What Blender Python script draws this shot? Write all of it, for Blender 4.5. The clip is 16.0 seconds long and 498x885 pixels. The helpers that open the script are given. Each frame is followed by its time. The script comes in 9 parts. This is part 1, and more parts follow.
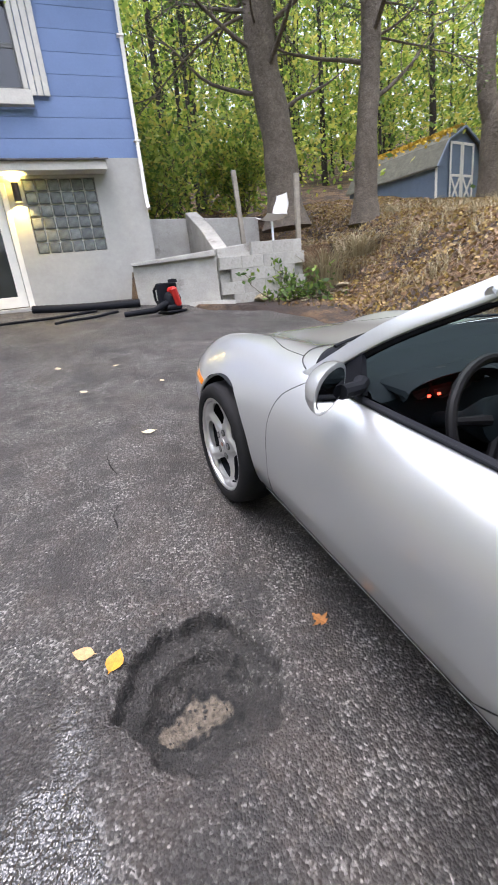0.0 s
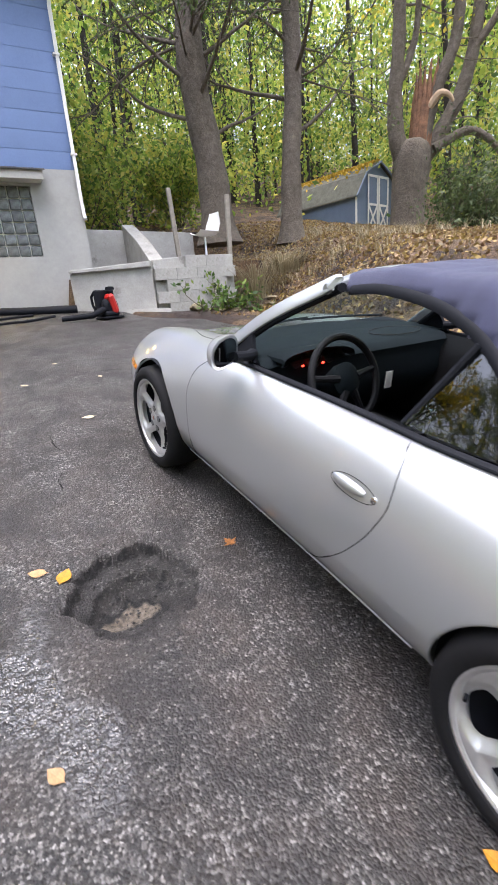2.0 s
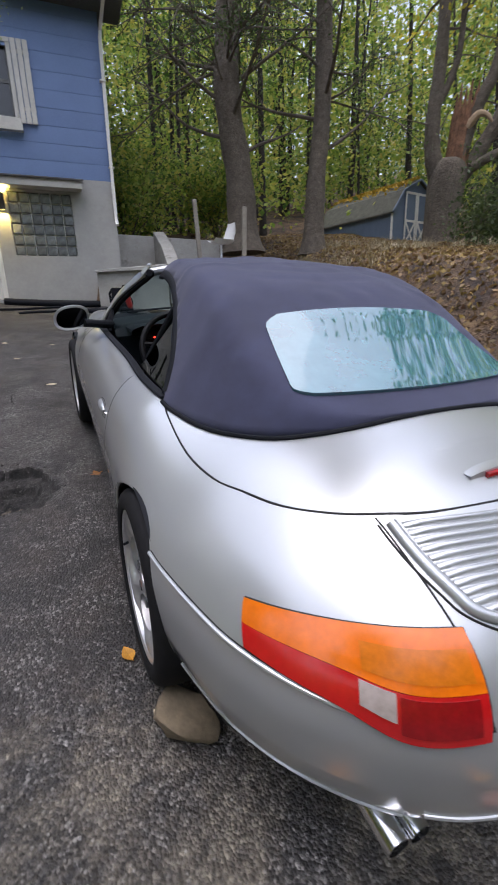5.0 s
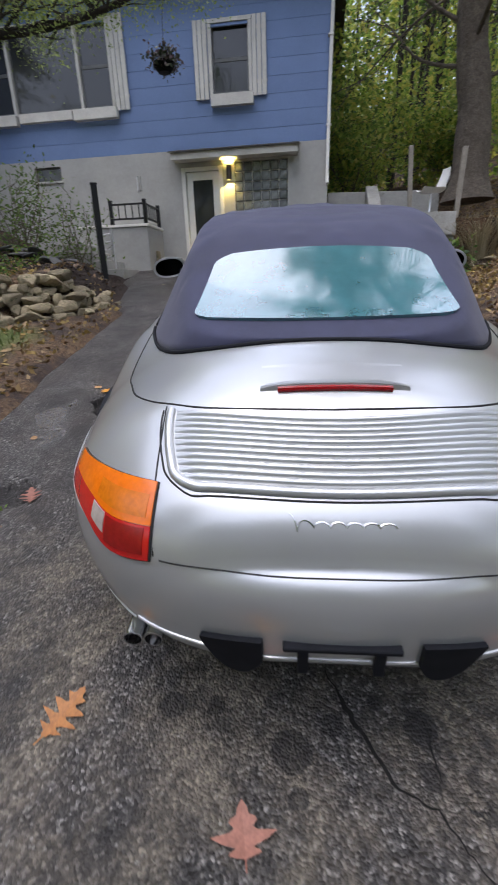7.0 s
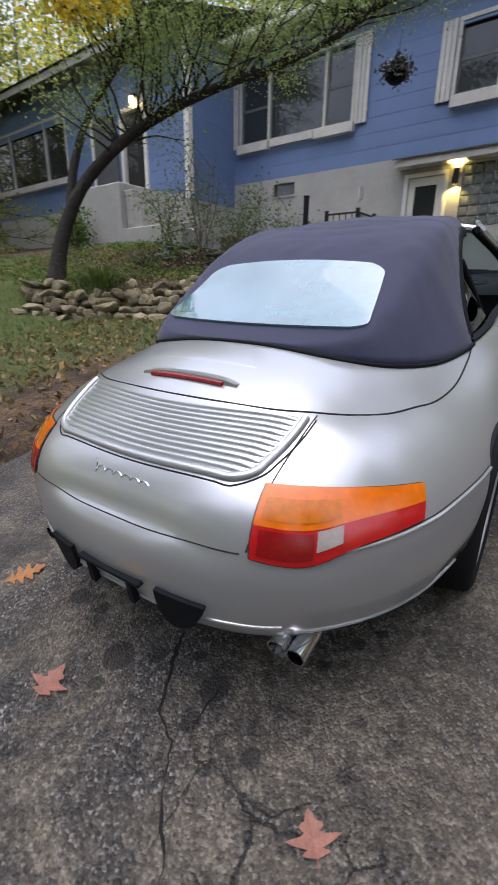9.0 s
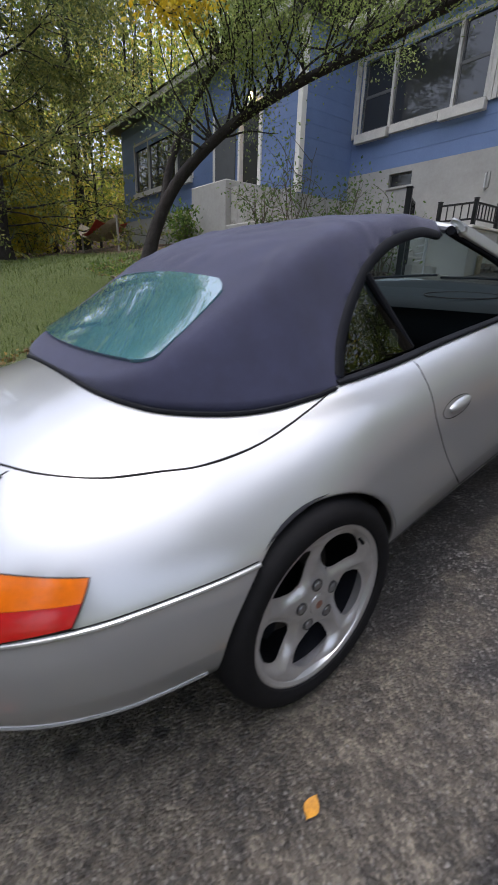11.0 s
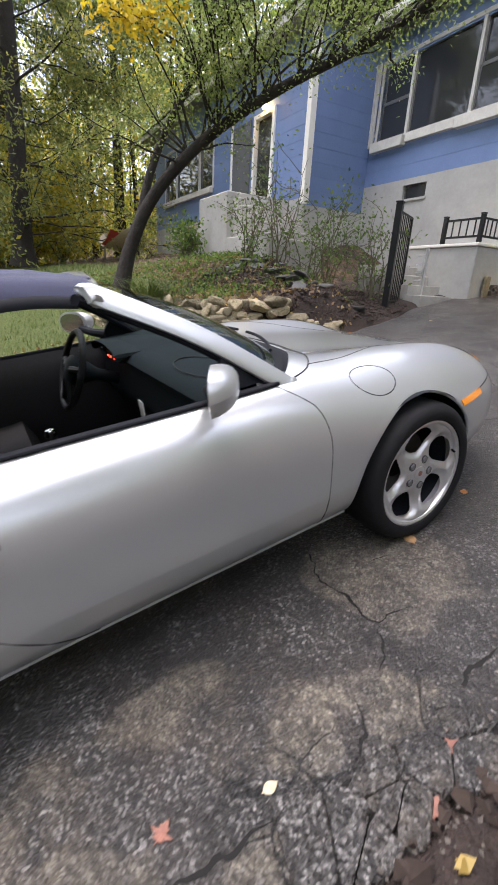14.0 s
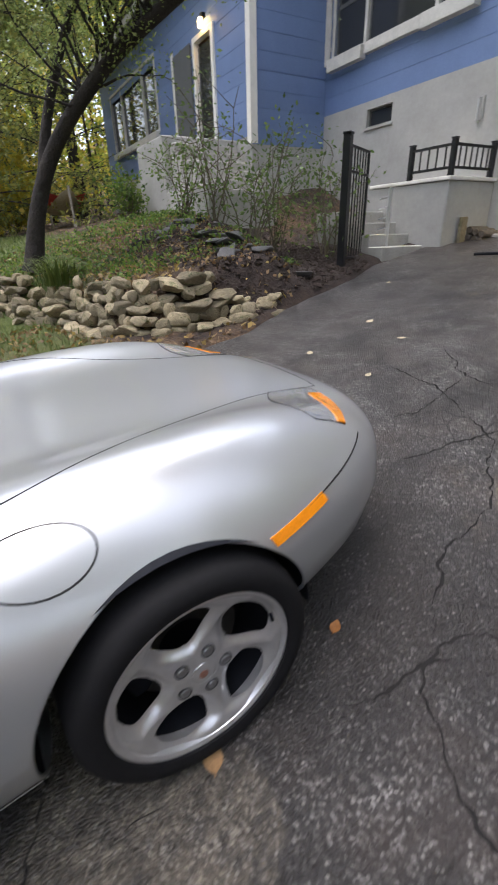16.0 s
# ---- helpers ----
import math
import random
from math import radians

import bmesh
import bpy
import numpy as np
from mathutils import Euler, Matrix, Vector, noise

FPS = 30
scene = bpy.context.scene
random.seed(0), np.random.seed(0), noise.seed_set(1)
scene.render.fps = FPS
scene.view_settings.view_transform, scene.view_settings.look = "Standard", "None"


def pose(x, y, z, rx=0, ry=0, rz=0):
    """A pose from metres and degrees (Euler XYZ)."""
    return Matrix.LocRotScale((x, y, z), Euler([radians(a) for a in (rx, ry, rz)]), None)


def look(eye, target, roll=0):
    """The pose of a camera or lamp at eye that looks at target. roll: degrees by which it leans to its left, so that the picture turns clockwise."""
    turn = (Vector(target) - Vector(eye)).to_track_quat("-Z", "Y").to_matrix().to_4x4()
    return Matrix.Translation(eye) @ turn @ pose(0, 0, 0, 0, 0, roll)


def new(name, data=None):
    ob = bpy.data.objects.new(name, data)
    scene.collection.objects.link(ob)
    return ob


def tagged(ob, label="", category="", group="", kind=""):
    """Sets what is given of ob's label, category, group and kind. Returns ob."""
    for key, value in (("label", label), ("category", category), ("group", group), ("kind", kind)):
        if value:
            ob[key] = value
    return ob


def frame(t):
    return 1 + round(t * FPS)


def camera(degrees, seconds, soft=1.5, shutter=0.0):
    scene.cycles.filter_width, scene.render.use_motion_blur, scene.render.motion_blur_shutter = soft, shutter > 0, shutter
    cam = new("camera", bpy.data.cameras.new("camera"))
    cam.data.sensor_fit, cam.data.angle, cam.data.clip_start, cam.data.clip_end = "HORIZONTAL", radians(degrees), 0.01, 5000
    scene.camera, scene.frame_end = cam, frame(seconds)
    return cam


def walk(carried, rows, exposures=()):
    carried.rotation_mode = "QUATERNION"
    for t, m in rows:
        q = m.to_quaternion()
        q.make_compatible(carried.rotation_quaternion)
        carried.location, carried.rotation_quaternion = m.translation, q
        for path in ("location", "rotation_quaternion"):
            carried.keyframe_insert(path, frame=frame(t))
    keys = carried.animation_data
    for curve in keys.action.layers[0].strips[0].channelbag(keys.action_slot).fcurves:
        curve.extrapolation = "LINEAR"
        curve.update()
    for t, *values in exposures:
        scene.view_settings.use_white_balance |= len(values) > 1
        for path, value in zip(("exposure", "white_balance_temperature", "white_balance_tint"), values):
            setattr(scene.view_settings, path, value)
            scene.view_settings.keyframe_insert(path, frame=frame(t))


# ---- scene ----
# The camera and its way round the car: seconds, place, turn in degrees
cam = camera(59.13, 16.0, soft=1.6, shutter=0.4)
PATH = [
    (0, -1.526, 0.204, 1.429, 70.84, 6.23, -25.14),
    (0.5, -1.618, 0.113, 1.439, 70.43, 5.84, -28.83),
    (1, -1.688, 0.057, 1.395, 70.48, 5.62, -30.54),
    (1.5, -1.727, -0.064, 1.385, 70.72, 5.01, -32.31),
    (2, -1.686, -0.313, 1.343, 71.91, 4.61, -32.63),
    (2.5, -1.616, -0.478, 1.289, 73.25, 4.62, -32.71),
    (3, -1.509, -0.702, 1.269, 73.97, 3.70, -32.59),
    (3.5, -1.440, -0.953, 1.235, 74.33, 2.80, -32.33),
    (3.7, -1.392, -1.015, 1.226, 74.50, 2.44, -32.31),
    (5.8, -0.692, -1.576, 1.070, 72.41, 1.58, -13.32),
    (6, -0.591, -1.639, 1.047, 72.03, 1.67, -9.73),
    (6.5, -0.350, -1.744, 1.033, 70.97, 1.81, -3.13),
    (7, -0.117, -1.825, 1.038, 70.19, 1.86, 4.48),
    (7.5, 0.146, -1.958, 1.028, 70.38, 1.19, 10.66),
    (8, 0.412, -1.944, 0.997, 70.62, 1.12, 16.68),
    (8.2, 0.521, -1.913, 1.003, 70.79, 0.82, 19.80),
    (10.3, 1.367, -1.245, 1.082, 70.62, -2.01, 49.96),
    (10.5, 1.397, -1.138, 1.090, 70.51, -1.94, 50.32),
    (11, 1.467, -0.854, 1.132, 70.10, -1.82, 50.68),
    (11.5, 1.562, -0.629, 1.196, 69.81, -1.73, 50.90),
    (12, 1.653, -0.403, 1.199, 69.98, -1.34, 51.19),
    (12.5, 1.752, -0.098, 1.246, 70.27, -1.17, 52.50),
    (13, 1.901, 0.164, 1.293, 70.52, -2.70, 56.87),
    (13.5, 1.964, 0.381, 1.343, 70.81, -3.11, 58.03),
    (14, 1.893, 0.637, 1.414, 70.34, -3.11, 57.98),
    (14.5, 1.834, 0.942, 1.477, 69.35, -1.44, 56.60),
    (15, 1.751, 1.215, 1.509, 67.91, -0.64, 55.64),
    (15.5, 1.598, 1.611, 1.556, 65.33, 3.89, 53.21),
    (16, 1.501, 1.955, 1.651, 64.55, 1.40, 57.10),
]
walk(cam, [(t, pose(*row)) for t, *row in PATH], [(0, 2.69, 6520, 15.5), (2.5, 2.69, 6520, 16.5), (3, 2.34, 6450, 17), (3.5, 1.70, 6400, 17.5), (6, 1.52, 6390, 15), (7, 1.52, 6390, 15), (8, 1.48, 6410, 16), (10.5, 1.56, 6450, 16), (11, 1.48, 6450, 15), (12, 1.96, 6620, 15), (13, 2.26, 6720, 16), (13.5, 2.33, 6750, 16), (14.5, 2.31, 6720, 16), (15, 2.28, 6670, 15), (15.5, 2.03, 6620, 15), (16, 1.99, 6620, 14)])
import functools

# ---- sky, sun, exposure ----
world = bpy.data.worlds.new("sky")
scene.world = world
world.use_nodes = True
wn = world.node_tree.nodes
sky = wn.new("ShaderNodeTexSky")
sky.sky_type = "NISHITA"
sky.sun_disc = False
sky.sun_elevation = radians(82)
sky.sun_rotation = radians(205)
sky.air_density, sky.dust_density, sky.ozone_density = 1.0, 2.0, 1.0
haze = wn.new("ShaderNodeHueSaturation")
haze.inputs["Saturation"].default_value = 0.52
world.node_tree.links.new(sky.outputs[0], haze.inputs["Color"])
# an overcast sky is brighter overhead than at the horizon, with uneven cloud
heading = wn.new("ShaderNodeTexCoord").outputs["Generated"]
height = wn.new("ShaderNodeSeparateXYZ")
world.node_tree.links.new(heading, height.inputs[0])
cloud = wn.new("ShaderNodeTexNoise")
cloud.inputs["Scale"].default_value, cloud.inputs["Detail"].default_value = 2.2, 5
world.node_tree.links.new(heading, cloud.inputs["Vector"])
rise = wn.new("ShaderNodeMapRange")
rise.inputs["From Max"].default_value = 1.0
rise.inputs["To Min"].default_value, rise.inputs["To Max"].default_value = 0.60, 1.32
world.node_tree.links.new(height.outputs["Z"], rise.inputs["Value"])
patchy = wn.new("ShaderNodeMapRange")
patchy.inputs["From Min"].default_value, patchy.inputs["From Max"].default_value = 0.3, 0.7
patchy.inputs["To Min"].default_value, patchy.inputs["To Max"].default_value = 0.72, 1.28
world.node_tree.links.new(cloud.outputs["Fac"], patchy.inputs["Value"])
shade = wn.new("ShaderNodeMath")
shade.operation = "MULTIPLY"
world.node_tree.links.new(rise.outputs[0], shade.inputs[0])
world.node_tree.links.new(patchy.outputs[0], shade.inputs[1])
overcast = wn.new("ShaderNodeMix")
overcast.data_type, overcast.blend_type = "RGBA", "MULTIPLY"
overcast.inputs[0].default_value = 1.0
world.node_tree.links.new(haze.outputs[0], overcast.inputs[6])
world.node_tree.links.new(shade.outputs[0], overcast.inputs[7])
world.node_tree.links.new(overcast.outputs[2], wn["Background"].inputs["Color"])
wn["Background"].inputs["Strength"].default_value = 0.15
sun = new("sun", bpy.data.lights.new("sun", "SUN"))
sun.data.energy, sun.data.angle, sun.data.color = 0.15, radians(70), (1.0, 0.98, 0.95)
sun.matrix_world = look((0.5, -2.7, 20), (0, 0, 0))


# ---- helpers for meshes ----
TILT = pose(0, 0, 0, 9.355, 0.43, 0.07)      # the drive's slope, on which the car stands
HOUSE = pose(0, 9.228, 0, 0, 0, -3.03)       # x along the front wall, y into the house


def smooth(a, b, t):
    t = min(1.0, max(0.0, (t - a) / (b - a)))
    return t * t * (3 - 2 * t)


def curve(points):
    """A smooth function through (position, value) pairs."""
    xs = [p[0] for p in points]
    ys = [p[1] for p in points]
    if xs[0] > xs[-1]:
        xs, ys = xs[::-1], ys[::-1]
    n = len(xs)
    d = [(ys[i + 1] - ys[i]) / (xs[i + 1] - xs[i]) for i in range(n - 1)]
    m = [d[0]] + [0.0 if d[i - 1] * d[i] <= 0 else 2 * d[i - 1] * d[i] / (d[i - 1] + d[i]) for i in range(1, n - 1)] + [d[-1]]

    def f(x):
        if x <= xs[0]:
            return ys[0]
        if x >= xs[-1]:
            return ys[-1]
        i = max(k for k in range(n - 1) if xs[k] <= x)
        h = xs[i + 1] - xs[i]
        t = (x - xs[i]) / h
        return (ys[i] * (1 + 2 * t) * (1 - t) ** 2 + h * m[i] * t * (1 - t) ** 2 + ys[i + 1] * t * t * (3 - 2 * t) + h * m[i + 1] * t * t * (t - 1))
    return f


class Geo:
    """Collects vertices and faces for one mesh."""

    def __init__(self):
        self.v, self.f, self.n = [], [], []

    def add(self, vs, fs):
        k = len(self.v)
        self.v += [tuple(p) for p in vs]
        self.f += [tuple(i + k for i in q) for q in fs]
        return self

    def box(self, x0, x1, y0, y1, z0, z1, c=0.006, m=None):
        """A box with chamfered edges."""
        c = min(c, (x1 - x0) / 3, (y1 - y0) / 3, (z1 - z0) / 3)
        vs, at = [], {}
        lo, hi = (x0, y0, z0), (x1, y1, z1)
        for sx in (0, 1):
            for sy in (0, 1):
                for sz in (0, 1):
                    s = (sx, sy, sz)
                    for axis in range(3):
                        p = [hi[a] if s[a] else lo[a] for a in range(3)]
                        for a in range(3):
                            if a != axis:
                                p[a] += -c if s[a] else c
                        at[s, axis] = len(vs)
                        vs.append(m @ Vector(p) if m else p)
        fs = []
        for axis in range(3):
            a, b = [k for k in range(3) if k != axis]
            for side in (0, 1):
                ring = []
                for u, w in ((0, 0), (1, 0), (1, 1), (0, 1)):
                    s = [0, 0, 0]
                    s[axis], s[a], s[b] = side, u, w
                    ring.append(at[tuple(s), axis])
                fs.append(ring)
            for u in (0, 1):
                for w in (0, 1):
                    s0, s1 = [0, 0, 0], [0, 0, 0]
                    s0[axis], s0[a], s0[b] = 0, u, w
                    s1[axis], s1[a], s1[b] = 1, u, w
                    s0, s1 = tuple(s0), tuple(s1)
                    fs.append([at[s0, a], at[s1, a], at[s1, b], at[s0, b]])
        for s in [(i, j, k) for i in (0, 1) for j in (0, 1) for k in (0, 1)]:
            fs.append([at[s, 0], at[s, 1], at[s, 2]])
        return self.add(vs, fs)

    def tube(self, pts, radii, n=8, caps=True, closed=False):
        """A round tube along points; radii: one number or one for each point."""
        pts = [Vector(p) for p in pts]
        if isinstance(radii, (int, float)):
            radii = [radii] * len(pts)
        vs, fs, side = [], [], None
        count = len(pts)
        for i, p in enumerate(pts):
            if closed:
                d = pts[(i + 1) % count] - pts[i - 1]
            else:
                d = pts[min(i + 1, count - 1)] - pts[max(i - 1, 0)]
            d.normalize()
            if side is None:
                side = d.orthogonal().normalized()
            side = (side - d * side.dot(d))
            side = side.normalized() if side.length > 1e-6 else d.orthogonal().normalized()
            up = d.cross(side)
            for k in range(n):
                a = 2 * math.pi * k / n
                vs.append(p + (side * math.cos(a) + up * math.sin(a)) * radii[i])
        for i in range(count if closed else count - 1):
            j = (i + 1) % count
            for k in range(n):
                fs.append((i * n + k, i * n + (k + 1) % n, j * n + (k + 1) % n, j * n + k))
        if caps and not closed:
            fs.append(tuple(range(n))[::-1])
            fs.append(tuple(range((count - 1) * n, count * n)))
        return self.add(vs, fs)

    def lathe(self, profile, n=32, m=None, axis="z"):
        """A profile of (radius, height) turned round an axis."""
        vs, fs = [], []
        for r, h in profile:
            for k in range(n):
                a = 2 * math.pi * k / n
                p = Vector((r * math.cos(a), r * math.sin(a), h)) if axis == "z" else Vector((h, r * math.cos(a), r * math.sin(a)))
                vs.append(m @ p if m else p)
        for i in range(len(profile) - 1):
            for k in range(n):
                fs.append((i * n + k, i * n + (k + 1) % n, (i + 1) * n + (k + 1) % n, (i + 1) * n + k))
        return self.add(vs, fs)

    def grid(self, rows, flip=False, keep=None):
        """A sheet through rows of points of equal length."""
        n = len(rows[0])
        vs = [p for r in rows for p in r]
        fs = []
        for i in range(len(rows) - 1):
            for j in range(n - 1):
                q = (i * n + j, i * n + j + 1, (i + 1) * n + j + 1, (i + 1) * n + j)
                if keep is None or keep(i, j):
                    fs.append(q[::-1] if flip else q)
        return self.add(vs, fs)

    def mesh(self, name, smooth_angle=35):
        me = bpy.data.meshes.new(name)
        me.from_pydata([tuple(p) for p in self.v], [], self.f)
        if smooth_angle:
            me.shade_smooth()
            me.set_sharp_from_angle(angle=radians(smooth_angle))
        me.update()
        return me


def part(name, geo, material, parent=None, label="", smooth_angle=35, m=None, tidy=True):
    """Links what a Geo or a bmesh holds as ONE mesh object under a thing or a part."""
    if isinstance(geo, Geo):
        me = geo.mesh(name, smooth_angle)
    elif isinstance(geo, bpy.types.Mesh):
        me = geo
    else:
        me = bpy.data.meshes.new(name)
        geo.to_mesh(me)
        geo.free()
    if tidy and isinstance(geo, Geo):
        bm = bmesh.new()
        bm.from_mesh(me)
        bmesh.ops.recalc_face_normals(bm, faces=bm.faces)
        bm.to_mesh(me)
        bm.free()
    if not me.materials:
        me.materials.append(material)
    ob = new(name, me)
    if m is not None:
        ob.matrix_basis = m
    if parent:
        ob.parent = parent
    if label:
        ob["label"] = label
    return ob


def thing(name, label, category, m=None, group="", kind=""):
    ob = new(name)
    ob.empty_display_size = 0.1
    if m is not None:
        ob.matrix_basis = m
    return tagged(ob, label, category, group, kind)


# ---- materials ----
def material(name, base=(0.5, 0.5, 0.5), rough=0.6, metal=0.0, grain=None, spots=None, bump=None, tone=None, coat=0.0, clear=0.0, ior=1.5, sheen=0.0):
    """base colour, with grain (scale, amount), spots (scale, colour, share), relief (scale, metres) and a tone that differs from piece to piece."""
    ma = bpy.data.materials.new(name)
    ma.use_nodes = True
    nt = ma.node_tree
    no, li = nt.nodes, nt.links
    p = no["Principled BSDF"]
    p.inputs["Base Color"].default_value = (*base, 1)
    p.inputs["Roughness"].default_value = rough
    p.inputs["Metallic"].default_value = metal
    p.inputs["IOR"].default_value = ior
    p.inputs["Coat Weight"].default_value = coat
    p.inputs["Coat Roughness"].default_value = 0.04
    p.inputs["Transmission Weight"].default_value = clear
    p.inputs["Sheen Weight"].default_value = sheen
    out = None
    co = no.new("ShaderNodeTexCoord").outputs["Object"]

    def noise_node(scale, detail=4, rough_=0.6):
        t = no.new("ShaderNodeTexNoise")
        t.inputs["Scale"].default_value = scale
        t.inputs["Detail"].default_value = detail
        t.inputs["Roughness"].default_value = rough_
        li.new(co, t.inputs["Vector"])
        return t.outputs["Fac"]

    def ramp(fac, a, b, c0=(0, 0, 0), c1=(1, 1, 1)):
        r = no.new("ShaderNodeValToRGB")
        r.color_ramp.elements[0].position, r.color_ramp.elements[1].position = a, b
        r.color_ramp.elements[0].color, r.color_ramp.elements[1].color = (*c0, 1), (*c1, 1)
        li.new(fac, r.inputs["Fac"])
        return r.outputs["Color"]

    def mix(fac, a, b, mode="MIX"):
        x = no.new("ShaderNodeMix")
        x.data_type, x.blend_type = "RGBA", mode
        for sock, val in ((x.inputs[0], fac), (x.inputs[6], a), (x.inputs[7], b)):
            if isinstance(val, bpy.types.NodeSocket):
                li.new(val, sock)
            else:
                sock.default_value = val if isinstance(val, (int, float)) else (*val, 1)
        return x.outputs[2]

    col = base
    if grain:
        for k, (scale, amount) in enumerate(grain):
            g = ramp(noise_node(scale, 5, 0.65), 0.28, 0.72, (1 - amount,) * 3, (1 + amount,) * 3)
            col = mix(1.0, col, g, "MULTIPLY")
    if spots:
        for scale, colour, share in spots:
            s = ramp(noise_node(scale, 6, 0.7), 1 - share - 0.06, 1 - share + 0.06)
            col = mix(s, col, colour)
    if tone:
        oi = no.new("ShaderNodeObjectInfo").outputs["Random"]
        hs = no.new("ShaderNodeHueSaturation")
        mr = no.new("ShaderNodeMapRange")
        mr.inputs["To Min"].default_value, mr.inputs["To Max"].default_value = 1 - tone, 1 + tone
        li.new(oi, mr.inputs["Value"])
        li.new(mr.outputs[0], hs.inputs["Value"])
        if isinstance(col, bpy.types.NodeSocket):
            li.new(col, hs.inputs["Color"])
        else:
            hs.inputs["Color"].default_value = (*col, 1)
        col = hs.outputs[0]
    if isinstance(col, bpy.types.NodeSocket):
        li.new(col, p.inputs["Base Color"])
    if bump:
        b = no.new("ShaderNodeBump")
        b.inputs["Distance"].default_value = bump[1]
        b.inputs["Strength"].default_value = 0.8
        li.new(noise_node(bump[0], 6, 0.6), b.inputs["Height"])
        li.new(b.outputs[0], p.inputs["Normal"])
    return ma


def leaf_material(name, colours, translucent=0.35):
    """Foliage whose pieces take one of several colours."""
    ma = bpy.data.materials.new(name)
    ma.use_nodes = True
    no, li = ma.node_tree.nodes, ma.node_tree.links
    geo = no.new("ShaderNodeNewGeometry")
    r = no.new("ShaderNodeValToRGB")
    el = r.color_ramp.elements
    while len(el) < len(colours):
        el.new(0.5)
    for k, c in enumerate(colours):
        el[k].position = k / (len(colours) - 1)
        el[k].color = (*c, 1)
    li.new(geo.outputs["Random Per Island"], r.inputs["Fac"])
    p = no["Principled BSDF"]
    p.inputs["Roughness"].default_value = 0.55
    li.new(r.outputs[0], p.inputs["Base Color"])
    t = no.new("ShaderNodeBsdfTranslucent")
    li.new(r.outputs[0], t.inputs["Color"])
    x = no.new("ShaderNodeMixShader")
    x.inputs[0].default_value = translucent
    li.new(p.outputs[0], x.inputs[1])
    li.new(t.outputs[0], x.inputs[2])
    li.new(x.outputs[0], no["Material Output"].inputs["Surface"])
    return ma


def emitter(name, colour, strength):
    ma = bpy.data.materials.new(name)
    ma.use_nodes = True
    p = ma.node_tree.nodes["Principled BSDF"]
    p.inputs["Base Color"].default_value = (*colour, 1)
    p.inputs["Emission Color"].default_value = (*colour, 1)
    p.inputs["Emission Strength"].default_value = strength
    return ma


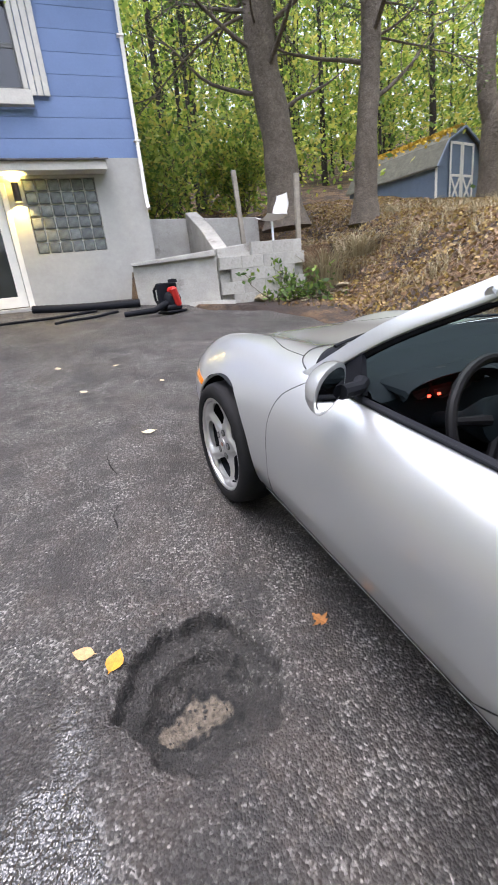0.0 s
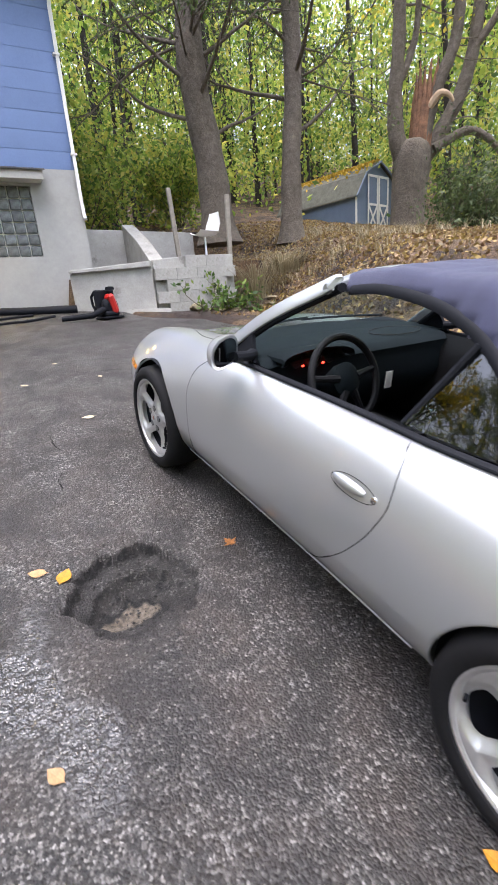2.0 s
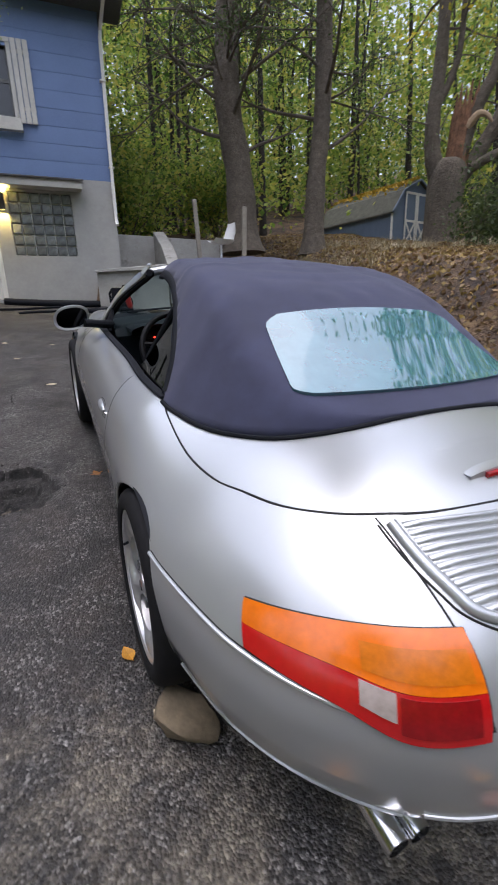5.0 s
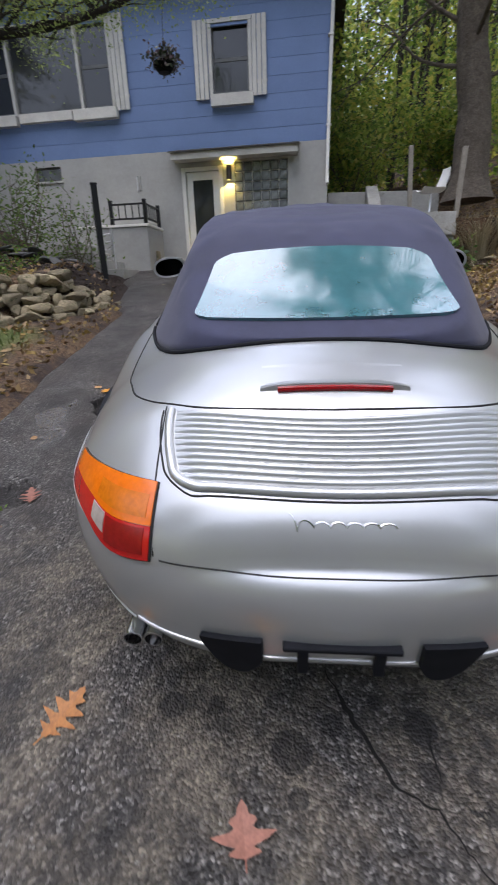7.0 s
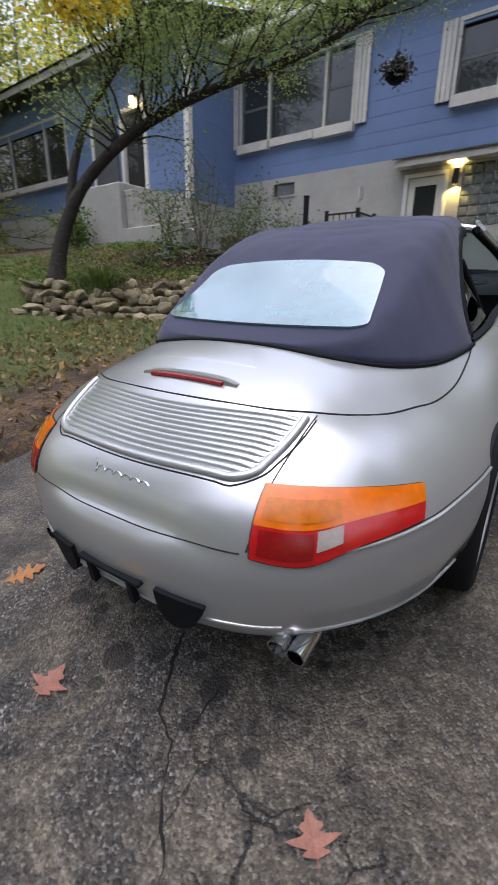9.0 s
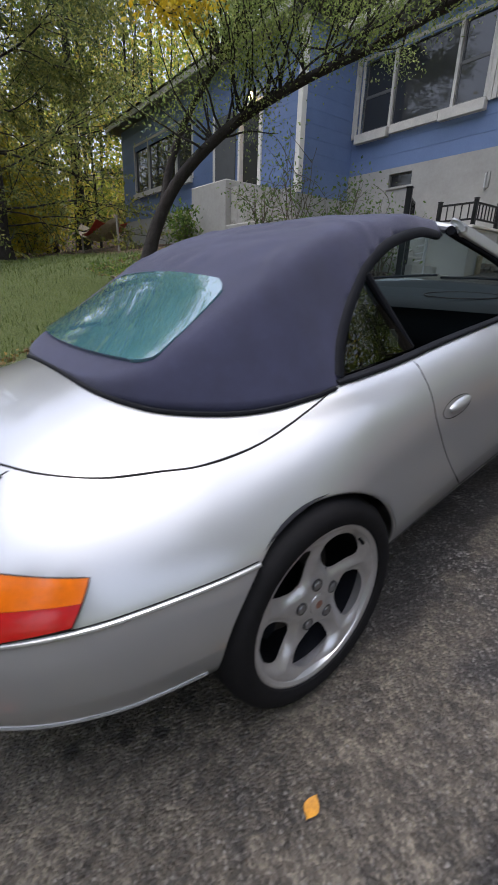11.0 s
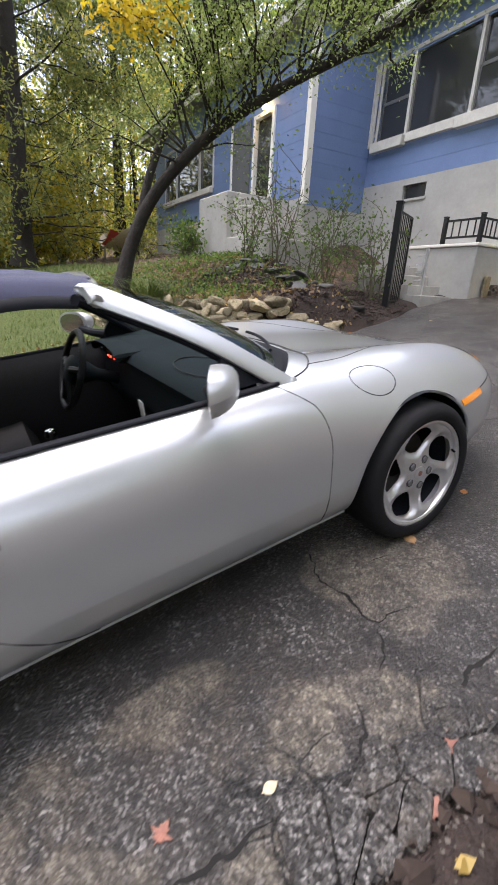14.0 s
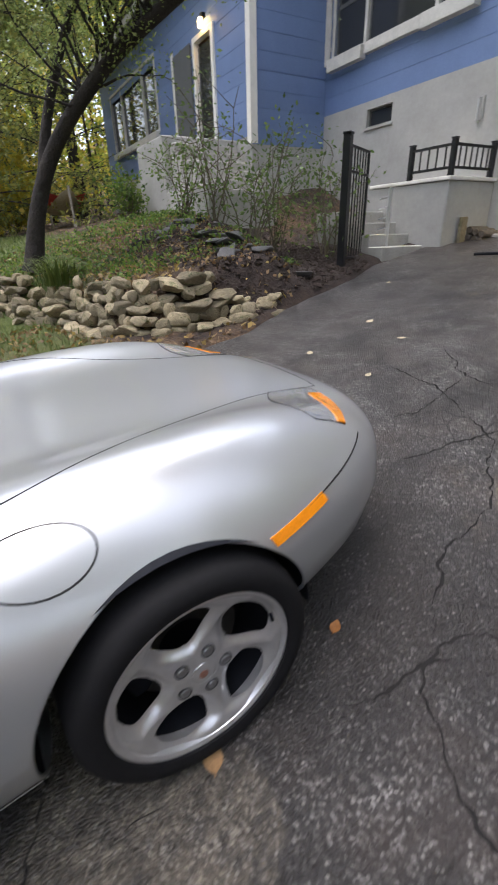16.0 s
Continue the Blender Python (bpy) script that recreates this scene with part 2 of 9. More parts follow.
def asphalt_material():
    ma = bpy.data.materials.new("wet_asphalt")
    ma.use_nodes = True
    no, li = ma.node_tree.nodes, ma.node_tree.links
    p = no["Principled BSDF"]
    co = no.new("ShaderNodeTexCoord").outputs["Object"]

    def tex(kind, scale, **kw):
        t = no.new(kind)
        t.inputs["Scale"].default_value = scale
        li.new(co, t.inputs["Vector"])
        for k, v in kw.items():
            t.inputs[k].default_value = v
        return t

    def ramp(fac, a, b, c0=(0, 0, 0), c1=(1, 1, 1)):
        r = no.new("ShaderNodeValToRGB")
        r.color_ramp.elements[0].position, r.color_ramp.elements[1].position = a, b
        r.color_ramp.elements[0].color, r.color_ramp.elements[1].color = (*c0, 1), (*c1, 1)
        li.new(fac, r.inputs["Fac"])
        return r.outputs["Color"]

    def mix(fac, a, b, mode="MIX"):
        x = no.new("ShaderNodeMix")
        x.data_type, x.blend_type = "RGBA", mode
        for sock, val in ((x.inputs[0], fac), (x.inputs[6], a), (x.inputs[7], b)):
            if isinstance(val, bpy.types.NodeSocket):
                li.new(val, sock)
            else:
                sock.default_value = val if isinstance(val, (int, float)) else (*val, 1)
        return x.outputs[2]

    def attr(name):
        n = no.new("ShaderNodeAttribute")
        n.attribute_name = name
        return n.outputs["Fac"]

    def calc(op, a, b, c=0.0):
        m = no.new("ShaderNodeMath")
        m.operation = op
        for sock, val in zip(m.inputs, (a, b, c)):
            if isinstance(val, bpy.types.NodeSocket):
                li.new(val, sock)
            else:
                sock.default_value = val
        return m.outputs[0]

    def steps(fac, stops):
        r = no.new("ShaderNodeValToRGB")
        el = r.color_ramp.elements
        while len(el) < len(stops):
            el.new(0.5)
        for k, (q, c) in enumerate(stops):
            el[k].position, el[k].color = q, (*c, 1)
        li.new(fac, r.inputs["Fac"])
        return r.outputs["Color"]

    stones = tex("ShaderNodeTexVoronoi", 118)
    chips = tex("ShaderNodeTexVoronoi", 74)
    tone = tex("ShaderNodeTexNoise", 55, Detail=5, Roughness=0.7)
    big = tex("ShaderNodeTexNoise", 0.9, Detail=7, Roughness=0.66)
    mid = tex("ShaderNodeTexNoise", 3.4, Detail=7, Roughness=0.7)
    fine = tex("ShaderNodeTexNoise", 28, Detail=6, Roughness=0.65)
    sep = no.new("ShaderNodeSeparateColor")
    li.new(stones.outputs["Color"], sep.inputs[0])
    sep2 = no.new("ShaderNodeSeparateColor")
    li.new(chips.outputs["Color"], sep2.inputs[0])
    stone_col = steps(sep.outputs[0], [(0.0, (0.012, 0.011, 0.0105)), (0.5, (0.045, 0.042, 0.0392)), (0.82, (0.150, 0.142, 0.132)), (0.98, (0.30, 0.29, 0.275))])
    col = mix(ramp(tone.outputs["Fac"], 0.38, 0.56), (0.022, 0.0205, 0.0195), stone_col)
    # single pale chips of stone
    chip = calc("MULTIPLY", ramp(sep2.outputs[1], 0.83, 0.85), ramp(chips.outputs["Distance"], 0.22, 0.40, (1, 1, 1), (0, 0, 0)))
    # brown, tracked-in earth
    earth = calc("MULTIPLY", ramp(mid.outputs["Fac"], 0.40, 0.60), 0.66)
    col = mix(earth, col, (0.036, 0.028, 0.0235))
    # dark, damp and oily stretches
    damp = ramp(tex("ShaderNodeTexNoise", 2.8, Detail=8, Roughness=0.68, Distortion=0.5).outputs["Fac"], 0.46, 0.60)
    col = mix(calc("MULTIPLY", damp, 0.74), col, (0.017, 0.0155, 0.0148))
    # worn, pale and tan stretches
    tan = ramp(calc("ADD", attr("tan"), calc("MULTIPLY", calc("SUBTRACT", mid.outputs["Fac"], 0.5), 1.3)), 0.46, 0.68)
    tan = calc("MULTIPLY", tan, ramp(fine.outputs["Fac"], 0.36, 0.60, (0.15,) * 3, (0.9,) * 3))
    pale = mix(ramp(mid.outputs["Fac"], 0.35, 0.65), (0.07, 0.061, 0.048), (0.20, 0.176, 0.136))
    speck = steps(sep.outputs[0], [(0.0, (0.32, 0.32, 0.32)), (0.6, (0.80, 0.80, 0.80)), (1.0, (1.6, 1.6, 1.6))])
    pale = mix(0.8, pale, mix(1.0, pale, speck, "MULTIPLY"))
    col = mix(tan, col, pale)
    col = mix(calc("MULTIPLY", calc("MULTIPLY", attr("worn"), 0.6), calc("SUBTRACT", 1.0, tan)), col, (0.017, 0.0155, 0.0148))
    col = mix(calc("MULTIPLY", calc("MULTIPLY", chip, ramp(fine.outputs["Fac"], 0.40, 0.58)), 0.8), col, (0.24, 0.23, 0.21))
    oil = ramp(calc("ADD", attr("oil"), calc("MULTIPLY", calc("SUBTRACT", fine.outputs["Fac"], 0.5), 1.1)), 0.50, 0.58)
    col = mix(calc("MULTIPLY", oil, 0.78), col, (0.013, 0.012, 0.012))
    film = ramp(calc("ADD", attr("wet"), calc("MULTIPLY", calc("SUBTRACT", mid.outputs["Fac"], 0.5), 0.9)), 0.48, 0.82)
    col = mix(calc("MULTIPLY", film, 0.62), col, (0.020, 0.019, 0.019))
    # a net of fine open cracks in the tired stretches
    bend = no.new("ShaderNodeMix")
    bend.data_type = "VECTOR"
    bend.inputs[0].default_value = 0.10
    li.new(co, bend.inputs[4])
    li.new(mid.outputs["Color"], bend.inputs[5])
    net = no.new("ShaderNodeTexVoronoi")
    net.feature = "DISTANCE_TO_EDGE"
    net.inputs["Scale"].default_value = 5.2
    li.new(bend.outputs[1], net.inputs["Vector"])
    wide = calc("MULTIPLY", attr("craze"), ramp(fine.outputs["Fac"], 0.38, 0.62, (0.010,) * 3, (0.045,) * 3))
    craze = calc("MULTIPLY", calc("LESS_THAN", net.outputs["Distance"], wide), 0.9)
    col = mix(craze, col, (0.006, 0.0055, 0.005))
    # broken, dark rubble in the potholes, darkened further for shade, with pale grit at the bottom
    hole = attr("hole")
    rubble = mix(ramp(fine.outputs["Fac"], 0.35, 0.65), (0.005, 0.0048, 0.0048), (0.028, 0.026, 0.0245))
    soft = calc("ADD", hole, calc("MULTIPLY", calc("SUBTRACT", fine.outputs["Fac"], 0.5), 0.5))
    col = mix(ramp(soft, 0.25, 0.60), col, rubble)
    # ledge lines blackened: shade of the steep rims put into the colour
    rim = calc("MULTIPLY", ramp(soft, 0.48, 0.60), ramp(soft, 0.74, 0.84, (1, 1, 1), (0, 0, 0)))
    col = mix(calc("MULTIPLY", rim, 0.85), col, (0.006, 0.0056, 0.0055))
    grit = mix(ramp(fine.outputs["Fac"], 0.35, 0.65), (0.055, 0.045, 0.034), (0.15, 0.125, 0.097))
    col = mix(ramp(soft, 0.80, 1.0), col, grit)
    li.new(col, p.inputs["Base Color"])
    dry = ramp(big.outputs["Fac"], 0.36, 0.62, (0.34,) * 3, (0.62,) * 3)
    gloss = mix(film, dry, (0.18, 0.18, 0.18))
    li.new(mix(ramp(soft, 0.2, 0.5), mix(oil, gloss, (0.6, 0.6, 0.6)), (0.92, 0.92, 0.92)), p.inputs["Roughness"])
    p.inputs["Specular IOR Level"].default_value = 0.42
    p.inputs["Coat IOR"].default_value = 1.9
    p.inputs["Coat Roughness"].default_value = 0.06
    li.new(calc("MULTIPLY", calc("MULTIPLY", film, 0.8), ramp(soft, 0.2, 0.5, (1, 1, 1), (0, 0, 0))), p.inputs["Coat Weight"])
    h = calc("MULTIPLY_ADD", stones.outputs["Distance"], -0.75, fine.outputs["Fac"])
    h = calc("MULTIPLY_ADD", chips.outputs["Distance"], -0.35, h)
    h = calc("MULTIPLY_ADD", craze, -1.6, h)
    b = no.new("ShaderNodeBump")
    b.inputs["Distance"].default_value = 0.009
    b.inputs["Strength"].default_value = 1.0
    li.new(h, b.inputs["Height"])
    li.new(b.outputs[0], p.inputs["Normal"])
    drops = tex("ShaderNodeTexNoise", 31, Detail=1.5, Roughness=0.5, Distortion=0.6)
    b2 = no.new("ShaderNodeBump")
    b2.inputs["Distance"].default_value = 0.032
    li.new(calc("MULTIPLY_ADD", stones.outputs["Distance"], -0.12, drops.outputs["Fac"]), b2.inputs["Height"])
    li.new(b2.outputs[0], p.inputs["Coat Normal"])
    return ma


def soil_material():
    """Leaf litter, soil and grass, by place."""
    ma = bpy.data.materials.new("leaf_littered_ground")
    ma.use_nodes = True
    no, li = ma.node_tree.nodes, ma.node_tree.links
    p = no["Principled BSDF"]
    p.inputs["Roughness"].default_value = 0.9
    co = no.new("ShaderNodeTexCoord").outputs["Object"]

    def tex(kind, scale, **kw):
        t = no.new(kind)
        t.inputs["Scale"].default_value = scale
        li.new(co, t.inputs["Vector"])
        for k, v in kw.items():
            t.inputs[k].default_value = v
        return t

    def ramp(fac, stops):
        r = no.new("ShaderNodeValToRGB")
        el = r.color_ramp.elements
        while len(el) < len(stops):
            el.new(0.5)
        for k, (q, c) in enumerate(stops):
            el[k].position, el[k].color = q, (*c, 1)
        li.new(fac, r.inputs["Fac"])
        return r.outputs["Color"]

    warp = tex("ShaderNodeTexNoise", 40, Detail=4)
    wv = no.new("ShaderNodeMix")
    wv.data_type = "VECTOR"
    wv.inputs[0].default_value = 0.05
    li.new(co, wv.inputs[4])
    li.new(warp.outputs["Color"], wv.inputs[5])
    cells = no.new("ShaderNodeTexVoronoi")
    cells.inputs["Scale"].default_value = 48
    li.new(wv.outputs[1], cells.inputs["Vector"])
    litter = ramp(cells.outputs["Color"], [(0.0, (0.03, 0.02, 0.014)), (0.3, (0.10, 0.055, 0.028)), (0.55, (0.16, 0.10, 0.05)), (0.8, (0.20, 0.13, 0.07)), (1.0, (0.10, 0.09, 0.035))])
    soil = ramp(tex("ShaderNodeTexNoise", 9, Detail=8, Roughness=0.7).outputs["Fac"], [(0.3, (0.017, 0.011, 0.009)), (0.7, (0.060, 0.039, 0.030))])
    grass = ramp(tex("ShaderNodeTexNoise", 30, Detail=6, Roughness=0.7).outputs["Fac"], [(0.3, (0.045, 0.066, 0.012)), (0.7, (0.125, 0.160, 0.032))])
    x = no.new("ShaderNodeMix")
    x.data_type = "RGBA"
    r0 = ramp(tex("ShaderNodeTexNoise", 1.4, Detail=6, Roughness=0.7).outputs["Fac"], [(0.42, (0, 0, 0)), (0.56, (1, 1, 1))])
    li.new(r0, x.inputs[0])
    li.new(soil, x.inputs[6])
    li.new(litter, x.inputs[7])
    bare = no.new("ShaderNodeAttribute")
    bare.attribute_name = "bare"
    keep = no.new("ShaderNodeMath")
    keep.operation = "MULTIPLY"
    inv = no.new("ShaderNodeMath")
    inv.operation = "SUBTRACT"
    inv.inputs[0].default_value = 1.0
    li.new(bare.outputs["Fac"], inv.inputs[1])
    li.new(inv.outputs[0], keep.inputs[0])
    li.new(r0, keep.inputs[1])
    li.new(keep.outputs[0], x.inputs[0])
    at = no.new("ShaderNodeAttribute")
    at.attribute_name = "grass"
    y = no.new("ShaderNodeMix")
    y.data_type = "RGBA"
    li.new(at.outputs["Fac"], y.inputs[0])
    li.new(x.outputs[2], y.inputs[6])
    li.new(grass, y.inputs[7])
    li.new(y.outputs[2], p.inputs["Base Color"])
    b = no.new("ShaderNodeBump")
    b.inputs["Distance"].default_value = 0.03
    li.new(cells.outputs["Distance"], b.inputs["Height"])
    li.new(b.outputs[0], p.inputs["Normal"])
    return ma


ASPHALT = asphalt_material()
SOIL = soil_material()
PAINT = material("silver_car_paint", (0.435, 0.448, 0.453), 0.28, 0.56, coat=1.0, grain=[(900, 0.06), (2.2, 0.02)])
FABRIC = material("blue_canvas", (0.027, 0.030, 0.064), 0.9, grain=[(700, 0.25), (4, 0.22), (15, 0.10)], bump=(900, 0.0006), sheen=0.12)
RUBBER = material("black_rubber", (0.008, 0.008, 0.009), 0.8, grain=[(30, 0.2)], ior=1.3, bump=(90, 0.001))
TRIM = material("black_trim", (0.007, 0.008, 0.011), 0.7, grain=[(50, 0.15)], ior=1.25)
SEAM = material("dark_gap", (0.006, 0.006, 0.006), 0.8)
ALLOY = material("silver_alloy", (0.60, 0.60, 0.605), 0.36, 0.78, coat=0.4, grain=[(40, 0.06), (9, 0.05)])
STUCCO = material("painted_stucco", (0.37, 0.365, 0.34), 0.9, grain=[(2.0, 0.10), (14, 0.06)], spots=[(1.1, (0.33, 0.32, 0.29), 0.32)], bump=(60, 0.004))
SIDING = material("blue_siding", (0.138, 0.205, 0.37), 0.6, grain=[(1.2, 0.08), (40, 0.05)], tone=0.05, bump=(50, 0.001))
WHITE = material("white_painted_wood", (0.72, 0.70, 0.64), 0.5, grain=[(6, 0.06)], bump=(40, 0.001))
CONCRETE = material("weathered_concrete", (0.36, 0.35, 0.32), 0.9, grain=[(4, 0.14), (40, 0.10)], spots=[(2.2, (0.17, 0.16, 0.14), 0.35)], bump=(60, 0.004))
ROOF = material("dark_shingles", (0.07, 0.065, 0.06), 0.9, grain=[(12, 0.25)], bump=(40, 0.006))
BLACK = material("black_metal", (0.012, 0.012, 0.013), 0.4, 0.3)
BARK = material("grey_brown_bark", (0.115, 0.094, 0.072), 0.95, grain=[(2.5, 0.28), (9, 0.30), (40, 0.3)], spots=[(3, (0.15, 0.15, 0.11), 0.30)], bump=(16, 0.06))
DARKBARK = material("dark_bark", (0.026, 0.021, 0.018), 0.95, grain=[(5, 0.3), (40, 0.35)], spots=[(7, (0.055, 0.055, 0.045), 0.30)], bump=(18, 0.05))
STONE = material("field_stone", (0.26, 0.215, 0.135), 0.85, grain=[(4, 0.35), (22, 0.25)], spots=[(3, (0.07, 0.085, 0.03), 0.40), (9, (0.06, 0.055, 0.045), 0.22)], bump=(14, 0.03), tone=0.45)
GLASS = material("window_glass", (0.9, 0.95, 0.95), 0.02, clear=1.0, ior=1.45)
# unlit indoors put into the colour of the room surfaces
SHADED_ROOM = material("shaded_room", (0.05, 0.045, 0.04), 0.8, grain=[(3, 0.2)])
GREEN = leaf_material("green_foliage", [(0.03, 0.065, 0.014), (0.075, 0.14, 0.026), (0.13, 0.22, 0.036), (0.21, 0.27, 0.045)], 0.45)


def thin_glass(name, tint, gloss_least=0.09):
    """A thin pane: lets the view straight through and mirrors more at a slant."""
    ma = bpy.data.materials.new(name)
    ma.use_nodes = True
    no, li = ma.node_tree.nodes, ma.node_tree.links
    no.remove(no["Principled BSDF"])
    clear, gloss, fr, mx = no.new("ShaderNodeBsdfTransparent"), no.new("ShaderNodeBsdfGlossy"), no.new("ShaderNodeLayerWeight"), no.new("ShaderNodeMixShader")
    clear.inputs["Color"].default_value = (*tint, 1)
    gloss.inputs["Roughness"].default_value = 0.02
    fr.inputs["Blend"].default_value = 0.5
    bend, lift = no.new("ShaderNodeMath"), no.new("ShaderNodeMath")
    bend.operation, bend.inputs[1].default_value = "POWER", 4.0
    lift.operation, lift.inputs[1].default_value, lift.inputs[2].default_value = "MULTIPLY_ADD", 0.99 - gloss_least, gloss_least
    li.new(fr.outputs["Facing"], bend.inputs[0])
    li.new(bend.outputs[0], lift.inputs[0])
    li.new(lift.outputs[0], mx.inputs[0])
    li.new(clear.outputs[0], mx.inputs[1])
    li.new(gloss.outputs[0], mx.inputs[2])
    li.new(mx.outputs[0], no["Material Output"].inputs["Surface"])
    return ma


TINTED = thin_glass("car_glass", (0.68, 0.80, 0.80))
SIDEGLASS = thin_glass("quarter_glass", (0.10, 0.135, 0.135), 0.10)
REARGLASS = material("rear_glass", (0.05, 0.150, 0.172), 0.03, 0.0, coat=1.0, ior=2.3, grain=[(2.5, 0.25), (9, 0.15)])
AMBER = material("amber_lens", (0.64, 0.135, 0.003), 0.16, coat=0.5, grain=[(60, 0.10), (14, 0.12)])
MARKER = material("amber_marker_lens", (0.78, 0.25, 0.008), 0.12, coat=1.0, grain=[(60, 0.08), (200, 0.2)])
RED = material("red_lens", (0.42, 0.008, 0.009), 0.14, coat=0.5, grain=[(60, 0.1)])
CLEARLENS = material("clear_lens", (0.36, 0.37, 0.375), 0.22, 0.5, coat=1.0, grain=[(25, 0.15)])
AMBERDARK = material("smoked_amber_lens", (0.50, 0.13, 0.004), 0.2, coat=0.2, grain=[(60, 0.2)])
REDDARK = material("dark_red_lens", (0.22, 0.004, 0.006), 0.2, coat=0.2, grain=[(60, 0.2)])
# colour of the painted shade round each wheel bolt
SHADOWED = material("shaded_bolt_pocket", (0.05, 0.05, 0.052), 0.6, 0.3)
BOLT = material("wheel_bolt_steel", (0.27, 0.27, 0.275), 0.4, 0.8)
CREST = material("faded_crest", (0.30, 0.15, 0.11), 0.4, 0.4, grain=[(150, 0.5)])
CHROME = material("chrome", (0.75, 0.75, 0.76), 0.12, 1.0)
CABIN = material("black_leather", (0.007, 0.007, 0.008), 0.55, grain=[(60, 0.2)], ior=1.33, bump=(120, 0.001))
DASH = material("grey_dashboard", (0.005, 0.009, 0.011), 0.7, grain=[(80, 0.12)], ior=1.25, bump=(150, 0.0008))
MIRROR = material("mirror_glass", (0.34, 0.36, 0.38), 0.02, 1.0)


REVERSE = material("reversing_lens", (0.36, 0.30, 0.28), 0.15, coat=1.0, grain=[(40, 0.2)])

# ---- the ground ----
def drive_z(x, y):
    return 0.1647 * y - 0.0077 * x


WEST = curve([(-30, -2.6), (-4, -2.2), (0, -2.0), (1.1, -2.2), (2.4, -2.35), (4.3, -2.4), (5.2, -2.75), (6.3, -2.95), (7.2, -3.3), (9, -3.4)])
EAST = curve([(-30, 2.4), (-3, 1.9), (0, 1.62), (1.0, 1.55), (2.2, 1.55), (4, 1.75), (5.6, 2.1), (6.6, 1.9), (7.3, 1.1), (8.2, 0.9), (9, 0.9)])
BANK = curve([(-30, 2.6), (-3, 2.0), (0, 1.65), (2.2, 1.6), (4, 1.85), (5, 2.3), (5.8, 2.8), (6.6, 3.0), (7.5, 3.1), (9, 3.3)])
WALL_LINE = [Vector(q) for q in ((-2.62, 5.25), (-2.70, 4.6), (-2.78, 4.0), (-3.02, 3.45), (-3.5, 3.15), (-4.2, 3.1), (-4.8, 3.0), (-5.4, 2.75), (-6.2, 2.35))]    # foot of the dry stone wall


def by_wall_line(x, y):
    """How far behind the wall's foot a place lies, and how far along."""
    best = (1e9, 0, 0)
    run = 0.0
    line = WALL_LINE + [Vector((-60.0, -24.5))]
    for p, q in zip(line, line[1:]):
        d = q - p
        ln = d.length
        d = d / ln
        w = Vector((x, y)) - p
        u = w.dot(d)
        c = min(ln, max(0.0, u))
        off = (w - d * c).length
        side = w.x * d.y - w.y * d.x
        if off < best[0] - 1e-6:
            best = (off, math.copysign(off, side), run + (u if p is WALL_LINE[0] else c))
        run += ln
    return best[1], best[2]
WOBBLE = lambda x, y, s: noise.noise(Vector((x * s, y * s, 3.7)))


def ground_z(x, y):
    """The height of the land, drive left out."""
    base = drive_z(x, min(y, 9.0)) if y > -40 else drive_z(x, -40)
    dw, de, db = WEST(y) - x, x - EAST(y), x - BANK(y)
    up = 0.0
    if dw > 0:
        behind, along = by_wall_line(x, y) if x > -60 and -40 < y < 9 else (dw - 0.4, 1.0)
        by_wall = 0.10 * smooth(0, 0.8, dw) + 0.46 * smooth(0.10, 0.55, behind) + 0.42 * smooth(0.6, 3.2, behind)
        by_wall += (0.10 + 0.88 * smooth(-4.0, 2.5, behind) - by_wall) * smooth(4.4, 7.5, along)
        by_edge = 0.08 * smooth(0, 0.3, dw) + 0.30 * smooth(0.1, 0.9, dw) + 0.55 * smooth(0.6, 3.2, dw)
        f = smooth(-0.5, 0.1, along)
        up = by_edge + (by_wall - by_edge) * f
        if y > 5.6:
            up *= 1 - 0.62 * smooth(5.3, 6.5, y) * (1 - smooth(2.2, 4.2, dw))
    elif de > 0:
        up = 0.03 * smooth(0, 0.2, de) + 1.30 * smooth(0.0, 2.6, db) + 0.25 * smooth(2.0, 7, db)
        if y < 1.5:
            up *= 1 - 0.75 * smooth(1.5, -4, y)
    else:
        up = -0.32 if -1.85 < x < -0.8 and -0.2 < y < 1.9 else -0.10
    z = base + up
    if y > 9.0:
        z += 0.10 * (y - 9.0) + 0.5 * smooth(9, 14, y)
    front = 8.62 - 0.69 * (x - 0.24) if x < 1.45 else 7.80 - 0.06 * (x - 1.45)      # line of the block wall
    if 0.3 < x < 3.9 and y > front:
        z = (1.98 + 0.12 * smooth(1.4, 2.0, x) if x < 3.05 else max(z, 2.1)) + (0.85 + 0.1 * (y - 9.95)) * smooth(9.9, 10.05, y) if y < 14 else z
    far = math.hypot(x, y - 3)
    if y > 9.0:
        z += 0.22 * max(0.0, min(70, far) - 16) * (1 - (1 - smooth(9, 34, y)) * smooth(-5, -12, x))
    if dw > 0 or de > 0.02:
        z += 0.05 * WOBBLE(x, y, 1.3) + 0.02 * WOBBLE(x, y, 5)
    return z


def axis_steps(stops):
    out = [stops[0][0]]
    for (a, step), (b, _) in zip(stops, stops[1:]):
        n = max(1, round((b - a) / step))
        out += [a + (b - a) * (k + 1) / n for k in range(n)]
    return out


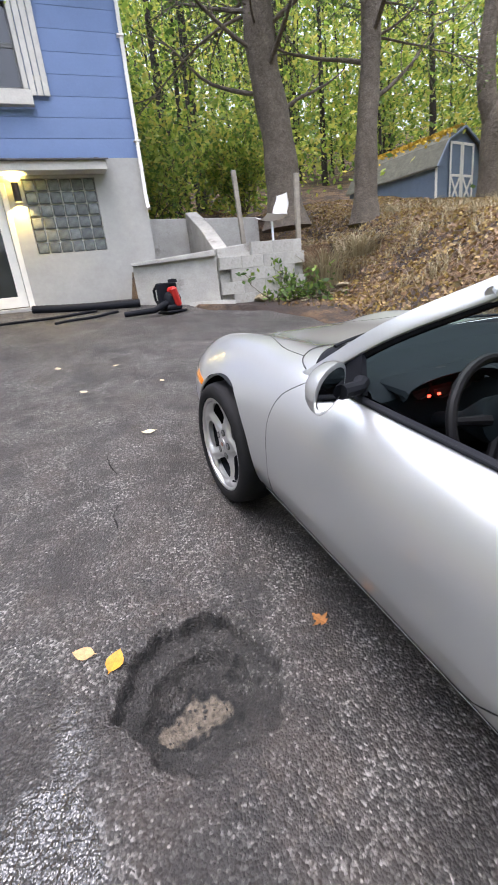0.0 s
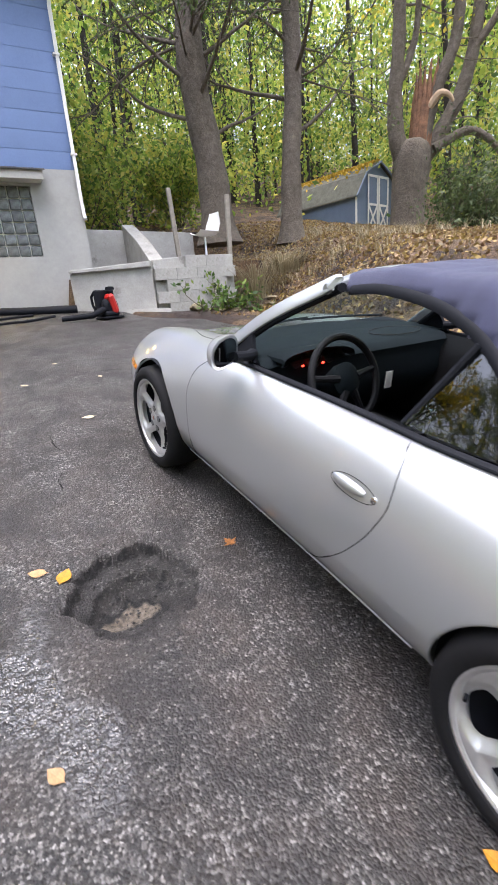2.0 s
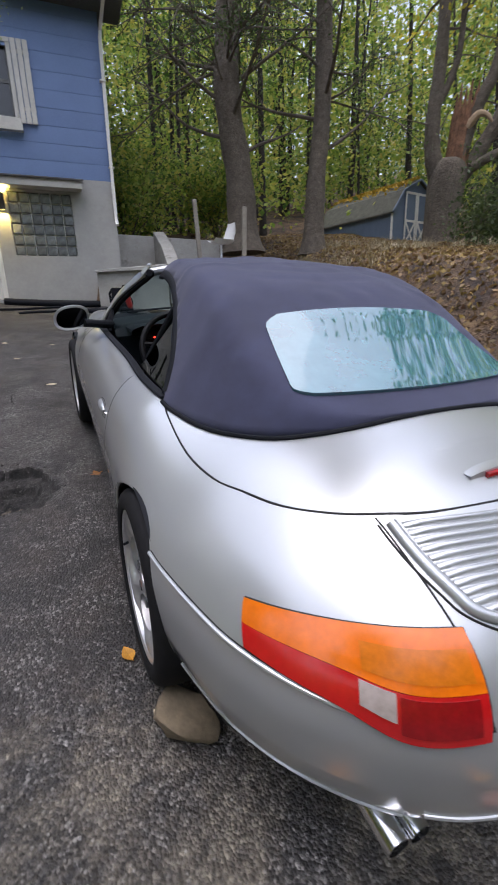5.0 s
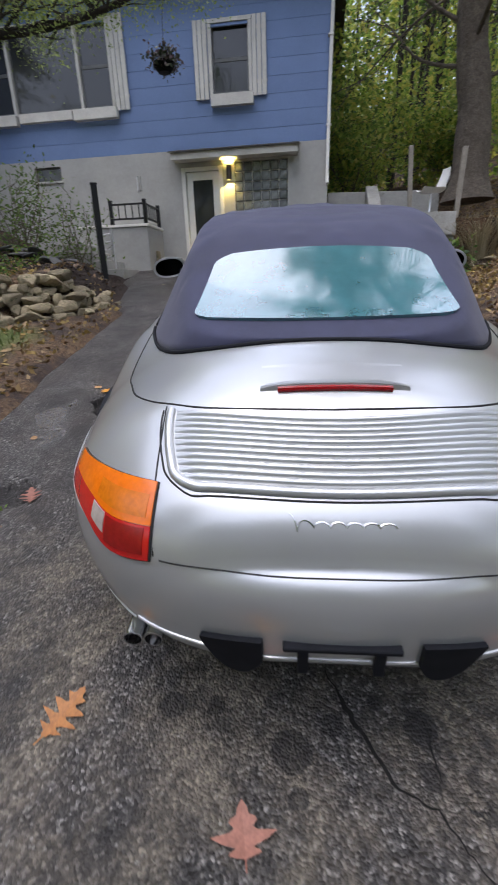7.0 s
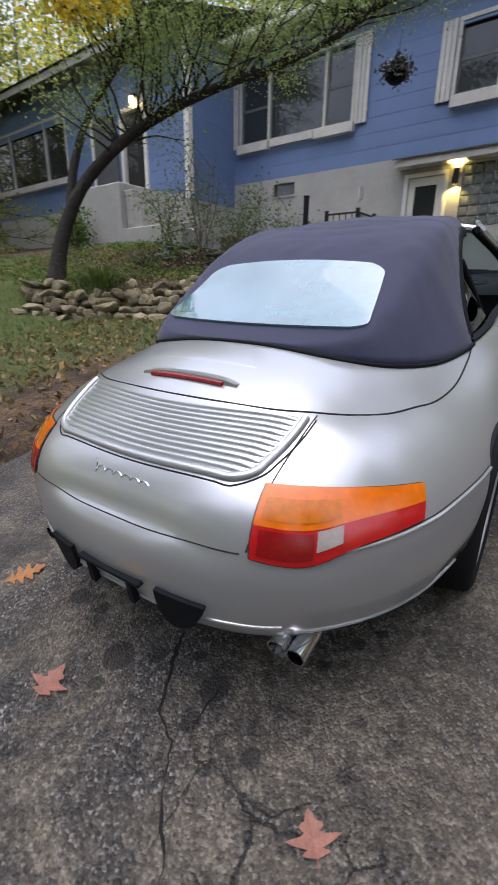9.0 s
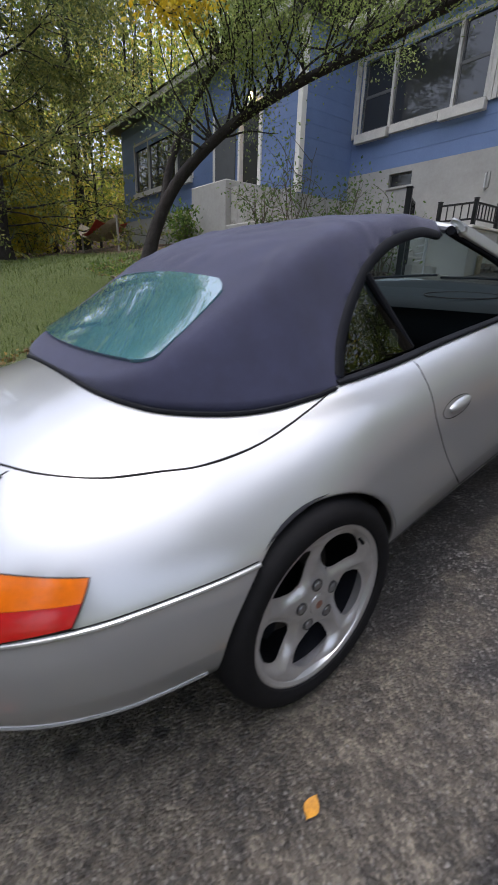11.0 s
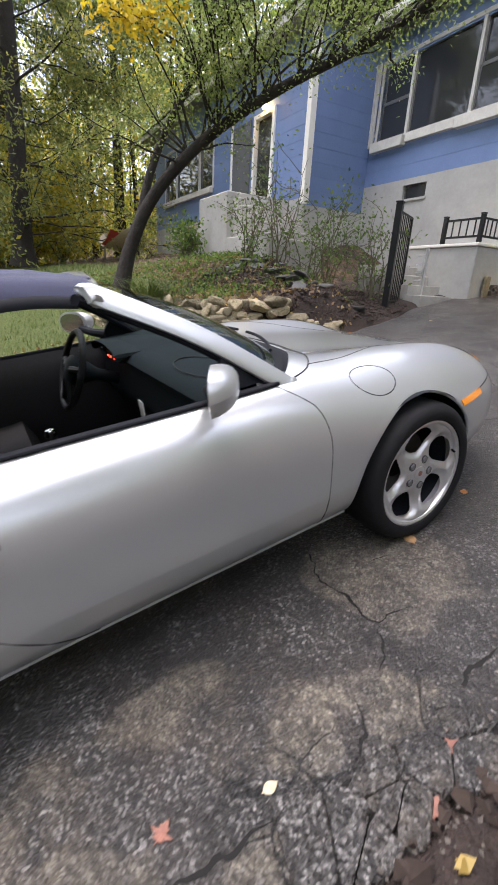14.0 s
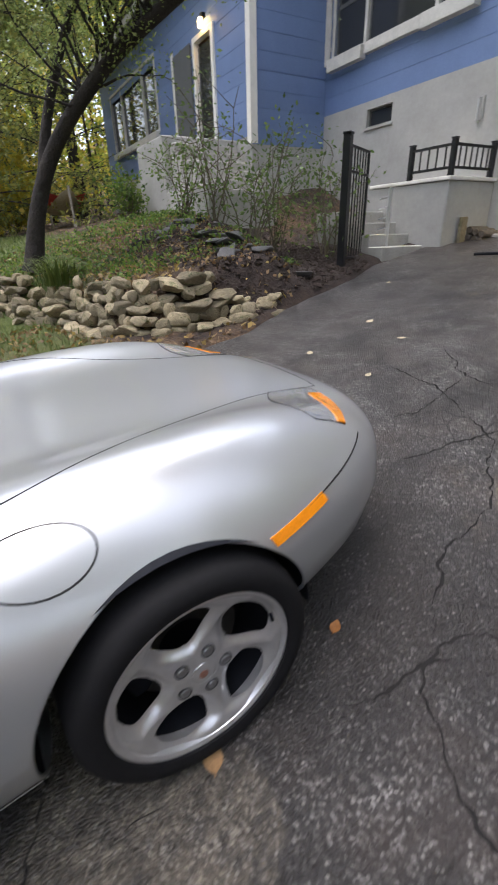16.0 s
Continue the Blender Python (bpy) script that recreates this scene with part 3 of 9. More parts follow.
def build_ground():
    xs = axis_steps([(-220, 20), (-40, 3), (-20, 0.6), (-8, 0.12), (5, 0.25), (12, 0.6), (30, 5), (60, 20), (220, 1)])
    ys = axis_steps([(-220, 20), (-40, 4), (-12, 1), (-4, 0.25), (0, 0.12), (9, 0.3), (14, 0.6), (30, 3), (60, 20), (240, 1)])
    g = Geo()
    g.grid([[(x, y, ground_z(x, y)) for x in xs] for y in ys])
    ob = part("ground", g, SOIL, smooth_angle=60, tidy=False)
    at = ob.data.attributes.new("grass", "FLOAT", "POINT")
    vals = []
    for x, y, z in g.v:
        lawn = smooth(-4.2, -5.6, x) * (1 - smooth(3.2, 4.6, y)) + smooth(-2.6, -3.4, x) * (1 - smooth(0.6, 2.0, y)) * 0.8 + smooth(-2.75, -3.1, x) * smooth(1.2, 1.9, y) * (1 - smooth(2.8, 3.2, y)) * 0.9
        vals.append(max(0.0, min(1.0, lawn + 0.5 * WOBBLE(x, y, 0.9) * (lawn > 0.02))))
    at.data.foreach_set("value", vals)
    vals = []
    for x, y, z in g.v:
        b = smooth(-2.3, -2.9, x) * smooth(3.9, 4.7, y) * (1 - smooth(9, 10, y)) * smooth(-5.8, -4.6, x) + smooth(1.2, 1.5, x) * (1 - smooth(2.1, 2.7, x)) * (smooth(6.0, 6.5, y) + 1 - smooth(2.6, 3.4, y))
        vals.append(min(1.0, b))
    ob.data.attributes.new("bare", "FLOAT", "POINT").data.foreach_set("value", vals)
    tagged(ob, "sloping earth with fallen leaves, soil and grass", "ground", kind="structure")


HOLES = [(-1.32, 1.34, 0.255, 0.265, 0.15), (-1.60, 0.17, 0.16, 0.12, 0.04)]
OIL = [(-0.10, -0.98, 0.066, 1.2), (0.01, -0.91, 0.046, 1.2), (0.26, -0.90, 0.053, 1.2), (-0.09, -1.09, 0.033, 1.1), (0.14, -0.84, 0.033, 1.0), (0.47, -1.01, 0.033, 1.2), (-0.46, -0.88, 0.059, 0.9), (-0.33, -0.87, 0.033, 1.0), (0.38, -1.10, 0.026, 1.0), (0.26, -1.02, 0.040, 0.9), (0.52, -0.66, 0.033, 1.0), (0.58, -0.53, 0.033, 1.0), (0.64, -0.45, 0.026, 0.8), (0.36, -1.02, 0.040, 0.6), (0.05, -0.70, 0.059, 0.5), (1.10, 1.75, 0.140, 0.5), (0.70, -0.92, 0.033, 0.7), (-1.33, 0.98, 0.130, 0.5)]
TAN = [(0.91, 1.02, 0.10, 0.30, 0.8), (0.92, 2.04, 0.32, 0.30, 1.35), (0.80, 1.88, 0.24, 0.20, 1.2), (1.35, 0.66, 0.26, 0.22, 0.9), (0.98, 0.55, 0.16, 0.25, 0.7), (1.38, 1.58, 0.16, 0.16, 0.8), (1.42, 1.08, 0.10, 0.20, 0.7), (1.1, 0.0, 0.35, 0.5, 0.95), (1.25, 1.30, 0.13, 0.12, 0.9), (-1.15, 0.82, 0.16, 0.22, 0.36), (-0.75, -1.0, 0.35, 0.3, 0.42), (-0.2, -1.28, 0.35, 0.2, 0.42), (-1.05, 2.10, 0.20, 0.45, 0.36), (0.7, 3.6, 0.3, 0.5, 0.4), (1.0, -0.6, 0.45, 0.4, 0.85), (-1.0, 4.4, 0.6, 0.5, 0.35)]
WET = [(-1.95, 1.0, 0.55, 0.9, 0.42), (-1.78, 1.06, 0.17, 0.22, 1.0), (-1.72, 1.32, 0.10, 0.22, 0.7), (-1.68, 0.80, 0.16, 0.28, 0.75), (-1.86, 2.42, 0.35, 0.5, 0.42), (-1.55, 0.50, 0.16, 0.3, 0.45), (-1.5, 5.6, 0.8, 1.2, 0.45), (-1.75, 0.0, 0.3, 0.5, 0.34)]
CRACKS = [[(0.0, -0.72), (0.01, -0.79), (0.08, -0.92), (0.14, -1.02), (0.26, -1.09), (0.31, -1.17), (0.38, -1.26), (0.46, -1.38)], [(0.26, -1.09), (0.28, -0.96), (0.26, -0.85)],
          [(0.58, 1.85), (0.74, 1.74), (0.89, 1.76), (1.03, 1.75), (1.08, 1.77), (1.09, 1.86), (1.14, 1.96)], [(1.08, 1.77), (1.16, 1.72), (1.24, 1.62)],
          [(1.60, 2.16), (1.40, 2.08), (1.38, 1.99), (1.38, 1.91), (1.39, 1.83), (1.41, 1.73), (1.47, 1.67), (1.51, 1.66), (1.51, 1.59), (1.46, 1.50), (1.42, 1.41), (1.40, 1.30), (1.38, 1.16), (1.36, 0.98), (1.33, 0.80), (1.35, 0.60)],
          [(1.42, 1.38), (1.38, 1.40), (1.30, 1.47), (1.22, 1.50)], [(1.42, 1.38), (1.47, 1.35), (1.55, 1.28)], [(1.50, 1.46), (1.53, 1.45), (1.60, 1.48)], [(0.84, 1.95), (0.85, 2.03), (0.86, 2.11)],
          [(0.44, 4.24), (0.36, 4.02), (0.31, 3.77), (0.22, 3.6)], [(-0.53, 5.04), (-0.08, 4.64), (0.24, 4.62)], [(-0.08, 4.64), (-0.01, 4.07), (-0.07, 3.91)], [(1.09, 3.0), (1.02, 2.84), (1.0, 2.69), (0.95, 2.59)],
          [(1.5, 2.62), (1.25, 2.68), (1.06, 2.79), (0.98, 2.96), (1.05, 3.08), (1.30, 3.22), (1.7, 3.3)],
          [(0.98, 2.96), (0.80, 3.2), (0.74, 3.6), (0.46, 4.09), (0.2, 4.25), (-0.15, 4.42), (-0.6, 4.5)],
          [(-1.36, 2.60), (-1.38, 2.47), (-1.40, 2.35), (-1.41, 2.23)],
          [(-1.30, 3.12), (-1.33, 2.9), (-1.29, 2.75)], [(0.46, 4.09), (0.9, 4.4), (1.3, 4.5), (1.75, 4.8)], [(0.9, 4.4), (0.85, 4.9), (0.5, 5.4)]]


def blobs(x, y, spots):
    d = 0.0
    for sx, sy, a, b, k in spots:
        r = math.hypot((x - sx) / a, (y - sy) / b)
        if r < 1.8:
            d = max(d, k * (1 - smooth(0.45, 1.35, r + 0.35 * WOBBLE(x, y, 6))))
    return d


def hole_shape(x, y, hx, hy, rx, ry):
    a = math.atan2(y - hy, x - hx)
    return math.hypot((x - hx) / rx, (y - hy) / ry) * (1 + 0.16 * WOBBLE(math.cos(a) * 2 + hx, math.sin(a) * 2, 1.0)) + 0.11 * WOBBLE(x, y, 7) + 0.13 * WOBBLE(x, y, 17)


def hole_depth(x, y):
    d = 0.0
    for hx, hy, rx, ry, deep in HOLES:
        if abs(x - hx) > 2 * rx or abs(y - hy) > 2 * ry:
            continue
        r = hole_shape(x, y, hx, hy, rx, ry)
        lean = 0.48 + 0.52 * smooth(0.22, -0.12, (x - hx) - (y - hy))           # the far and western rim is steepest
        d = max(d, deep * (0.40 * lean * (1 - smooth(0.96, 1.005, r)) + 0.32 * lean * (1 - smooth(0.65, 0.71, r)) + 0.45 * (1 - smooth(0.1, 1.0, r))) + 0.008 * (1 - smooth(1.0, 1.3, r)))
        if r < 1.05:
            d += (0.007 * WOBBLE(x, y, 12) + 0.003 * WOBBLE(x, y, 31)) * (1 - smooth(0.8, 1.05, r))
    return d


def build_drive():
    ys = axis_steps([(-14, 0.4), (-3, 0.06), (-1.3, 0.018), (-0.4, 0.024), (1.0, 0.008), (1.68, 0.03), (2.6, 0.05), (9.22, 1)])
    us = axis_steps([(0, 0.02), (0.10, 0.0025), (0.36, 0.007), (1.0, 1)])
    rows = []
    for y in ys:
        a, b = WEST(y), EAST(y)
        a += 0.06 * WOBBLE(a, y, 3)
        b += 0.07 * WOBBLE(b, y, 3) + 0.03 * WOBBLE(b, y, 9)
        rows.append([(a + (b - a) * u, y, drive_z(a + (b - a) * u, y) - hole_depth(a + (b - a) * u, y) + 0.006 * WOBBLE(a + (b - a) * u, y, 2.2)
                      - (0.05 if u in (0.0, 1.0) else 0)) for u in us])
    g = Geo()
    g.grid(rows)
    marks = {"hole": [], "oil": [], "tan": [], "wet": [], "worn": [], "craze": []}
    for x, y, z in g.v:
        best = 0.0
        for hx, hy, rx, ry, deep in HOLES:
            if abs(x - hx) < 2 * rx and abs(y - hy) < 2 * ry:
                r = hole_shape(x, y, hx, hy, rx, ry)
                grit = math.hypot((x - hx - 0.0) / (rx * 0.68), (y - hy + 0.01) / (ry * 0.54)) + 0.45 * WOBBLE(x, y, 12) + 0.25 * WOBBLE(x, y, 30)
                # rings on the steep ledges carry painted shade; pale grit lies in the middle
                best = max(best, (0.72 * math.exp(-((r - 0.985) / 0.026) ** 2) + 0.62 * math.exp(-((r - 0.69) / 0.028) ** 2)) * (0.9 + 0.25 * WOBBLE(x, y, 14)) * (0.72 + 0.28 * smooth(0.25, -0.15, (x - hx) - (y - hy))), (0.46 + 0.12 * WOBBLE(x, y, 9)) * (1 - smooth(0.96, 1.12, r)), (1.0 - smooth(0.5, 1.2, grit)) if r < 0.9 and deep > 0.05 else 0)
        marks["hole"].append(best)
        marks["oil"].append(blobs(x, y, [(a, b, r, r, k) for a, b, r, k in OIL]))
        marks["tan"].append(max(blobs(x, y, TAN), (0.57 + 0.22 * smooth(0.3, 0.9, x)) * smooth(0.4, -0.3, y), 0.52 * smooth(-0.15, 0.30, WOBBLE(x + 3, y, 1.7) + 0.6 * WOBBLE(x, y + 2, 5.0)) * smooth(0.5, 0.95, x) * (1 - 0.85 * smooth(1.6, 2.2, y))))
        marks["worn"].append(smooth(-0.18, 0.22, WOBBLE(x, y + 5, 1.3) + 0.5 * WOBBLE(x, y, 4.1)) * smooth(1.2, 2.2, y) * smooth(-0.6, 0.4, x) * (1 - 0.6 * smooth(3.6, 5.0, y)))
        marks["wet"].append(blobs(x, y, WET))
        tired = smooth(1.05, 1.45, x) * smooth(0.2, 0.7, y) * (1 - smooth(3.2, 4.0, y)) + smooth(0.75, 1.1, x) * smooth(2.6, 3.3, y) * (1 - smooth(5.4, 6.2, y)) + smooth(-0.5, 0.3, x) * smooth(3.6, 4.3, y) * (1 - smooth(6.0, 7.5, y)) + 0.7 * smooth(0.15, 0.5, x) * (1 - smooth(0.9, 1.3, x)) * smooth(-0.95, -1.15, y) * smooth(-2.2, -1.6, y)
        marks["craze"].append(min(1.0, tired) * smooth(-0.25, 0.15, WOBBLE(x + 7, y - 3, 1.6)))
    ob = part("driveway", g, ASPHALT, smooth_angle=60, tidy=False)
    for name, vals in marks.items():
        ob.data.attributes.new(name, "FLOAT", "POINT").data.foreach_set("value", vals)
    tagged(ob, "worn wet asphalt driveway with cracks and potholes", "driveway", kind="structure")
    # open cracks: narrow, ragged dark grooves
    gap = material("crack_dirt", (0.006, 0.005, 0.0045), 0.95, grain=[(60, 0.3)])
    for k, line in enumerate(CRACKS):
        pts = []
        for (x0, y0), (x1, y1) in zip(line, line[1:]):
            n = max(2, int(math.hypot(x1 - x0, y1 - y0) / 0.012))
            pts += [(x0 + (x1 - x0) * i / n, y0 + (y1 - y0) * i / n) for i in range(n)]
        g = Geo()
        rows = []
        for i, (x, y) in enumerate(pts):
            x += 0.03 * WOBBLE(x + k, y, 8) + 0.016 * WOBBLE(x, y + k, 26)
            y += 0.03 * WOBBLE(x, y + 7 + k, 8) + 0.016 * WOBBLE(x + k, y, 29)
            end = min(1.0, i / 8, (len(pts) - 1 - i) / 8)
            w = max(0.0004, 0.0030 + 0.0042 * WOBBLE(x, y, 11) + 0.0015 * WOBBLE(x, y, 50)) * end * (1.9 if k == 4 else 1.45)
            dx, dy = (pts[min(i + 1, len(pts) - 1)][0] - pts[max(i - 1, 0)][0], pts[min(i + 1, len(pts) - 1)][1] - pts[max(i - 1, 0)][1])
            ln = math.hypot(dx, dy) or 1
            nx, ny = -dy / ln * w, dx / ln * w
            z = drive_z(x, y) + 0.006 * WOBBLE(x, y, 2.2) + 0.0022
            rows.append([(x - nx, y - ny, z), (x + nx, y + ny, z)])
        g.grid(rows)
        part("crack", g, gap, ob)
    # loose slabs where the edge has broken away
    rng = random.Random(5)
    seeds = [(1.40 + 0.105 * i + rng.uniform(-0.06, 0.06) + 0.045 * (j % 2), 0.64 + 0.115 * j + rng.uniform(-0.07, 0.07)) for j in range(10) for i in range(3)]
    for i, (cx, cy) in enumerate(seeds):
        cell = [(cx + 0.12 * math.cos(a), cy + 0.12 * math.sin(a)) for a in [math.tau * k / 16 for k in range(16)]]
        for j, (ox, oy) in enumerate(seeds):
            if i == j:
                continue
            nx, ny = ox - cx, oy - cy
            ln = math.hypot(nx, ny)
            nx, ny, h = nx / ln, ny / ln, ln / 2 - 0.0013
            out = []
            for a, b in zip(cell, cell[1:] + cell[:1]):
                da, db = (a[0] - cx) * nx + (a[1] - cy) * ny - h, (b[0] - cx) * nx + (b[1] - cy) * ny - h
                if da <= 0:
                    out.append(a)
                if da * db < 0:
                    f = da / (da - db)
                    out.append((a[0] + (b[0] - a[0]) * f, a[1] + (b[1] - a[1]) * f))
            cell = out
        if len(cell) < 3 or cx > EAST(cy) + 0.05 or cx < 1.42:
            continue
        for _ in range(1):                        # worn, rounded corners
            cell = [p for a, b in zip(cell, cell[1:] + cell[:1]) for p in ((0.86 * a[0] + 0.14 * b[0], 0.86 * a[1] + 0.14 * b[1]), (0.14 * a[0] + 0.86 * b[0], 0.14 * a[1] + 0.86 * b[1])) if math.hypot(a[0] - b[0], a[1] - b[1]) > 0.004]
        cell = [(x + 0.007 * WOBBLE(x, y, 40), y + 0.007 * WOBBLE(x + 9, y, 40)) for x, y in cell]
        top = 0.010 + rng.uniform(0, 0.006)
        tip = (rng.uniform(-0.05, 0.05), rng.uniform(-0.05, 0.05))
        g = Geo()
        rings = []
        for f, h in ((1.0, -0.03), (1.0, top - 0.005), (0.95, top), (0.45, top + 0.003)):
            rings.append([(cx + (x - cx) * f, cy + (y - cy) * f, drive_z(x, y) + h + (x - cx) * tip[0] + (y - cy) * tip[1] + 0.006 * WOBBLE(x, y, 18)) for x, y in cell])
        g.grid([r + [r[0]] for r in rings])
        g.add(rings[-1], [tuple(range(len(cell)))])
        slab = part("asphalt_slab", g, ASPHALT, ob, smooth_angle=40)
        for name in ("tan", "wet", "oil", "hole", "worn", "craze"):
            slab.data.attributes.new(name, "FLOAT", "POINT").data.foreach_set("value", [0.5 if name == "tan" else 0.3 if name == "craze" else 0.0] * len(slab.data.vertices))


build_ground()
build_drive()


def pothole_rubble():
    """Crumbs of broken asphalt in the holes and along their rims."""
    dice = random.Random(21)
    g = Geo()
    for hx, hy, rx, ry, deep in HOLES:
        for _ in range(420 if deep > 0.05 else 90):
            a, f = dice.uniform(0, math.tau), abs(dice.gauss(0.72, 0.28))
            x, y = hx + rx * f * math.cos(a), hy + ry * f * math.sin(a)
            r = 0.002 + 0.008 * dice.random() ** 3
            z = drive_z(x, y) - hole_depth(x, y) + 0.006 * WOBBLE(x, y, 2.2) + r * 0.35
            pts = [(r, 0, 0), (-r, 0, 0), (0, r, 0), (0, -r, 0), (0, 0, r * 0.8), (0, 0, -r * 0.8)]
            g.add([(x + p[0] + dice.gauss(0, 0.25) * r, y + p[1] + dice.gauss(0, 0.25) * r, z + p[2] + dice.gauss(0, 0.2) * r) for p in pts], [(0, 2, 4), (2, 1, 4), (1, 3, 4), (3, 0, 4), (2, 0, 5), (1, 2, 5), (3, 1, 5), (0, 3, 5)])
    ob = part("pothole_rubble", g, material("asphalt_crumbs", (0.020, 0.0185, 0.017), 0.9, grain=[(30, 0.5)]), smooth_angle=30)
    tagged(ob, "dark crumbs of broken asphalt in the pothole", "rubble", kind="stuff")


pothole_rubble()

# ---- the house ----
def house_box(name, mat, x0, x1, y0, y1, z0, z1, label="", c=0.006, parent=None, kind="structure", category=""):
    g = Geo().box(x0, x1, y0, y1, z0, z1, c)
    ob = part(name, g, mat, parent, m=None if parent else HOUSE)
    if not parent:
        tagged(ob, label, category or name.split("_")[0], kind=kind)
    elif label:
        ob["label"] = label
    return ob


SPLIT, EAVE = 3.87, 6.75


def holed_wall(name, mat, x0, x1, z0, z1, y0, y1, holes, label, parent=None):
    """A wall along x with rectangular openings through it, in one mesh."""
    xs = sorted({x0, x1, *[h[0] for h in holes], *[h[1] for h in holes]})
    zs = sorted({z0, z1, *[h[2] for h in holes], *[h[3] for h in holes]})
    g = Geo()

    def solid(i, j):
        if not (0 <= i < len(xs) - 1 and 0 <= j < len(zs) - 1):
            return False
        cx, cz = (xs[i] + xs[i + 1]) / 2, (zs[j] + zs[j + 1]) / 2
        return not any(h[0] < cx < h[1] and h[2] < cz < h[3] for h in holes)
    for i in range(len(xs) - 1):
        for j in range(len(zs) - 1):
            if not solid(i, j):
                continue
            a, b, c, d = xs[i], xs[i + 1], zs[j], zs[j + 1]
            g.add([(a, y0, c), (b, y0, c), (b, y0, d), (a, y0, d)], [(0, 1, 2, 3)])
            g.add([(a, y1, c), (b, y1, c), (b, y1, d), (a, y1, d)], [(3, 2, 1, 0)])
            if not solid(i - 1, j):
                g.add([(a, y0, c), (a, y0, d), (a, y1, d), (a, y1, c)], [(0, 1, 2, 3)])
            if not solid(i + 1, j):
                g.add([(b, y0, c), (b, y0, d), (b, y1, d), (b, y1, c)], [(3, 2, 1, 0)])
            if not solid(i, j - 1):
                g.add([(a, y0, c), (b, y0, c), (b, y1, c), (a, y1, c)], [(3, 2, 1, 0)])
            if not solid(i, j + 1):
                g.add([(a, y0, d), (b, y0, d), (b, y1, d), (a, y1, d)], [(0, 1, 2, 3)])
    ob = part(name, g, mat, parent, smooth_angle=0, m=None if parent else HOUSE, tidy=False)
    if not parent:
        tagged(ob, label, "wall", kind="structure")
    return ob


W1 = (-7.02, -3.86, 4.80, 6.30)     # the wide window
W2 = (-1.62, -0.86, 4.84, 6.02)     # the narrow window
DOOR = (-2.44, -1.50, 1.56, 3.53)
BLOCKS = (-1.235, -0.06, 2.41, 3.58)
VENT = (-5.95, -5.30, 3.45, 3.74)
stucco = holed_wall("wall_front_lower", STUCCO, -7.33, 0.80, 0.6, SPLIT, 0.0, 0.25, [DOOR, BLOCKS, VENT], "painted grey stucco basement wall of the house")
upper = holed_wall("wall_front_upper", SIDING, -7.33, 0.82, SPLIT, EAVE, 0.02, 0.22, [W1, W2], "upper house wall under blue siding")

# opaque near-black panes carry the dim rooms behind in their colour
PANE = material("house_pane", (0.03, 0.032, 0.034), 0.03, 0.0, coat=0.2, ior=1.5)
BLOCKGLASS = material("glass_block", (0.16, 0.17, 0.17), 0.12, grain=[(18, 0.5)], coat=1.0, bump=(14, 0.02), tone=0.25)
WARM = emitter("warm_bulb", (1.0, 0.72, 0.22), 40.0)
DIRTYWHITE = material("worn_white_board", (0.52, 0.50, 0.45), 0.6, grain=[(4, 0.12), (30, 0.08)], tone=0.06, bump=(30, 0.002))


def courses(wall, x0, x1, z0, z1, y, holes, side=None):
    """Siding boards, lapped, cut at the openings; parts of their wall."""
    step = 0.30
    k = 0
    while z0 + k * step < z1 - 0.05:
        a, b = z0 + k * step, min(z0 + (k + 1) * step, z1)
        mid = (a + b) / 2
        cuts = sorted((h[0], h[1]) for h in holes if h[2] < mid < h[3])
        spans, at = [], x0
        for c0, c1 in cuts:
            spans.append((at, c0))
            at = c1
        spans.append((at, x1))
        for s0, s1 in spans:
            if s1 - s0 < 0.03:
                continue
            g = Geo()
            sec = [(y - 0.011, a - 0.003), (y - 0.012, a + 0.003), (y - 0.006, b), (y + 0.004, b), (y + 0.004, a - 0.008)]
            if side is None:
                g.grid([[(s0, p[0], p[1]) for p in sec + sec[:1]], [(s1, p[0], p[1]) for p in sec + sec[:1]]])
                g.add([(s0, *p) for p in sec], [(0, 1, 2, 3, 4)])
                g.add([(s1, *p) for p in sec], [(4, 3, 2, 1, 0)])
            else:
                g.grid([[(side - (p[0] - y), s0, p[1]) for p in sec + sec[:1]], [(side - (p[0] - y), s1, p[1]) for p in sec + sec[:1]]])
            part("siding_board", g, SIDING, wall, smooth_angle=20)
        k += 1


courses(upper, -7.30, 0.82, SPLIT, EAVE, 0.02, [W1, W2])


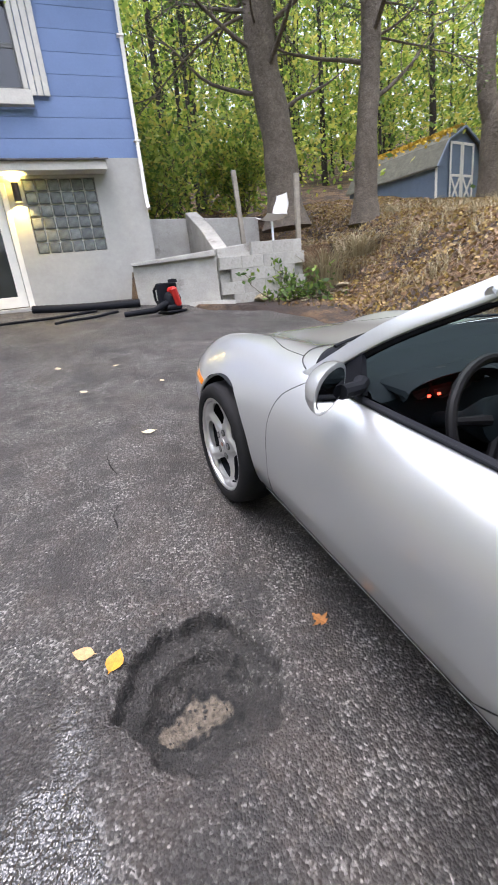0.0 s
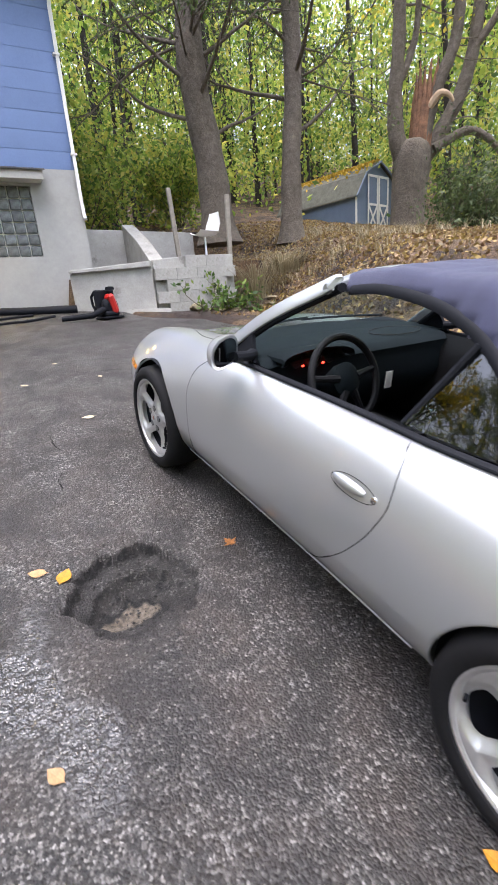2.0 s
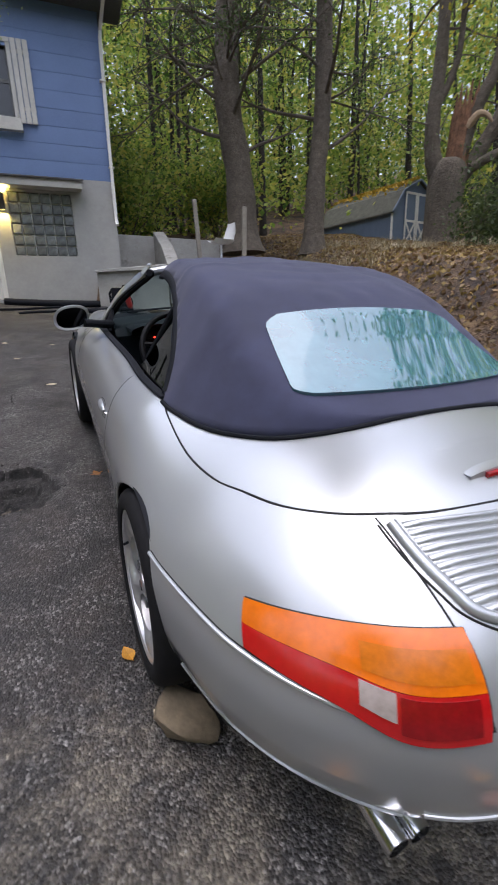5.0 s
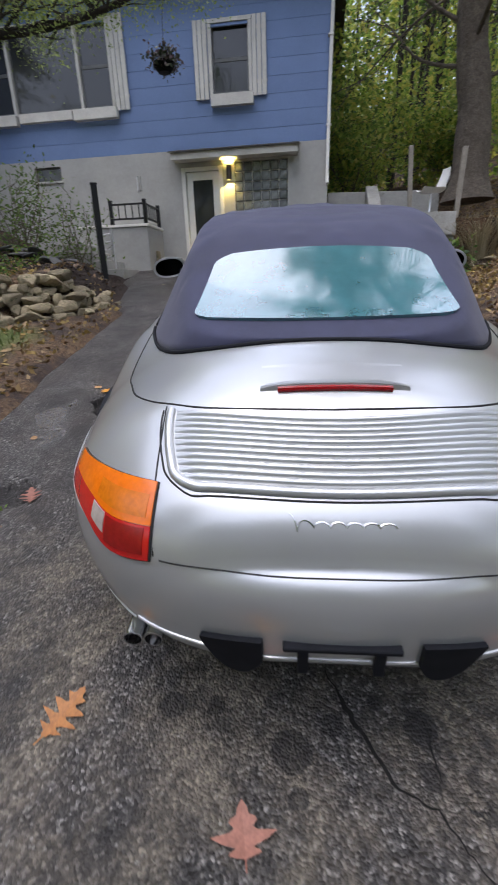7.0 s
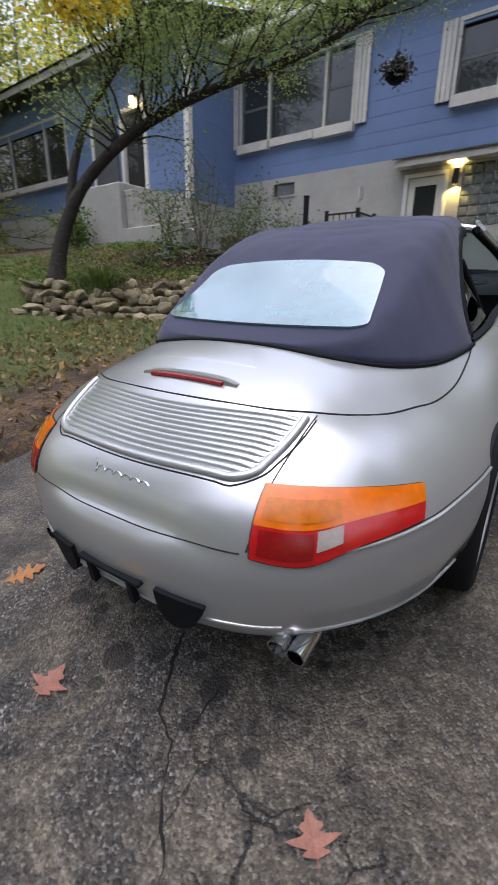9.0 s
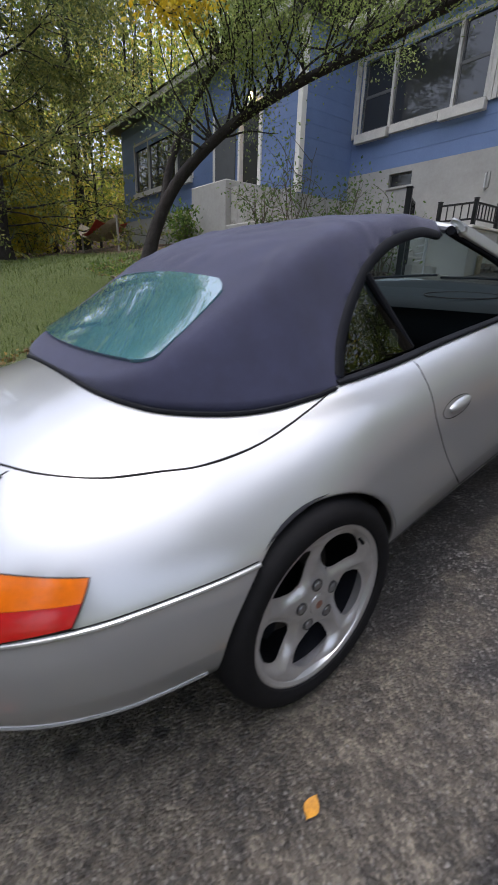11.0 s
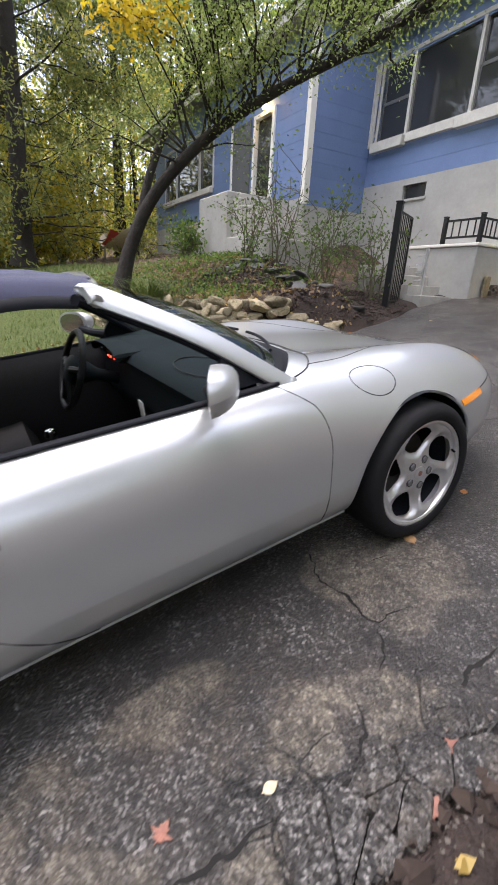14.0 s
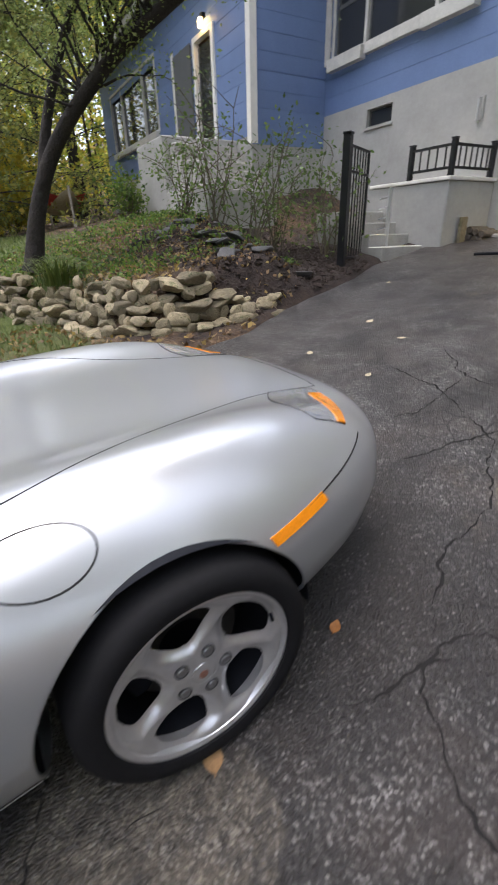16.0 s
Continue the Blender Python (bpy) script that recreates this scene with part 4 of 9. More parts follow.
def sash_window(name, x0, x1, z0, z1, y, bars, label, shutters, boxes):
    w = thing(name, label, "window", HOUSE, kind="structure")
    f = 0.075
    for a, b, c, d in ((x0 - f, x1 + f, z1, z1 + f), (x0 - f, x1 + f, z0 - f, z0), (x0 - f, x0, z0, z1), (x1, x1 + f, z0, z1)):
        part("window_frame", Geo().box(a, b, y - 0.035, y + 0.12, c, d, 0.005), DIRTYWHITE, w)
    for k, (a, b) in enumerate(zip([x0] + [q + 0.035 for q in bars], [q - 0.035 for q in bars] + [x1])):
        if k:
            part("window_mullion", Geo().box(a - 0.07, a, y - 0.02, y + 0.11, z0, z1, 0.004), DIRTYWHITE, w)
        split = (b - a) < 1.0
        mid = (z0 + z1) / 2
        for c, d, dy in (((z0, mid, 0.03), (mid, z1, 0.06)) if split else ((z0, z1, 0.04),)):
            sash = part("window_sash", Geo().box(a, a + 0.035, y + dy, y + dy + 0.03, c, d, 0.003).box(b - 0.035, b, y + dy, y + dy + 0.03, c, d, 0.003)
                        .box(a + 0.035, b - 0.035, y + dy, y + dy + 0.03, c, c + 0.04, 0.003).box(a + 0.035, b - 0.035, y + dy, y + dy + 0.03, d - 0.04, d, 0.003), TRIMWOOD, w)
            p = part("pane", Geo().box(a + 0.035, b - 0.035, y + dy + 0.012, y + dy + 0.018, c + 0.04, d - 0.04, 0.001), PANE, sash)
    for a, b in shutters:
        n = 3
        sh = thing("shutter", "worn white board shutter beside a window", "shutter", HOUSE, "window shutters")
        wd = (b - a) / n
        for k in range(n):
            part("shutter_board", Geo().box(a + k * wd + 0.006, a + (k + 1) * wd - 0.006, y - 0.075, y - 0.045, z0 - 0.10, z1 + 0.06, 0.004), DIRTYWHITE, sh)
        for zz in (z0 + 0.12, z1 - 0.16):
            part("shutter_batten", Geo().box(a, b, y - 0.045, y - 0.028, zz, zz + 0.06, 0.003), DIRTYWHITE, sh)
    for a, b, h, out in boxes:
        bx = thing("window_box", "white wooden window box under a sill", "window box", HOUSE, "window boxes")
        zt = z0 - 0.05
        part("box_front", Geo().box(a, b, y - out, y - out + 0.022, zt - h, zt, 0.004), DIRTYWHITE, bx)
        part("box_bottom", Geo().box(a, b, y - out + 0.022, y - 0.03, zt - h, zt - h + 0.02, 0.003), DIRTYWHITE, bx)
        part("box_end", Geo().box(a, a + 0.02, y - out + 0.022, y - 0.03, zt - h + 0.02, zt, 0.003), DIRTYWHITE, bx)
        part("box_end", Geo().box(b - 0.02, b, y - out + 0.022, y - 0.03, zt - h + 0.02, zt, 0.003), DIRTYWHITE, bx)
    return w


TRIMWOOD = material("sash_wood", (0.10, 0.10, 0.095), 0.5, grain=[(20, 0.2)])
sash_window("window_1", W1[0], W1[1], W1[2], W1[3], 0.02, (-6.16, -4.56), "wide three-part house window with white frame", [(-7.38, -7.11), (-3.77, -3.46)],
            [(-7.08, -6.10, 0.20, 0.17), (-6.04, -4.78, 0.16, 0.13), (-4.74, -3.74, 0.20, 0.17)])
sash_window("window_2", W2[0], W2[1], W2[2], W2[3], 0.02, (), "narrow double-hung house window with white frame", [(-1.99, -1.70), (-0.78, -0.48)], [(-1.66, -0.76, 0.20, 0.15)])

# cellar window low in the wall
w3 = thing("window_3", "small dark cellar window in the stucco", "window", HOUSE, kind="structure")
part("window_frame", Geo().box(VENT[0], VENT[0] + 0.03, 0.06, 0.12, VENT[2], VENT[3]).box(VENT[1] - 0.03, VENT[1], 0.06, 0.12, VENT[2], VENT[3]).box(VENT[0] + 0.03, VENT[1] - 0.03, 0.06, 0.12, VENT[2], VENT[2] + 0.03)
     .box(VENT[0] + 0.03, VENT[1] - 0.03, 0.06, 0.12, VENT[3] - 0.03, VENT[3]), TRIMWOOD, w3)
part("pane", Geo().box(VENT[0] + 0.03, VENT[1] - 0.03, 0.085, 0.092, VENT[2] + 0.03, VENT[3] - 0.03, 0.001), PANE, w3)
part("window_sill", Geo().box(VENT[0] - 0.04, VENT[1] + 0.04, -0.03, 0.06, VENT[2] - 0.05, VENT[2], 0.005), STUCCO, w3)

# glass blocks, six by six
gb = thing("window_4", "window of thirty-six glass blocks in pale mortar", "window", HOUSE, kind="structure")
part("mortar", Geo().box(BLOCKS[0], BLOCKS[1], 0.055, 0.12, BLOCKS[2], BLOCKS[3], 0.002), WHITE, gb)
bw, bh = (BLOCKS[1] - BLOCKS[0]) / 6, (BLOCKS[3] - BLOCKS[2]) / 6
block_mesh = Geo().box(-bw / 2 + 0.007, bw / 2 - 0.007, -0.025, 0.03, -bh / 2 + 0.007, bh / 2 - 0.007, 0.016).box(-bw / 2 + 0.035, bw / 2 - 0.035, -0.031, -0.024, -bh / 2 + 0.035, bh / 2 - 0.035, 0.003).mesh("glass_block")
for i in range(6):
    for j in range(6):
        part("glass_block", block_mesh, BLOCKGLASS, gb, m=pose(BLOCKS[0] + bw * (i + 0.5), 0.04, BLOCKS[2] + bh * (j + 0.5)))

# cellar door with a tall pane
dr = thing("door_1", "white cellar door with a tall glass pane", "door", HOUSE, kind="structure")
d0, d1, e0, e1 = DOOR
for a, b, c, d in ((d0, d0 + 0.09, e0, e1), (d1 - 0.09, d1, e0, e1), (d0 + 0.09, d1 - 0.09, e1 - 0.08, e1)):
    part("door_frame", Geo().box(a, b, -0.02, 0.14, c, d, 0.005), WHITE, dr)
leaf = Geo()
for a, b, c, d in ((d0 + 0.10, d0 + 0.24, e0 + 0.02, e1 - 0.09), (d1 - 0.24, d1 - 0.10, e0 + 0.02, e1 - 0.09), (d0 + 0.24, d1 - 0.24, e0 + 0.02, e0 + 0.20), (d0 + 0.24, d1 - 0.24, e1 - 0.25, e1 - 0.09)):
    leaf.box(a, b, 0.03, 0.075, c, d, 0.004)
leaf = part("door_leaf", leaf, WHITE, dr)
part("pane", Geo().box(d0 + 0.24, d1 - 0.24, 0.048, 0.054, e0 + 0.20, e1 - 0.25, 0.001), PANE, leaf)
part("door_knob", Geo().lathe([(0.0, -0.055), (0.022, -0.05), (0.027, -0.035), (0.018, -0.018), (0.010, -0.012), (0.026, -0.004), (0.026, 0.0)], 16, m=pose(d1 - 0.17, 0.03, 2.50, -90, 0, 0) @ pose(0, 0, 0, 180, 0, 0)), CHROME, leaf)
house_box("doorstep", CONCRETE, -2.75, -1.25, -0.32, -0.002, 1.30, 1.56, "low weathered concrete doorstep", 0.015)

# hood over door and blocks
aw = thing("door_canopy", "shallow white canopy with dark shingles over the door", "canopy", HOUSE)
part("canopy_board", Geo().box(-2.58, 0.16, -0.33, -0.305, 3.62, 3.76, 0.004), DIRTYWHITE, aw)
part("canopy_soffit", Geo().box(-2.56, 0.14, -0.305, -0.002, 3.63, 3.65, 0.003), DIRTYWHITE, aw)
for a, b in ((-2.58, -2.56), (0.14, 0.16)):
    part("canopy_end", Geo().box(a, b, -0.305, -0.002, 3.65, 3.76, 0.003), DIRTYWHITE, aw)
g = Geo()
g.grid([[(-2.62 + 2.82 * k / 30, -0.37, 3.755 + 0.008 * math.sin(k * 2.1)), (-2.62 + 2.82 * k / 30, -0.004, 3.855)][::1] for k in range(31)])
g.grid([[(-2.62 + 2.82 * k / 30, -0.37, 3.778 + 0.008 * math.sin(k * 2.1)), (-2.62 + 2.82 * k / 30, -0.004, 3.878)] for k in range(31)])
g.grid([[(-2.62 + 2.82 * k / 30, -0.37, 3.755 + 0.008 * math.sin(k * 2.1)), (-2.62 + 2.82 * k / 30, -0.37, 3.778 + 0.008 * math.sin(k * 2.1))] for k in range(31)])
part("canopy_shingles", g, ROOF, aw)

# lit wall lamp
wl = thing("wall_lamp", "lit black cylinder wall lamp beside the door", "lamp", HOUSE)
part("lamp_body", Geo().lathe([(0.050, 3.22), (0.055, 3.225), (0.055, 3.50), (0.050, 3.505), (0.046, 3.50), (0.046, 3.23), (0.050, 3.22)], 24, m=pose(-1.345, -0.10, 0)), BLACK, wl)
part("lamp_arm", Geo().box(-1.375, -1.315, -0.05, 0.0, 3.32, 3.42, 0.005), BLACK, wl)
part("bulb", Geo().lathe([(0.0, 3.285), (0.035, 3.29), (0.035, 3.305), (0.0, 3.31)], 16, m=pose(-1.345, -0.10, 0)), WARM, wl)
part("bulb", Geo().lathe([(0.0, 3.415), (0.035, 3.42), (0.035, 3.43), (0.0, 3.435)], 16, m=pose(-1.345, -0.10, 0)), WARM, wl)
for z, power in ((3.262, 12.0), (3.460, 12.0)):
    li = new("lamp_light", bpy.data.lights.new("lamp_light", "POINT"))
    li.data.energy, li.data.color, li.data.shadow_soft_size = power, (1.0, 0.74, 0.20), 0.010
    li.matrix_world = HOUSE @ pose(-1.345, -0.10, z)

# eaves, gutter, roof
part_roof = thing("roof", "dark shingle roof with deep eaves", "roof", HOUSE, kind="structure")
part("eave_soffit", Geo().box(-7.33, 1.25, -0.50, 0.30, EAVE, EAVE + 0.02, 0.003), TRIMWOOD, part_roof)
part("fascia", Geo().box(-7.33, 1.25, -0.53, -0.502, EAVE, EAVE + 0.17, 0.004), DIRTYWHITE, part_roof)
g = Geo()
g.grid([[(x, -0.60, EAVE + 0.18), (x, 4.0, EAVE + 2.0), (x, 8.6, EAVE + 0.18)] for x in (-18.8, -7.3, 1.35)])
g.grid([[(x, -0.60, EAVE + 0.215), (x, 4.0, EAVE + 2.035), (x, 8.6, EAVE + 0.215)] for x in (-18.8, -7.3, 1.35)])
g.grid([[(x, -0.60, EAVE + 0.18), (x, -0.60, EAVE + 0.215)] for x in (-18.8, -7.3, 1.35)])
part("roof_slope", g, ROOF, part_roof, smooth_angle=20)
gt = thing("gutter", "white metal gutter under the eave", "gutter", HOUSE)
g = Geo()
sec = [(-0.535, EAVE + 0.16), (-0.535, EAVE + 0.06), (-0.56, EAVE + 0.045), (-0.61, EAVE + 0.05), (-0.63, EAVE + 0.09), (-0.635, EAVE + 0.16)]
g.grid([[(x, y, z) for y, z in sec] for x in (-7.33, -2, 1.25)])
part("gutter_trough", g, WHITE, gt)
dp = thing("downspout", "white metal downspout at the house corner", "downspout", HOUSE)
pts = [(0.90, -0.58, EAVE + 0.05), (0.90, -0.55, EAVE - 0.05), (0.84, -0.10, EAVE - 0.32), (0.83, -0.045, EAVE - 0.45), (0.80, -0.05, 4.6), (0.79, -0.06, 3.30), (0.79, -0.09, 3.12), (0.79, -0.16, 3.02)]
part("spout_pipe", Geo().tube(pts, 0.042, 4), WHITE, dp, smooth_angle=30)
for z in (5.6, 4.1):
    part("spout_strap", Geo().box(0.745, 0.855, -0.095, 0.0, z, z + 0.03, 0.003), WHITE, dp)
house_box("wall_east", STUCCO, 0.55, 0.80, 0.25, 8.4, 0.6, SPLIT, "painted stucco side wall of the house")
house_box("wall_east_upper", SIDING, 0.60, 0.82, 0.22, 8.4, SPLIT, EAVE, "blue upper side wall of the house")
house_box("wall_back", STUCCO, -18.4, 0.55, 8.15, 8.4, 0.6, EAVE, "plain rear wall of the house")
# room surfaces darkened in colour for the unlit inside
house_box("floor_upper", SHADED_ROOM, -18.1, 0.54, 0.26, 8.14, SPLIT - 0.2, SPLIT - 0.05, "floor inside the house, dark for indoor shade")
house_box("ceiling", SHADED_ROOM, -18.1, 0.54, 0.26, 8.14, EAVE - 0.2, EAVE - 0.1, "ceiling inside the house, dark for indoor shade")
house_box("wall_inner", SHADED_ROOM, -18.1, 0.54, 3.0, 3.1, 0.8, EAVE - 0.2, "inner wall of the house, dark for indoor shade")

ub = thing("conduit_box", "grey metal utility handle on the stucco wall", "utility box", HOUSE)
part("conduit", Geo().tube([(-3.47, -0.002, 3.42), (-3.47, -0.06, 3.40), (-3.47, -0.06, 3.14), (-3.47, -0.002, 3.12)], 0.016, 8), ALLOY, ub)
part("conduit_plate", Geo().box(-3.45, -3.40, -0.035, 0.0, 3.14, 3.44, 0.006), STUCCO, ub)

# ---- the wing that stands forward ----
YW = -1.82
WD = (-9.80, -8.74, 3.55, 5.62)
WW = (-17.0, -12.45, 4.40, 6.00)
wing_low = holed_wall("wall_wing_lower", STUCCO, -18.3, -7.28, 1.0, 3.45, YW + 0.02, YW + 0.24, [], "grey stucco base of the wing")
wing = holed_wall("wall_wing_upper", SIDING, -18.3, -7.28, 3.45, EAVE, YW + 0.02, YW + 0.22, [WD, WW], "blue sided front wall of the wing")
courses(wing, -18.3, -7.28, 3.45, EAVE, YW + 0.02, [WD, WW])
side_low = house_box("wall_wing_side_lower", STUCCO, -7.50, -7.28, YW + 0.24, -0.002, 1.0, 3.30, "grey stucco side of the wing")
side_up = house_box("wall_wing_side", SIDING, -7.50, -7.28, YW + 0.22, -0.002, 3.30, EAVE, "blue sided flank of the wing")
courses(side_up, YW + 0.04, -0.004, 3.30, EAVE, 0.0, [], side=-7.275)
house_box("wall_west", SIDING, -18.3, -18.05, YW + 0.22, 8.14, 1.0, EAVE, "blue far end wall of the wing")
cb = thing("corner_board", "white corner board on the wing", "corner board", HOUSE)
part("board", Geo().box(-7.36, -7.20, YW - 0.045, YW - 0.008, 3.30, EAVE, 0.004), WHITE, cb)
part("board", Geo().box(-7.252, -7.215, YW - 0.008, YW + 0.12, 3.30, EAVE, 0.004), WHITE, cb)
sash_window("window_5", WW[0], WW[1], WW[2], WW[3], YW + 0.02, (-15.8, -13.6), "wide window in the wing with white frame", [], [(-17.05, -12.4, 0.16, 0.14)])
d2 = thing("door_2", "glazed entrance door with brown inner door", "door", HOUSE, kind="structure")
for a, b, c, d in ((WD[0], WD[0] + 0.10, WD[2], WD[3]), (WD[1] - 0.12, WD[1], WD[2], WD[3]), (WD[0] + 0.10, WD[1] - 0.12, WD[3] - 0.1, WD[3])):
    part("door_frame", Geo().box(a, b, YW - 0.04, YW + 0.16, c, d, 0.005), WHITE, d2)
part("door_leaf", Geo().box(WD[0] + 0.10, WD[1] - 0.12, YW + 0.09, YW + 0.13, WD[2], WD[3] - 0.1, 0.004), material("brown_door", (0.10, 0.05, 0.025), 0.5, grain=[(8, 0.2)]), d2, "brown wooden door")
part("storm_pane", Geo().box(WD[0] + 0.18, WD[1] - 0.20, YW + 0.03, YW + 0.036, WD[2] + 0.12, WD[3] - 0.2, 0.001), PANE, d2)
sp = thing("screen", "tall grey framed screen beside the entrance", "screen", HOUSE)
part("panel_board", Geo().box(-11.0, -9.95, YW - 0.03, YW - 0.009, 3.5, 5.6, 0.004), material("grey_panel", (0.10, 0.105, 0.11), 0.5, grain=[(4, 0.1)]), sp)
part("panel_frame", Geo().box(-11.12, -11.0, YW - 0.04, YW - 0.009, 3.5, 5.7, 0.004), WHITE, sp)
pl = thing("porch_lamp", "small lit porch lamp by the entrance", "lamp", HOUSE)
part("lamp_bracket", Geo().box(-9.20, -9.08, YW - 0.10, YW - 0.009, 5.78, 5.86, 0.005), BLACK, pl)
part("bulb", Geo().lathe([(0.0, 5.60), (0.05, 5.62), (0.06, 5.70), (0.04, 5.78)], 12, m=pose(-9.14, YW - 0.11, 0)), emitter("porch_bulb", (1.0, 0.62, 0.18), 14.0), pl)
part("wing_soffit", Geo().box(-18.8, -7.1, YW - 0.45, -0.50, EAVE, EAVE + 0.02, 0.003), TRIMWOOD, part_roof)
part("wing_fascia", Geo().box(-18.8, -7.1, YW - 0.48, YW - 0.452, EAVE, EAVE + 0.17, 0.004), DIRTYWHITE, part_roof)
g = Geo()
g.grid([[(x, YW - 0.52, EAVE + 0.18), (x, 3.0, EAVE + 1.9)] for x in (-18.85, -12, -7.05)])
g.grid([[(x, YW - 0.52, EAVE + 0.215), (x, 3.0, EAVE + 1.935)] for x in (-18.85, -12, -7.05)])
part("wing_roof_slope", g, ROOF, part_roof, smooth_angle=20)

# porch and its steps
po = thing("porch", "grey concrete porch with steps to the entrance", "porch", HOUSE)
part("porch_block", Geo().box(-9.55, -7.9, -3.49, YW + 0.0, 0.9, 3.44, 0.02), STUCCO, po)
for k in range(6):
    part("step", Geo().box(-7.9 + 0.30 * k, -7.9 + 0.30 * (k + 1), -3.35, YW - 0.15, 0.8, 3.28 - 0.18 * k, 0.015), CONCRETE, po)
part("porch_wall", Geo().box(-7.9, -5.9, -3.49, -3.352, 0.8, 2.45, 0.02), STUCCO, po)
bp = thing("side_boards", "weathered grey boards leaning at the wing", "boards", HOUSE)
for k in range(3):
    part("board", Geo().box(-11.6 - 0.55 * k, -11.1 - 0.55 * k, -2.55, -2.51, 2.0, 3.2, 0.004), CONCRETE, bp)

# ---- planter box, stairs, gate by the drive ----
pb = thing("planter_box", "painted stucco planter box with a pale cap", "planter", HOUSE)
part("planter_body", Geo().box(-4.55, -3.0, -1.05, -0.004, 0.9, 2.28, 0.015), STUCCO, pb)
part("planter_cap", Geo().box(-4.58, -2.97, -1.08, -0.004, 2.28, 2.33, 0.008), WHITE, pb)
fence = thing("railing", "low black metal railing on the planter", "railing", HOUSE)
for x, y in ((-3.03, -1.01), (-3.03, -0.12), (-3.78, -1.01)):
    part("post", Geo().box(x - 0.035, x + 0.035, y - 0.035, y + 0.035, 2.332, 2.78, 0.006), BLACK, fence)
    part("post_cap", Geo().box(x - 0.042, x + 0.042, y - 0.042, y + 0.042, 2.78, 2.80, 0.006), BLACK, fence)
for z in (2.42, 2.70):
    part("rail", Geo().box(-3.745, -3.065, -1.03, -0.99, z, z + 0.035, 0.004), BLACK, fence)
    part("rail", Geo().box(-3.05, -3.01, -0.975, -0.155, z, z + 0.035, 0.004), BLACK, fence)
for k in range(4):
    part("baluster", Geo().box(-3.62 + 0.15 * k, -3.60 + 0.15 * k, -1.02, -1.0, 2.455, 2.70, 0.003), BLACK, fence)
for k in range(6):
    part("baluster", Geo().box(-3.04, -3.02, -0.88 + 0.125 * k, -0.86 + 0.125 * k, 2.455, 2.70, 0.003), BLACK, fence)
st = thing("garden_steps", "short flight of concrete garden steps by the planter", "steps", HOUSE)
for k in range(4):
    part("step", Geo().box(-4.9, -3.28 - 0.30 * k, -1.95, -1.09, 0.9, 1.42 + 0.17 * k, 0.012), CONCRETE, st)
hr = thing("handrail", "galvanised handrail with short rungs by the steps", "handrail", HOUSE)
part("upright", Geo().box(-3.62, -3.57, -1.60, -1.55, 1.40, 2.22, 0.005), ALLOY, hr)
for k in range(5):
    part("rung", Geo().tube([(-3.80, -1.575, 1.52 + 0.14 * k), (-3.62, -1.575, 1.55 + 0.14 * k)], 0.011, 6), ALLOY, hr)
gate = thing("garden_gate", "open black metal garden gate on a square post", "gate", HOUSE @ pose(-3.34, -2.68, 0, 0, 0, -62))
part("gate_post", Geo().box(-0.05, 0.05, -0.05, 0.05, 1.0, 2.77, 0.006), BLACK, gate)
part("post_cap", Geo().box(-0.06, 0.06, -0.06, 0.06, 2.77, 2.80, 0.008), BLACK, gate)
gf = part("gate_frame", Geo().box(-0.86, -0.83, -0.018, 0.018, 1.28, 2.68, 0.004).box(-0.09, -0.06, -0.018, 0.018, 1.28, 2.68, 0.004)
          .box(-0.83, -0.09, -0.018, 0.018, 2.65, 2.68, 0.004).box(-0.83, -0.09, -0.018, 0.018, 2.36, 2.39, 0.004).box(-0.83, -0.09, -0.018, 0.018, 1.28, 1.31, 0.004), BLACK, gate)
for k in range(6):
    part("gate_bar", Geo().box(-0.73 + 0.11 * k, -0.712 + 0.11 * k, -0.009, 0.009, 1.31, 2.65, 0.003), BLACK, gate)
lw = thing("log_end", "pale split wood leaning on the planter", "firewood", HOUSE)
part("split_plank", Geo().box(-2.96, -2.90, -0.75, -0.62, 1.35, 1.80, 0.01), STONE, lw)
for k in range(9):
    a, b = k % 3, k // 3
    part("log", Geo().tube([(-2.93 + 0.11 * a, -0.56 + 0.02 * b, 1.42 + 0.10 * b - 0.03 * a), (-2.93 + 0.11 * a, -0.10, 1.42 + 0.10 * b - 0.03 * a)], 0.048, 8), BARK, lw)

# ---- the car: x to its right, y ahead from the rear axle, z up from the drive ----
W2Y = curve([(-1.0, 0.0), (-0.97, 0.078), (-0.91, 0.22), (-0.80, 0.385), (-0.65, 0.54), (-0.5, 0.64), (-0.2, 0.743), (0, 0.757), (0.3, 0.74),
             (0.83, 0.709), (1.4, 0.697), (1.9, 0.692), (2.35, 0.702), (2.6, 0.664), (2.85, 0.575), (3.05, 0.45), (3.2, 0.31), (3.32, 0.155), (3.39, 0.0)])
ZW = curve([(-1.0, 0.47), (-0.8, 0.50), (2.4, 0.50), (3.39, 0.41)])
ZB = curve([(-1.0, 0.42), (-0.96, 0.335), (-0.8, 0.27), (-0.45, 0.21), (0.4, 0.19), (2.0, 0.19), (2.8, 0.20), (3.22, 0.24), (3.39, 0.37)])
H0 = curve([(-1.0, 0.50), (-0.992, 0.548), (-0.978, 0.586), (-0.958, 0.606), (-0.936, 0.622), (-0.918, 0.662), (-0.882, 0.712), (-0.80, 0.775), (-0.7, 0.83), (-0.565, 0.889), (-0.4, 0.925), (-0.2, 0.945),
            (0.25, 0.875), (0.8, 0.868), (1.5, 0.875), (1.8, 0.868), (2.1, 0.82), (2.5, 0.762), (2.8, 0.712), (3.05, 0.658), (3.2, 0.612), (3.32, 0.54), (3.39, 0.43)])
